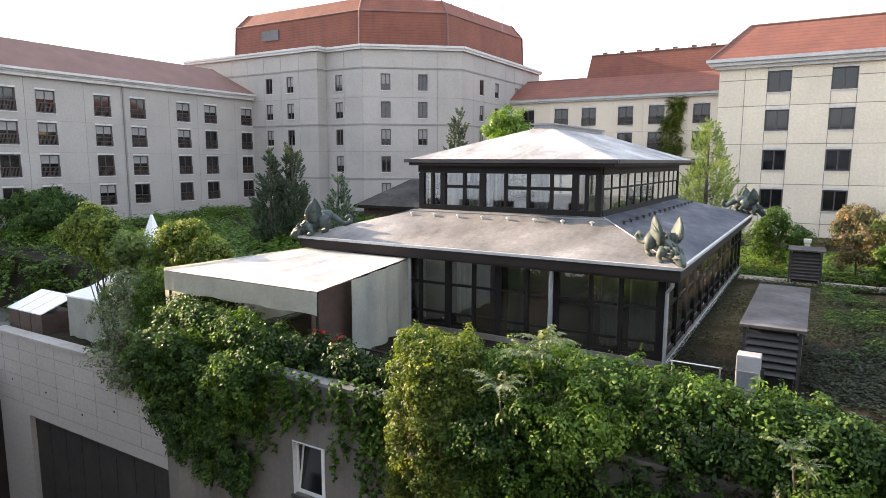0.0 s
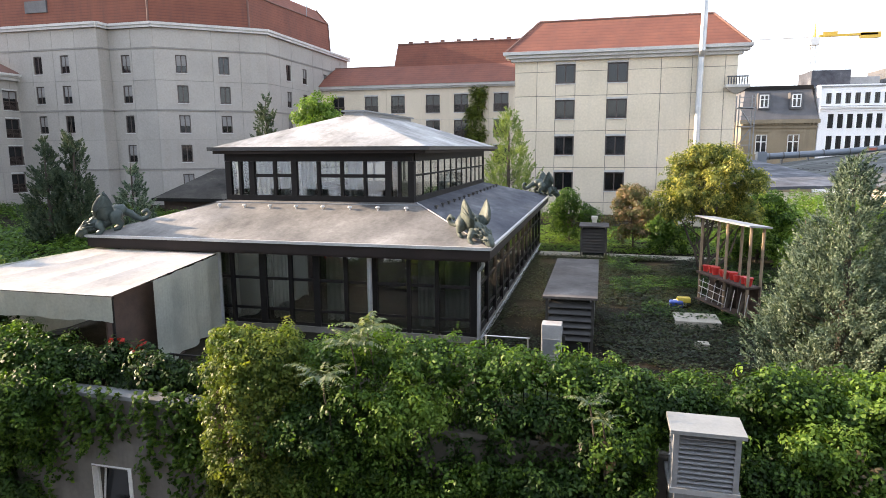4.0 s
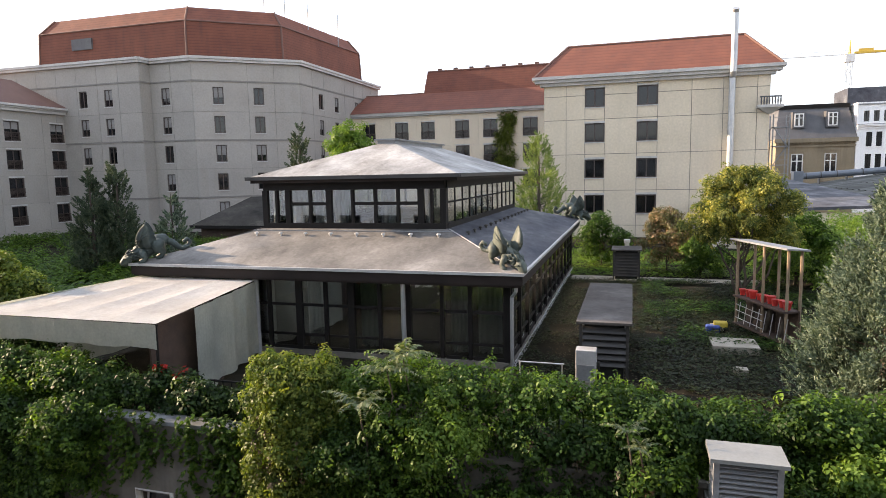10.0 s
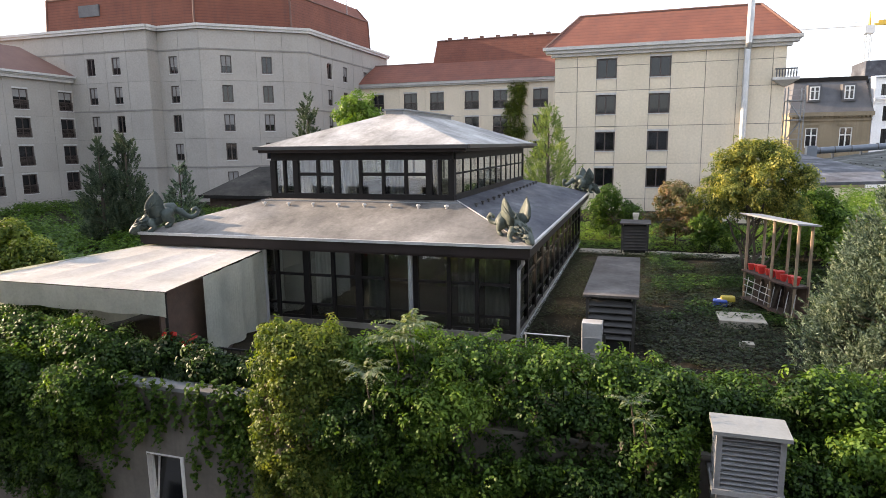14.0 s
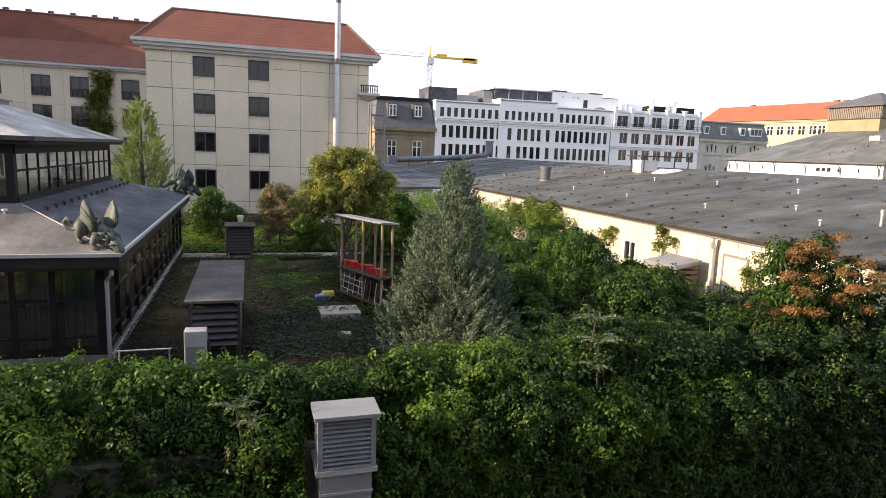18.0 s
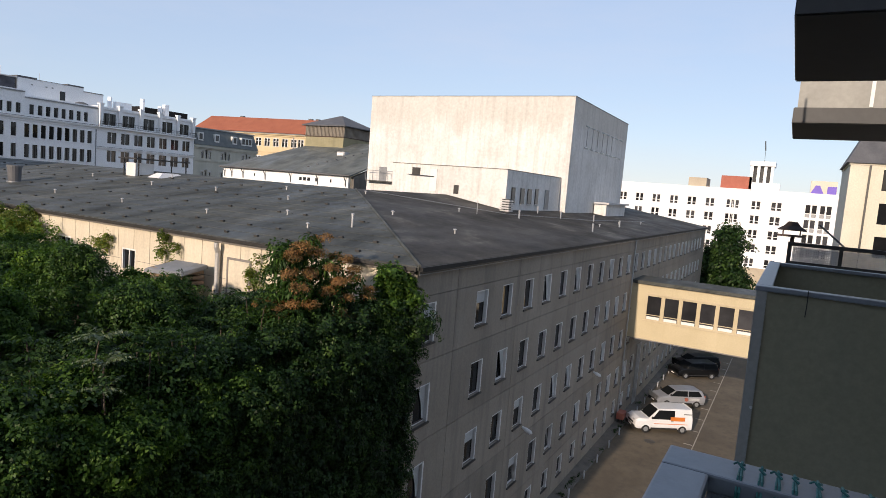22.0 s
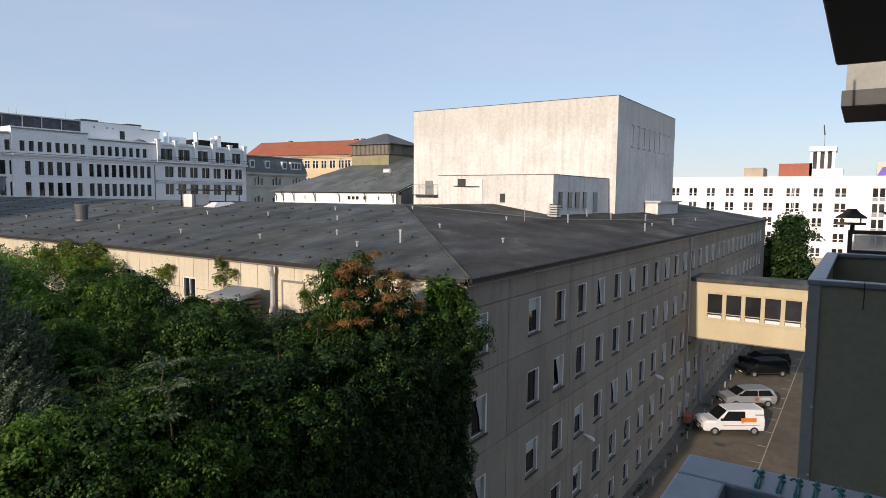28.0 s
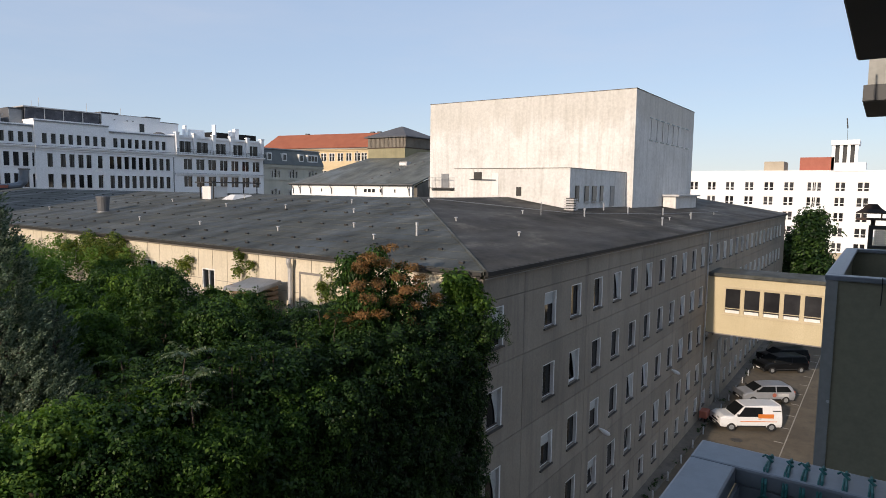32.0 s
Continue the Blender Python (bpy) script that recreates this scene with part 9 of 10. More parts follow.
ops = [(2.2, 3.9, 15.6, 18.6), (6.8, 8.5, 15.6, 18.6), (2.2, 3.9, 11, 14), (6.8, 8.5, 11, 14)]
old, mo = city_house("old_town_house", "sandstone town house with a slate mansard roof", (21.3, 110), (32.1, 110), 20.6, M["brown_stone"], ops)
part("cornice", boxes((-0.3, 11.1, -0.5, 0.1, 20.3, 20.9), (-0.1, 10.9, -0.25, 0.1, 19.6, 19.8), m=mo), M["brown_stone"], old)
for k in range(22):
    part("dentil", boxes((0.1 + k * 0.5, 0.32 + k * 0.5, -0.42, -0.001, 20.05, 20.3), m=mo), M["brown_stone"], old)
for a, b, c, d in ops:
    part("window_frame", boxes((a, a + 0.14, 0.1, 0.2, c, d), (b - 0.14, b, 0.1, 0.2, c, d), (a + 0.14, b - 0.14, 0.1, 0.2, d - 0.14, d), (a + 0.14, b - 0.14, 0.1, 0.2, c, c + 0.14), ((a + b) / 2 - 0.09, (a + b) / 2 + 0.09, 0.08, 0.2, c + 0.14, d - 0.14), (a + 0.14, (a + b) / 2 - 0.09, 0.11, 0.19, c + 1.8, c + 1.95), ((a + b) / 2 + 0.09, b - 0.14, 0.11, 0.19, c + 1.8, c + 1.95), m=mo), M["white_paint"], old)
    part("window_surround", boxes((a - 0.35, b + 0.35, -0.14, 0, d + 0.35, d + 0.6), (a - 0.2, b + 0.2, -0.1, 0, c - 0.25, c - 0.05), m=mo), M["brown_stone"], old)
bm = bmesh.new()
loft(bm, [[mo @ Vector(p) for p in ((-0.2, -0.3, 20.9), (11, -0.3, 20.9), (11, 12, 20.9), (-0.2, 12, 20.9))], [mo @ Vector(p) for p in ((0.6, 2.0, 25.6), (10.2, 2.0, 25.6), (10.2, 11, 25.6), (0.6, 11, 25.6))]])
part("mansard_roof", bm, M["slate"], old)
part("roof_edge", boxes((0.4, 10.4, 1.8, 11.2, 25.6, 26.2), m=mo), M["dark_frame"], old)
for u in (2.3, 6.9):
    dm = part("dormer", boxes((u - 0.1, u + 1.7, 0.15, 2.5, 22.5, 25.0), m=mo), M["slate"], old, "dark slate-clad dormer")
    part("window_frame", boxes((u + 0.15, u + 0.3, 0.06, 0.149, 22.75, 24.75), (u + 1.3, u + 1.45, 0.06, 0.149, 22.75, 24.75), (u + 0.3, u + 1.3, 0.06, 0.149, 24.6, 24.75), (u + 0.3, u + 1.3, 0.06, 0.149, 22.75, 22.9), (u + 0.7, u + 0.9, 0.05, 0.149, 22.9, 24.6), (u + 0.3, u + 0.7, 0.07, 0.149, 24.0, 24.1), (u + 0.9, u + 1.3, 0.07, 0.149, 24.0, 24.1), m=mo), M["white_paint"], dm)
    part("pane", boxes((u + 0.3, u + 1.3, 0.12, 0.148, 22.9, 24.6), m=mo), M["grey_pane"], dm)
lad = thing("stair_tower", "thin grey steel escape stair beside the hotel", "stair", (13.1, 66.5, 11))
for x in (12.45, 13.85):
    for y in (66.0, 67.4):
        part("post", boxes((x - 0.05, x + 0.05, y - 0.05, y + 0.05, 10.6, 21.6)), M["louvre"], lad)
for k in range(6):
    z = 11.6 + k * 1.75
    part("landing", boxes((12.4, 13.9, 65.95, 67.45, z, z + 0.08)), M["louvre"], lad)
    part("rail", boxes((12.45, 13.85, 65.96, 66.0, z + 0.95, z + 1.0), (12.45, 13.85, 65.96, 66.0, z + 0.5, z + 0.54)), M["louvre"], lad)
    if k < 5:
        a, b = (12.6, 13.7) if k % 2 else (13.7, 12.6)
        part("flight", tube(bmesh.new(), [(a, 66.2, z + 0.08), (b, 66.2, z + 1.75)], 0.06, 5), M["louvre"], lad)
bay = thing("hotel_balcony", "small stone balcony high on the hotel corner", "balcony", (10.4, 56, 21), kind="structure")
part("slab", bevelled((8.95, 10.75, 53.3, 55.6, 21.22, 21.45), 0.05), M["cornice"], bay)
part("bracket", loft(bmesh.new(), [[(9.75, 53.85, 20.8), (10.0, 53.85, 20.8), (10.0, 55.0, 20.8), (9.75, 55.0, 20.8)], [(9.3, 53.6, 21.05), (10.4, 53.6, 21.05), (10.4, 55.3, 21.05), (9.3, 55.3, 21.05)], [(9.1, 53.4, 21.22), (10.6, 53.4, 21.22), (10.6, 55.5, 21.22), (9.1, 55.5, 21.22)]]), M["cornice"], bay)
for i in range(8):
    part("baluster", tube(bmesh.new(), [(9.2 + i * 0.19, 53.45, 21.45), (9.2 + i * 0.19, 53.45, 21.7), (9.2 + i * 0.19, 53.45, 22.0)], [0.035, 0.06, 0.035], 6), M["slate"], bay)
part("rail", boxes((9.1, 10.6, 53.38, 53.52, 22.0, 22.1)), M["slate"], bay)

ops = [(u + 0.95 * k, u + 0.62 + 0.95 * k, z, z + h) for u in (1.9, 7.0, 12.9) for k, h in ((0, 1.35), (1, 1.75), (2, 1.35)) for z in (18.75, 14.5)]
gm, mg = city_house("mansard_house", "grey stone house with a slate mansard storey", (88.95, 110), (106.2, 110), 21.3, M["grey_stone"], ops)
for a, b, c, d in ops:
    part("window_arch", tube(bmesh.new(), [mg @ Vector(((a + b) / 2 + 0.42 * math.cos(pi_k), -0.02, d + 0.3 * math.sin(pi_k))) for pi_k in [math.pi * j / 6 for j in range(7)]], 0.09, 5), M["flashing"], gm)
    part("window_bar", boxes(((a + b) / 2 - 0.05, (a + b) / 2 + 0.05, 0.16, 0.219, c, d), m=mg), M["white_paint"], gm)
part("cornice", boxes((-0.05, 17.4, -0.4, -0.001, 21.0, 21.3), (-0.02, 17.3, -0.2, -0.0015, 20.75, 21.0), (-0.02, 17.3, -0.15, -0.0015, 18.2, 18.4), m=mg), M["grey_stone"], gm)
bm = bmesh.new()
loft(bm, [[mg @ Vector(p) for p in ((-0.1, -0.3, 21.56), (17.5, -0.3, 21.56), (17.5, 12, 21.56), (-0.1, 12, 21.56))], [mg @ Vector(p) for p in ((0.1, 1.0, 24.9), (17.0, 1.0, 24.9), (17.0, 11, 24.9), (0.1, 11, 24.9))]])
part("mansard_roof", bm, M["green_slate"], gm)
part("roof_edge", boxes((0.0, 17.2, 0.8, 11.2, 24.9, 25.15), m=mg), M["louvre"], gm)
for u, w, n_ in ((1.1, 1.0, 1), (5.3, 1.0, 1), (10.2, 1.0, 1), (12.7, 2.9, 3)):
    dm = part("dormer", boxes((u - 0.12, u + w + 0.12, -0.05, 1.4, 22.4, 24.1), m=mg), M["white_paint"], gm)
    for k in range(n_):
        a = u + w * k / n_
        part("pane", boxes((a + 0.1, a + w / n_ - 0.1, -0.08, -0.051, 22.65, 23.85), m=mg), M["grey_pane"], dm)
YL = math.hypot(8.4, 51)
STARTS = [1.2 + 3.13 * k for k in range(12)] + [38.0, 41.4, 44.6, 47.8]
ops = [(s + e, s + e + 0.78, z0, z1) for s in STARTS for e in (0, 1.05) for z0, z1 in ((24.85, 27.1), (19.4, 21.75))]
yh, my = city_house("yellow_house", "pale yellow house under a red-brown tiled roof", (136, 168), (144.4, 117), 28.5, M["yellow_house"], ops)
bm = bmesh.new()
loft(bm, [[my @ Vector(p) for p in ((-0.5, -0.8, 28.8), (YL + 0.5, -0.8, 28.8), (YL + 0.5, 14, 28.8), (-0.5, 14, 28.8))], [my @ Vector(p) for p in ((1.5, 5.5, 33.6), (YL - 1.5, 5.5, 33.6), (YL - 1.5, 8, 33.6), (1.5, 8, 33.6))]])
part("roof", bm, M["orange_tile"], yh)
part("cornice", boxes((-0.4, YL + 0.4, -0.7, -0.01, 28.2, 28.5), (-0.2, YL + 0.2, -0.25, -0.011, 27.75, 28.2), (-0.2, YL + 0.2, -0.25, -0.011, 23.0, 23.35), m=my), M["yellow_house"], yh)
part("gutter", boxes((-0.45, YL + 0.45, -0.9, -0.71, 28.45, 28.65), m=my), M["louvre"], yh)
part("downpipe", boxes((36.3, 36.55, -0.24, -0.02, 10, 28.2), m=my), M["louvre"], yh)
for a, b, c, d in ops:
    part("window_frame", boxes((a - 0.12, a, -0.05, 0.2, c - 0.1, d + 0.12), (b, b + 0.12, -0.05, 0.2, c - 0.1, d + 0.12), (a, b, -0.05, 0.2, d, d + 0.12), (a, b, -0.08, 0.2, c - 0.1, c), (a, b, 0.1, 0.2, c + (d - c) * 0.62, c + (d - c) * 0.62 + 0.12), m=my), M["white_paint"], yh)
for u in (12.5, 37.5, 40.0):
    part("roof_vent", boxes((u, u + 1.2, 5.6, 6.6, 33.5, 34.0), m=my), M["slate"], yh)

shed = thing("theatre_hall", "large dark felt roof with a glazed roof lantern", "building", (80, 64, 0), kind="structure")
part("strip_wall", boxes((66, 66.4, 51.6, 75, 12, 17.15)), M["white_facade"], shed)
for y, w in ((60.1, 0.5), (59.35, 0.5), (58.6, 0.5), (57.2, 0.45), (68.6, 0.16), (54.6, 0.2)):
    part("window", boxes((65.97, 65.999, y - w, y, 16.15, 16.6)), M["dark_pane"], shed)
for y in (74.6, 73.1, 70.8, 66.4, 61.6, 56.75, 52.0):
    part("bracket", tube(bmesh.new(), [(65.55, y, 17.1), (65.62, y, 16.85), (65.85, y, 16.6), (65.93, y, 15.8)], 0.07, 6), M["slate"], shed)
bm = bmesh.new()
slab(bm, [(65.6, 51, 17.3), (82, 51, 22.6), (82, 70, 22.6), (65.6, 75.3, 17.3)], 0.2)
part("roof", bm, M["hall_roof"], shed)
part("gutter", boxes((65.4, 65.6, 51, 75.3, 17.16, 17.32)), M["slate"], shed)
for k in range(9):
    x, y = 68 + k * 1.35, 60.3 - k * 0.5
    part("roof_hook", boxes((x, x + 0.22, y, y + 0.3, 17.3 + (x - 65.6) * 0.323, 17.44 + (x - 65.6) * 0.323)), M["slate"], shed)
rl_ = part("rooflight", boxes((74.4, 75.5, 59.2, 60.6, 20.1, 20.75)), M["flashing"], shed)
part("glazing", boxes((74.3, 74.39, 59.3, 60.5, 20.2, 20.6)), M["white_paint"], rl_)
gab = bmesh.new()
loft(gab, [[(66.41, 51.0, 12), (82, 51.0, 12), (82, 51.0, 22.1), (66.41, 51.0, 17.1)], [(66.41, 51.5, 12), (82, 51.5, 12), (82, 51.5, 22.1), (66.41, 51.5, 17.1)]])
part("end_wall", gab, M["dirty_concrete"], shed)
ln = thing("roof_lantern", "timber-louvred roof lantern with a shallow hipped cap", "lantern", (84, 68, 22), kind="structure")
part("wall", boxes((79, 87, 63.2, 71, 19.5, 23.2)), M["moss_render"], ln)
part("louvre_core", boxes((79, 87, 63.2, 71, 23.201, 24.9)), M["dark_wood"], ln)
part("louvre_core", boxes((78.9, 87.1, 63.1, 71.1, 23.2, 23.32)), M["dark_wood"], ln)
for i in range(28):
    part("slat", boxes((78.9, 78.998, 63.2 + i * 0.281, 63.41 + i * 0.281, 23.33, 24.88)), M["grey_wood"], ln)
    part("slat", boxes((79.0 + i * 0.286, 79.21 + i * 0.286, 63.1, 63.198, 23.33, 24.88)), M["grey_wood"], ln)
bm = bmesh.new()
loft(bm, [[(78.5, 62.6, 24.9), (87.5, 62.6, 24.9), (87.5, 71.5, 24.9), (78.5, 71.5, 24.9)], [(78.5, 62.6, 25.05), (87.5, 62.6, 25.05), (87.5, 71.5, 25.05), (78.5, 71.5, 25.05)], [(82.8, 66.8, 27.0), (83.2, 66.8, 27.0), (83.2, 67.2, 27.0), (82.8, 67.2, 27.0)]])
part("roof", bm, M["slate"], ln)

# white block across the end of the street
def ay(az, x=155.0):
    return x / math.tan(radians(az))
ops = []
PAIRS = [(36.3, 38.1, 2), (32.4, 34.2, 2), (28.5, 30.3, 2), (24.5, 26.3, 2), (20.5, 22.4, 2), (16.6, 18.5, 2), (11.5, 14.1, 3), (7.2, 9.0, 2), (3.05, 5.1, 2), (-3.6, -1.4, 2), (-6.3, -4.1, 2), (-11, -9, 2)]
for a, b, n in PAIRS:
    for r in range(5):
        big = a < 0 and a > -8
        ops.append((40 - b, 40 - a, 17.3 - 3.17 * r - (0.9 if big else 0), 19.2 - 3.17 * r))
wh, mw = city_house("white_apartments", "white rendered apartment block with paired windows", (155, 40), (155, -20), 21.4, M["white_facade"], ops, pane="grey_pane")
for i, (a, b, c, d) in enumerate(ops):
    n = PAIRS[i // 5][2]
    f = bmesh.new()
    for k in range(n + 1):
        x = a + (b - a) * k / n
        w = 0.08 if k in (0, n) else 0.16
        box(f, max(x - w, a), min(x + w, b), 0.08, 0.2, c, d, m=mw)
    h = d - c
    for k in range(n):
        x0, x1 = a + (b - a) * k / n + (0.08 if k == 0 else 0.16), a + (b - a) * (k + 1) / n - (0.08 if k == n - 1 else 0.16)
        for z0, z1 in ((c, c + 0.08), (c + h * 0.3, c + h * 0.3 + 0.12), (d - 0.1, d)):
            box(f, x0, x1, 0.09, 0.19, z0, z1, m=mw)
    part("window_frame", f, M["white_paint"], wh)
    if h > 2.2:
        part("spandrel", boxes((a + 0.1, b - 0.1, 0.2, 0.21, c + 0.05, c + 0.85), m=mw), M["louvre"], wh)
part("stone_base", boxes((-0.2, 60, -0.3, -0.01, 0, 4.4), m=mw), M["sandstone"], wh)
rt = thing("rooftop_house", "red rendered rooftop housing on the white block", "building", (160, 12, 21), kind="structure")
part("wall", boxes((157, 166, ay(86.5, 157), ay(84.2, 157), 21.5, 24.5)), M["brick_red"], rt)
rt2 = thing("rooftop_house", "cream rooftop housing on the white block", "building", (160, 20, 21), kind="structure")
part("wall", boxes((157, 164, ay(83.1, 157), ay(81.7, 157), 21.5, 23.7)), M["sandstone"], rt2)
lt = thing("rooftop_belvedere", "white open belvedere with pillars on the roof", "tower", (160, 7, 21), kind="structure")
y0, y1 = ay(88.0, 157), ay(86.3, 157)
part("base", boxes((157, 163, y0 - 1.5, y1, 21.5, 23.3)), M["white_facade"], lt)
for k in range(4):
    y = y0 + (y1 - y0 - 0.6) * k / 3
    part("pillar", boxes((157, 157.6, y, y + 0.6, 23.3, 27.0)), M["white_facade"], lt)
part("core", boxes((158.2, 162, y0 + 0.4, y1 - 0.4, 23.3, 27)), M["grey_pane"], lt)
part("top", boxes((156.7, 163, y0 - 0.2, y1 + 0.2, 27, 28)), M["white_facade"], lt)
ant = tube(bmesh.new(), [(160, 7.7, 28), (160, 7.75, 30.6), (160, 7.76, 30.7), (160, 8.0, 32.8)], [0.035, 0.035, 0.13, 0.11], 6)
solid("antenna_mast", ant, M["dark_louvre"], "thin antenna mast on the belvedere", "antenna")
sg = thing("roof_sign", "violet roof sign with two plain block shapes", "sign", (156, -4.5, 21))
part("stroke", loft(bmesh.new(), [[(156, -1.9, 21.5), (156, -4.5, 21.5), (156, -3.6, 23.4), (156, -2.8, 23.4)], [(156.2, -1.9, 21.5), (156.2, -4.5, 21.5), (156.2, -3.6, 23.4), (156.2, -2.8, 23.4)]]), M["violet"], sg)
part("stroke", bevelled((156, 156.2, -6.7, -5.0, 21.4, 23.3), 0.04), M["violet"], sg)
part("frame", boxes((157, 161, -6.8, -1.9, 21.4, 24.4)), M["cream_house"], sg)
tree("street_tree", "large dark green street tree beyond the office block", 97, 8.3, 0, 14.6, random_clumps(40, 4.2, 4.0, 3.0, 13.6, 1.5, 111), 16000, 0.42, M["leaf_dark"], 0.3, 111, reach=0.35)
ops = [(3 + 4 * i, 4.6 + 4 * i, z, z + 2.2) for i in range(4) for z in (6, 9.5, 13, 16.5, 20)]
pb, mp_ = city_house("corner_house", "cream rendered corner house with a dark mansard roof", (80, -4.3), (80, -24.3), 22.6, M["cream_house"], ops)
bm = bmesh.new()
loft(bm, [[mp_ @ Vector(p) for p in ((-0.4, -0.4, 22.8), (20, -0.4, 22.8), (20, 13, 22.8), (-0.4, 13, 22.8))], [mp_ @ Vector(p) for p in ((1.2, 2.5, 26.5), (19, 2.5, 26.5), (19, 11, 26.5), (1.2, 11, 26.5))]])
part("mansard_roof", bm, M["slate"], pb)
part("downpipe", boxes((1.7, 1.9, -0.2, -0.02, 0, 22.6), m=mp_), M["dark_louvre"], pb)

# tower crane
cr = thing("tower_crane", "tall yellow tower crane beyond the roofs", "crane", (80, 290, 0))
CX, CY = 80.5, 288.0
bm = bmesh.new()
for sx in (-0.9, 0.9):
    for sy in (-0.9, 0.9):
        box(bm, CX + sx - 0.12, CX + sx + 0.12, CY + sy - 0.12, CY + sy + 0.12, 0, 57)
for k in range(18):
    z = 21 + k * 2
    for sy in (-0.9, 0.9):
        tube(bm, [(CX - 0.9, CY + sy, z), (CX + 0.9, CY + sy, z + 2)], 0.09, 4)
part("mast", bm, M["white_paint"], cr)
part("cab", boxes((CX - 1.6, CX + 1.6, CY - 1.5, CY + 1.5, 56.5, 59.5)), M["white_paint"], cr)
bm = bmesh.new()
for dz, dy in ((0, -0.7), (0, 0.7), (1.5, 0)):
    tube(bm, [(CX - 42, CY + dy, 59.5 + dz), (CX + 1.5, CY + dy, 59.5 + dz)], 0.13, 4)
for k in range(20):
    x = CX - 41 + k * 2.1
    tube(bm, [(x, CY - 0.7, 59.5), (x + 1.0, CY, 61.0), (x + 2.1, CY - 0.7, 59.5)], 0.07, 4)
part("jib", bm, M["white_paint"], cr)
bm = boxes((CX + 1.5, CX + 22, CY - 0.8, CY + 0.8, 59.5, 60.3), (CX + 16, CX + 23, CY - 0.8, CY + 0.8, 58.4, 60.6), (CX + 3, CX + 8, CY - 0.5, CY + 0.5, 60.3, 61.4))
part("counter_jib", bm, M["crane_yellow"], cr)
part("peak", tube(bmesh.new(), [(CX, CY, 59.5), (CX, CY, 65)], [0.6, 0.15], 5), M["crane_yellow"], cr)
# antennas and a satellite dish on the hotel roofs
for x, y, z in ((-41, 66, 35), (-39.5, 68, 35), (-37.6, 70, 35), (-36.6, 76, 34)):
    solid("antenna_mast", tube(bmesh.new(), [(x, y, z - 0.8), (x, y, z + 3.2)], 0.05, 5), M["louvre"], "thin antenna rod on the hotel roof", "antenna", "hotel antennas")
dish = thing("satellite_dish", "pale satellite dish on the brown hotel roof", "dish", (-63, 19.5, 27))
part("mount", boxes((-63.4, -62.6, 19.0, 20.6, 26.9, 28.2)), M["white_paint"], dish)
part("dish", tube(bmesh.new(), [(-63, 19.9, 28.2), (-62.8, 19.7, 28.7), (-62.6, 19.5, 29.0)], [0.15, 0.9, 0.95], 14), M["white_paint"], dish)

# ---- balconies of the camera's own block ----
def balcony_box(name, label, x0, x1, y0, y1, ztop, zbot, floor=None):
    ob = thing(name, label, "balcony", ((x0 + x1) / 2, (y0 + y1) / 2, zbot), kind="structure")
    t = 0.05
    part("end_panel", boxes((x0, x0 + t, y0, y1, zbot, ztop - 0.04)), M["grey_panel"], ob, "large dark grey panel")
    part("end_panel", boxes((x1 - t, x1, y0, y1, zbot, ztop - 0.04)), M["grey_panel"], ob)
    part("front_panel", boxes((x0 + t, x1 - t, y1 - t, y1, zbot, ztop - 0.04)), M["grey_panel"], ob)
    part("floor", boxes((x0 + t, x1 - t, y0, y1 - t, ztop - 1.06, ztop - 0.98)), M["concrete"], ob)
    part("corner_strip", boxes((x0 - 0.02, x0 + 0.1, y1 - 0.02, y1 + 0.02, zbot, ztop - 0.04), (x0 - 0.02, x0, y1 - 0.06, y1 - 0.02, zbot, ztop - 0.04)), M["panel_trim"], ob, "grey metal corner strip")
    for r in ((x0 - 0.03, x0 + 0.09, y0, y1 + 0.03), (x1 - 0.09, x1 + 0.03, y0, y1 + 0.03), (x0 + 0.09, x1 - 0.09, y1 - 0.09, y1 + 0.03)):
        part("coping", bevelled((*r, ztop - 0.04, ztop), 0.008), M["blue_panel"], ob, "blue-grey folded metal coping")
    for i in range(5):
        z = zbot + 0.4 + i * 0.55
        part("rivet", tube(bmesh.new(), [(x0 - 0.026, y1 - 0.05, z), (x0 - 0.019, y1 - 0.05, z)], 0.012, 8), M["steel"], ob)
    return ob


balcony_box("balcony", "neighbouring balcony clad in dark grey panels with blue-grey edges", 5.72, 8.7, -1.9, 0.33, 16.2, 12.6)
solid("hanging_cable", tube(bmesh.new(), [(5.66, -0.01, 16.206), (5.682, -0.01, 16.2), (5.684, -0.012, 16.1), (5.684, -0.009, 16.0)], 0.004, 6), M["rubber"], "short black cable hanging over the balcony edge", "cable")
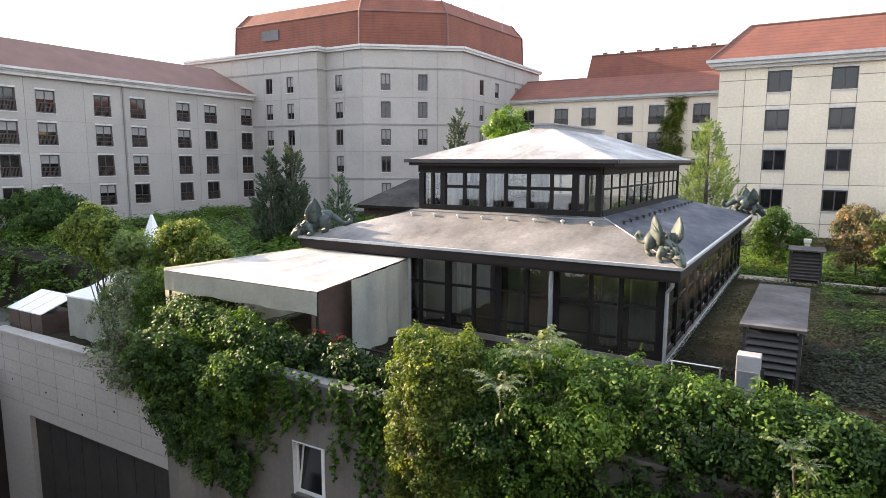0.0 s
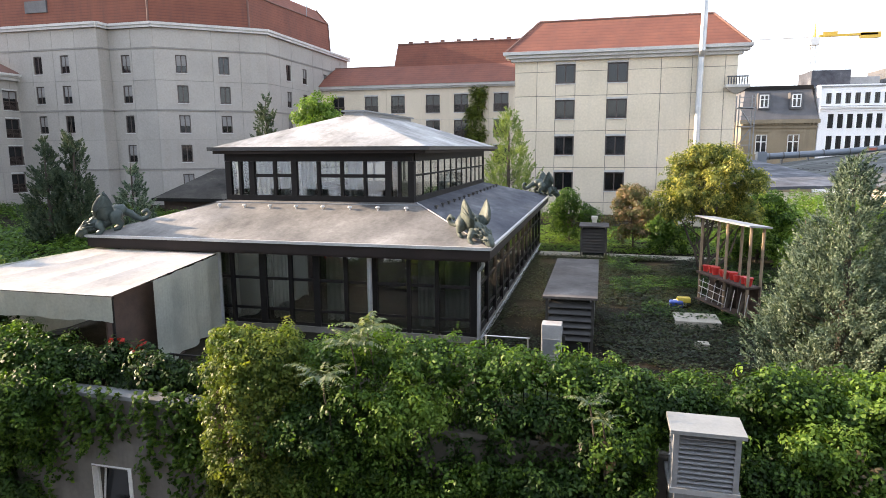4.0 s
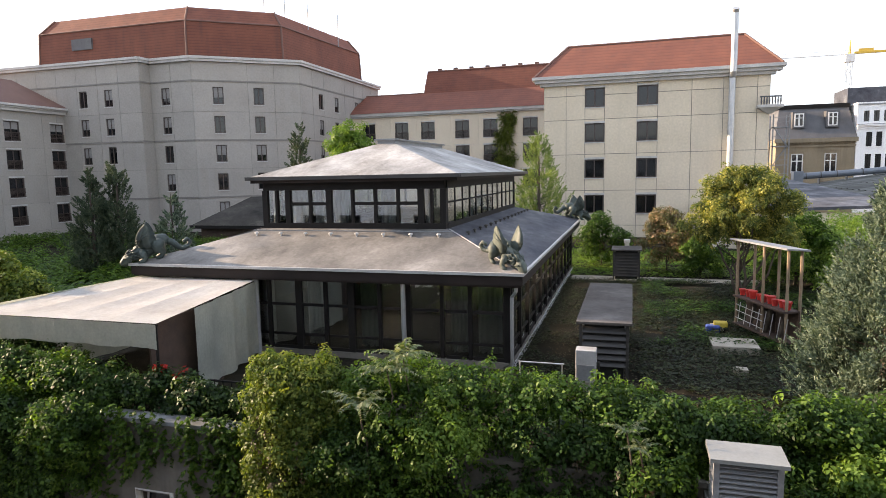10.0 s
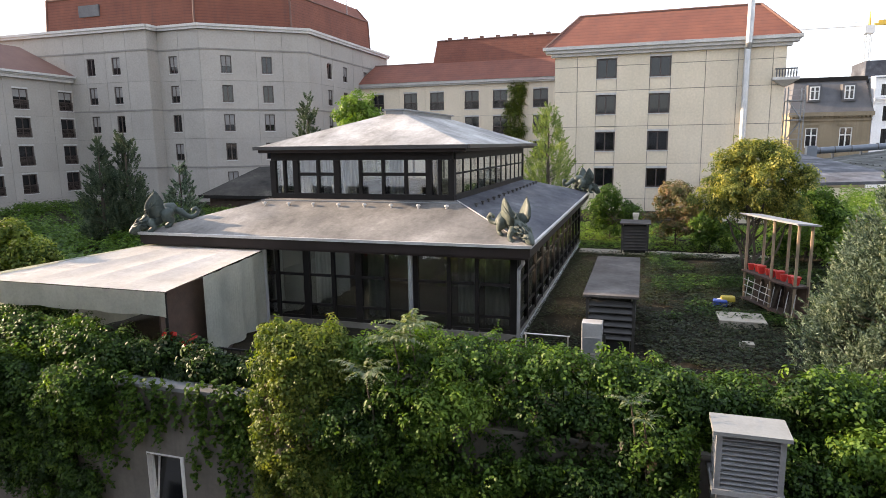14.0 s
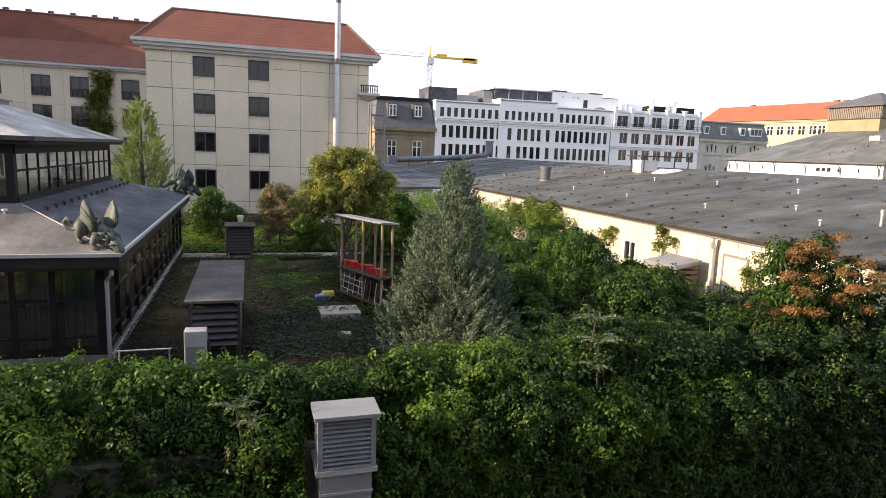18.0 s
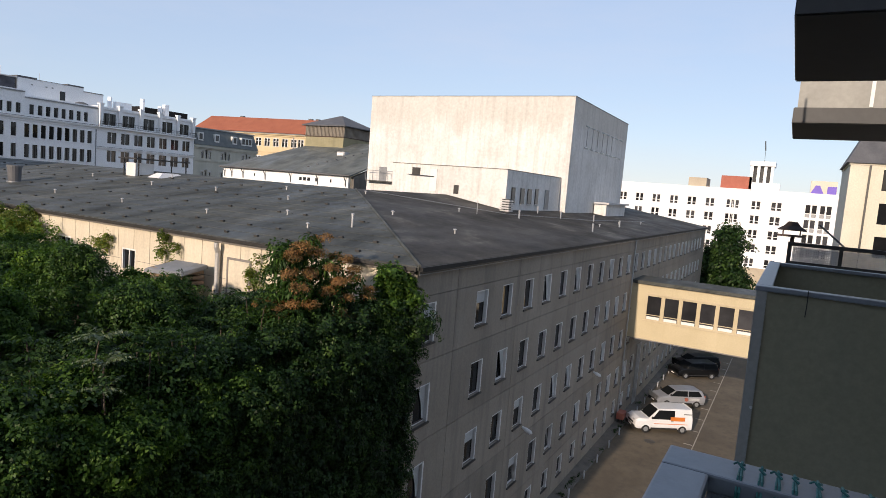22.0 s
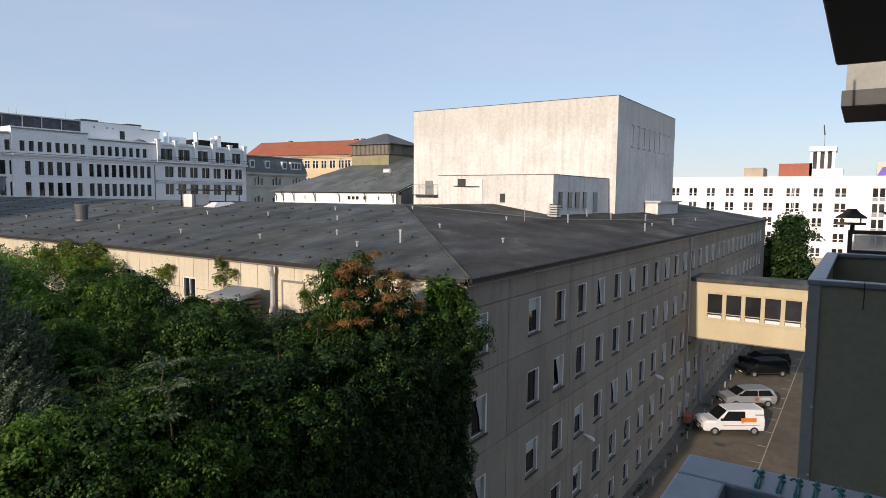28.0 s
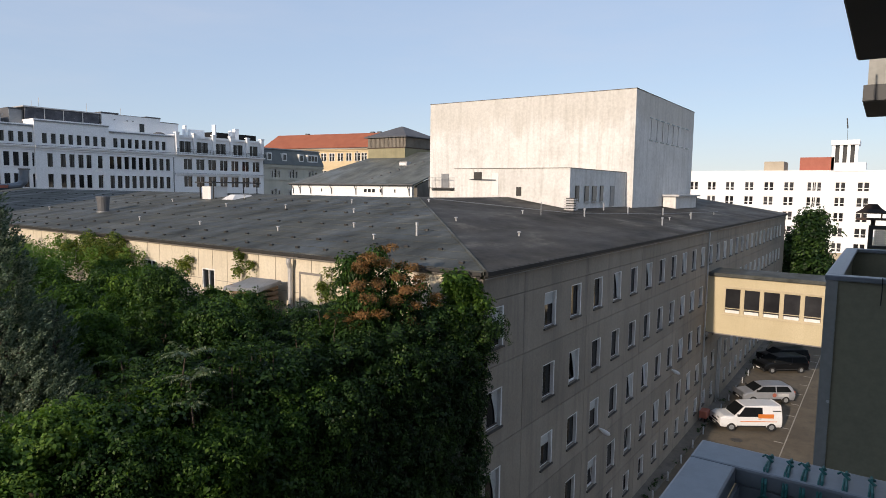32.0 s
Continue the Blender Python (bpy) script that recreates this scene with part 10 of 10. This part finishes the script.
# next balcony with a perforated screen
nb = thing("balcony", "further balcony with a perforated metal screen", "balcony", (12.5, -0.8, 12.6), kind="structure")
part("end_panel", boxes((11.4, 11.45, -1.9, 0.2, 12.6, 16.02)), M["grey_panel"], nb)
part("front_panel", boxes((11.45, 14.4, 0.15, 0.2, 12.6, 16.02)), M["grey_panel"], nb)
def perforated(x, y0, y1, z0, z1, pitch, hole, axis="x"):
    """A thin sheet with real square holes, standing across x."""
    bm = bmesh.new()
    ny, nz = int((y1 - y0) / pitch), int((z1 - z0) / pitch)
    g = (pitch - hole) / 2
    for i in range(ny):
        for k in range(nz):
            a, c = y0 + i * pitch, z0 + k * pitch
            P = [(a, c), (a + pitch, c), (a + pitch, c + pitch), (a, c + pitch)]
            Q = [(a + g, c + g), (a + pitch - g, c + g), (a + pitch - g, c + pitch - g), (a + g, c + pitch - g)]
            vp = [bm.verts.new((x, *p)) for p in P]
            vq = [bm.verts.new((x, *q)) for q in Q]
            for j in range(4):
                bm.faces.new((vp[j], vp[(j + 1) % 4], vq[(j + 1) % 4], vq[j]))
    return bm
part("perforated_screen", perforated(11.42, -1.8, 0.14, 16.06, 16.3, 0.026, 0.008), M["steel"], nb)
part("rail", boxes((11.38, 11.46, -1.9, 0.2, 16.3, 16.36), (11.38, 11.46, -1.9, 0.2, 16.02, 16.06), (11.39, 11.45, 0.14, 0.2, 16.06, 16.3), (11.39, 11.45, -0.55, -0.5, 16.06, 16.3)), M["dark_louvre"], nb)
part("stay", tube(bmesh.new(), [(11.6, -0.62, 16.3), (11.6, -0.2, 16.66)], 0.016, 6), M["louvre"], nb)
bh = thing("bird_feeder", "small dark wooden bird feeder house on the rail", "bird feeder", (11.42, 0.16, 16.36))
part("tray", boxes((11.3, 11.56, -0.02, 0.36, 16.44, 16.47)), M["dark_wood"], bh)
part("stand", boxes((11.4, 11.46, 0.12, 0.18, 16.36, 16.44)), M["dark_wood"], bh)
for x in (11.33, 11.52):
    for y in (0.04, 0.28):
        part("post", boxes((x, x + 0.02, y, y + 0.02, 16.47, 16.58)), M["dark_wood"], bh)
bm = loft(bmesh.new(), [[(11.26, -0.03, 16.54), (11.6, -0.03, 16.54), (11.6, 0.37, 16.54), (11.26, 0.37, 16.54)], [(11.26, -0.03, 16.555), (11.6, -0.03, 16.555), (11.6, 0.37, 16.555), (11.26, 0.37, 16.555)], [(11.36, 0.05, 16.61), (11.5, 0.05, 16.61), (11.5, 0.29, 16.61), (11.36, 0.29, 16.61)], [(11.42, 0.11, 16.68), (11.44, 0.11, 16.68), (11.44, 0.23, 16.68), (11.42, 0.23, 16.68)]])
part("roof", bm, M["fascia"], bh)
# upper balconies overhead
for x0, x1, y1 in ((4.43, 6.52, 0.28), (9.43, 11.35, 0.32)):
    ub = thing("upper_balcony", "balcony overhead with a dark underside and pale screen", "balcony", ((x0 + x1) / 2, -0.8, 18), kind="structure")
    # void black on the slab paints in the shade of its underside
    part("slab", boxes((x0, x1, -1.9, y1, 17.96, 18.15)), M["black"], ub, "soffit with its shade painted near-black")
    part("edge_strip", boxes((x0 - 0.02, x0 - 0.001, -1.9, y1, 17.97, 18.16), (x0, x1, y1 + 0.001, y1 + 0.012, 17.97, 18.16)), M["edge_grey"], ub, "dark grey edge sheet")
    part("screen", boxes((x0, x0 + 0.02, -1.9, y1 - 0.03, 18.151, 19.2)), M["beige_screen"], ub, "pale beige screen panel")
    part("screen", boxes((x0 + 0.021, x1, y1 - 0.05, y1 - 0.03, 18.151, 19.2)), M["beige_screen"], ub)
    for y in (-0.52, -1.3):
        part("mullion", boxes((x0 - 0.012, x0 - 0.001, y, y + 0.04, 18.17, 19.2)), M["white_paint"], ub)
# the same balconies on the other side, out of sight, added to block the sun
for x1 in (-4.1, -9.5):
    for z in (18.0,):
        ub = thing("upper_balcony", "unseen dark balcony added to shade the balconies in view", "balcony", (x1 - 1.2, -0.8, z), kind="structure")
        part("slab", boxes((x1 - 2.5, x1, -1.9, 0.3, z, z + 0.16)), M["black"], ub)
        part("screen", boxes((x1 - 2.5, x1, 0.25, 0.28, z + 0.16, z + 1.25), (x1 - 0.03, x1, -1.9, 0.25, z + 0.16, z + 1.25)), M["grey_panel"], ub)
    # added unseen wall; its height keeps low sun off the neighbouring panels
    ps = thing("sun_blocker", "unseen grey wall added to block the low sun", "wall", (x1 + 0.05, -0.6, 12.6), kind="structure")
    part("panel", boxes((x1 + 0.02, x1 + 0.1, -1.9, 0.85, 12.6, 21.05)), M["grey_panel"], ps)
    balcony_box("balcony", "unseen grey panelled balcony added to shade the balconies in view", x1 - 3.0, x1, -1.9, 0.33, 16.2, 12.6)
# own balcony around the camera
ownb = thing("balcony", "own balcony box with a blue-grey metal coping", "balcony", (0, -0.7, 15), kind="structure")
part("front_panel", boxes((-1.6, 1.57, 0.27, 0.3, 14.6, 16.18)), M["grey_panel"], ownb)
part("floor", boxes((-1.6, 1.57, -1.9, 0.27, 15.05, 15.15)), M["concrete"], ownb)
part("inner_lip", boxes((1.5, 1.508, -1.9, 0.232, 16.1, 16.179), (-1.6, 1.508, 0.232, 0.24, 16.1, 16.179)), M["blue_panel"], ownb)
part("perforated_panel", perforated(1.512, -1.8, 0.24, 15.2, 16.1, 0.02, 0.007), M["dark_louvre"], ownb, "dark perforated metal panel")
part("coping", bevelled((1.5, 1.62, -1.9, 0.34, 16.18, 16.22), 0.006), M["blue_panel"], ownb, "blue-grey folded metal coping")
part("coping", bevelled((-1.6, 1.499, 0.24, 0.34, 16.18, 16.22), 0.006), M["blue_panel"], ownb)
part("end_panel", boxes((-1.63, -1.6, -1.9, 0.3, 14.6, 16.18)), M["grey_panel"], ownb)
for i, y in enumerate((0.18, 0.14, 0.108, 0.077, 0.034, -0.011, -0.06, -0.12)):
    w = 0.004 * (1, -1, 2, 0, -2, 1, 0, 2)[i]
    c = tube(bmesh.new(), [(1.492, y + w, 15.8), (1.493, y + 0.5 * w, 16.0), (1.495, y, 16.2), (1.515, y, 16.225), (1.605, y + 0.003, 16.225), (1.624, y + 0.003, 16.21), (1.626, y + 0.004, 16.1), (1.625, y, 15.95)], 0.0032, 6)
    tie = thing("cord_tie", "teal cord tied round the balcony coping", "cord", (1.56, y, 16.2), "teal cord ties")
    part("loop", c, M["teal"], tie)
    part("loop", tube(bmesh.new(), [(1.49, y + 0.005 - w, 15.85), (1.492, y + 0.006, 16.1), (1.495, y + 0.006, 16.2), (1.515, y + 0.006, 16.226), (1.56, y + 0.005, 16.226)], 0.0024, 6), M["teal"], tie)
    part("knot", tube(bmesh.new(), [(1.556, y - 0.005, 16.228), (1.563, y + 0.007, 16.234), (1.57, y - 0.003, 16.233), (1.56, y + 0.003, 16.237)], 0.003, 6), M["teal"], tie)
    part("knot", tube(bmesh.new(), [(1.49, y - 0.012, 16.165), (1.482, y, 16.178), (1.49, y + 0.012, 16.165), (1.484, y, 16.15), (1.492, y - 0.008, 16.16)], 0.004, 6), M["teal"], tie)
    if i in (0, 2, 4):
        part("loose_end", tube(bmesh.new(), [(1.562, y, 16.234), (1.568, y + 0.012, 16.236), (1.576, y + 0.018, 16.228)], 0.0022, 6), M["teal"], tie)
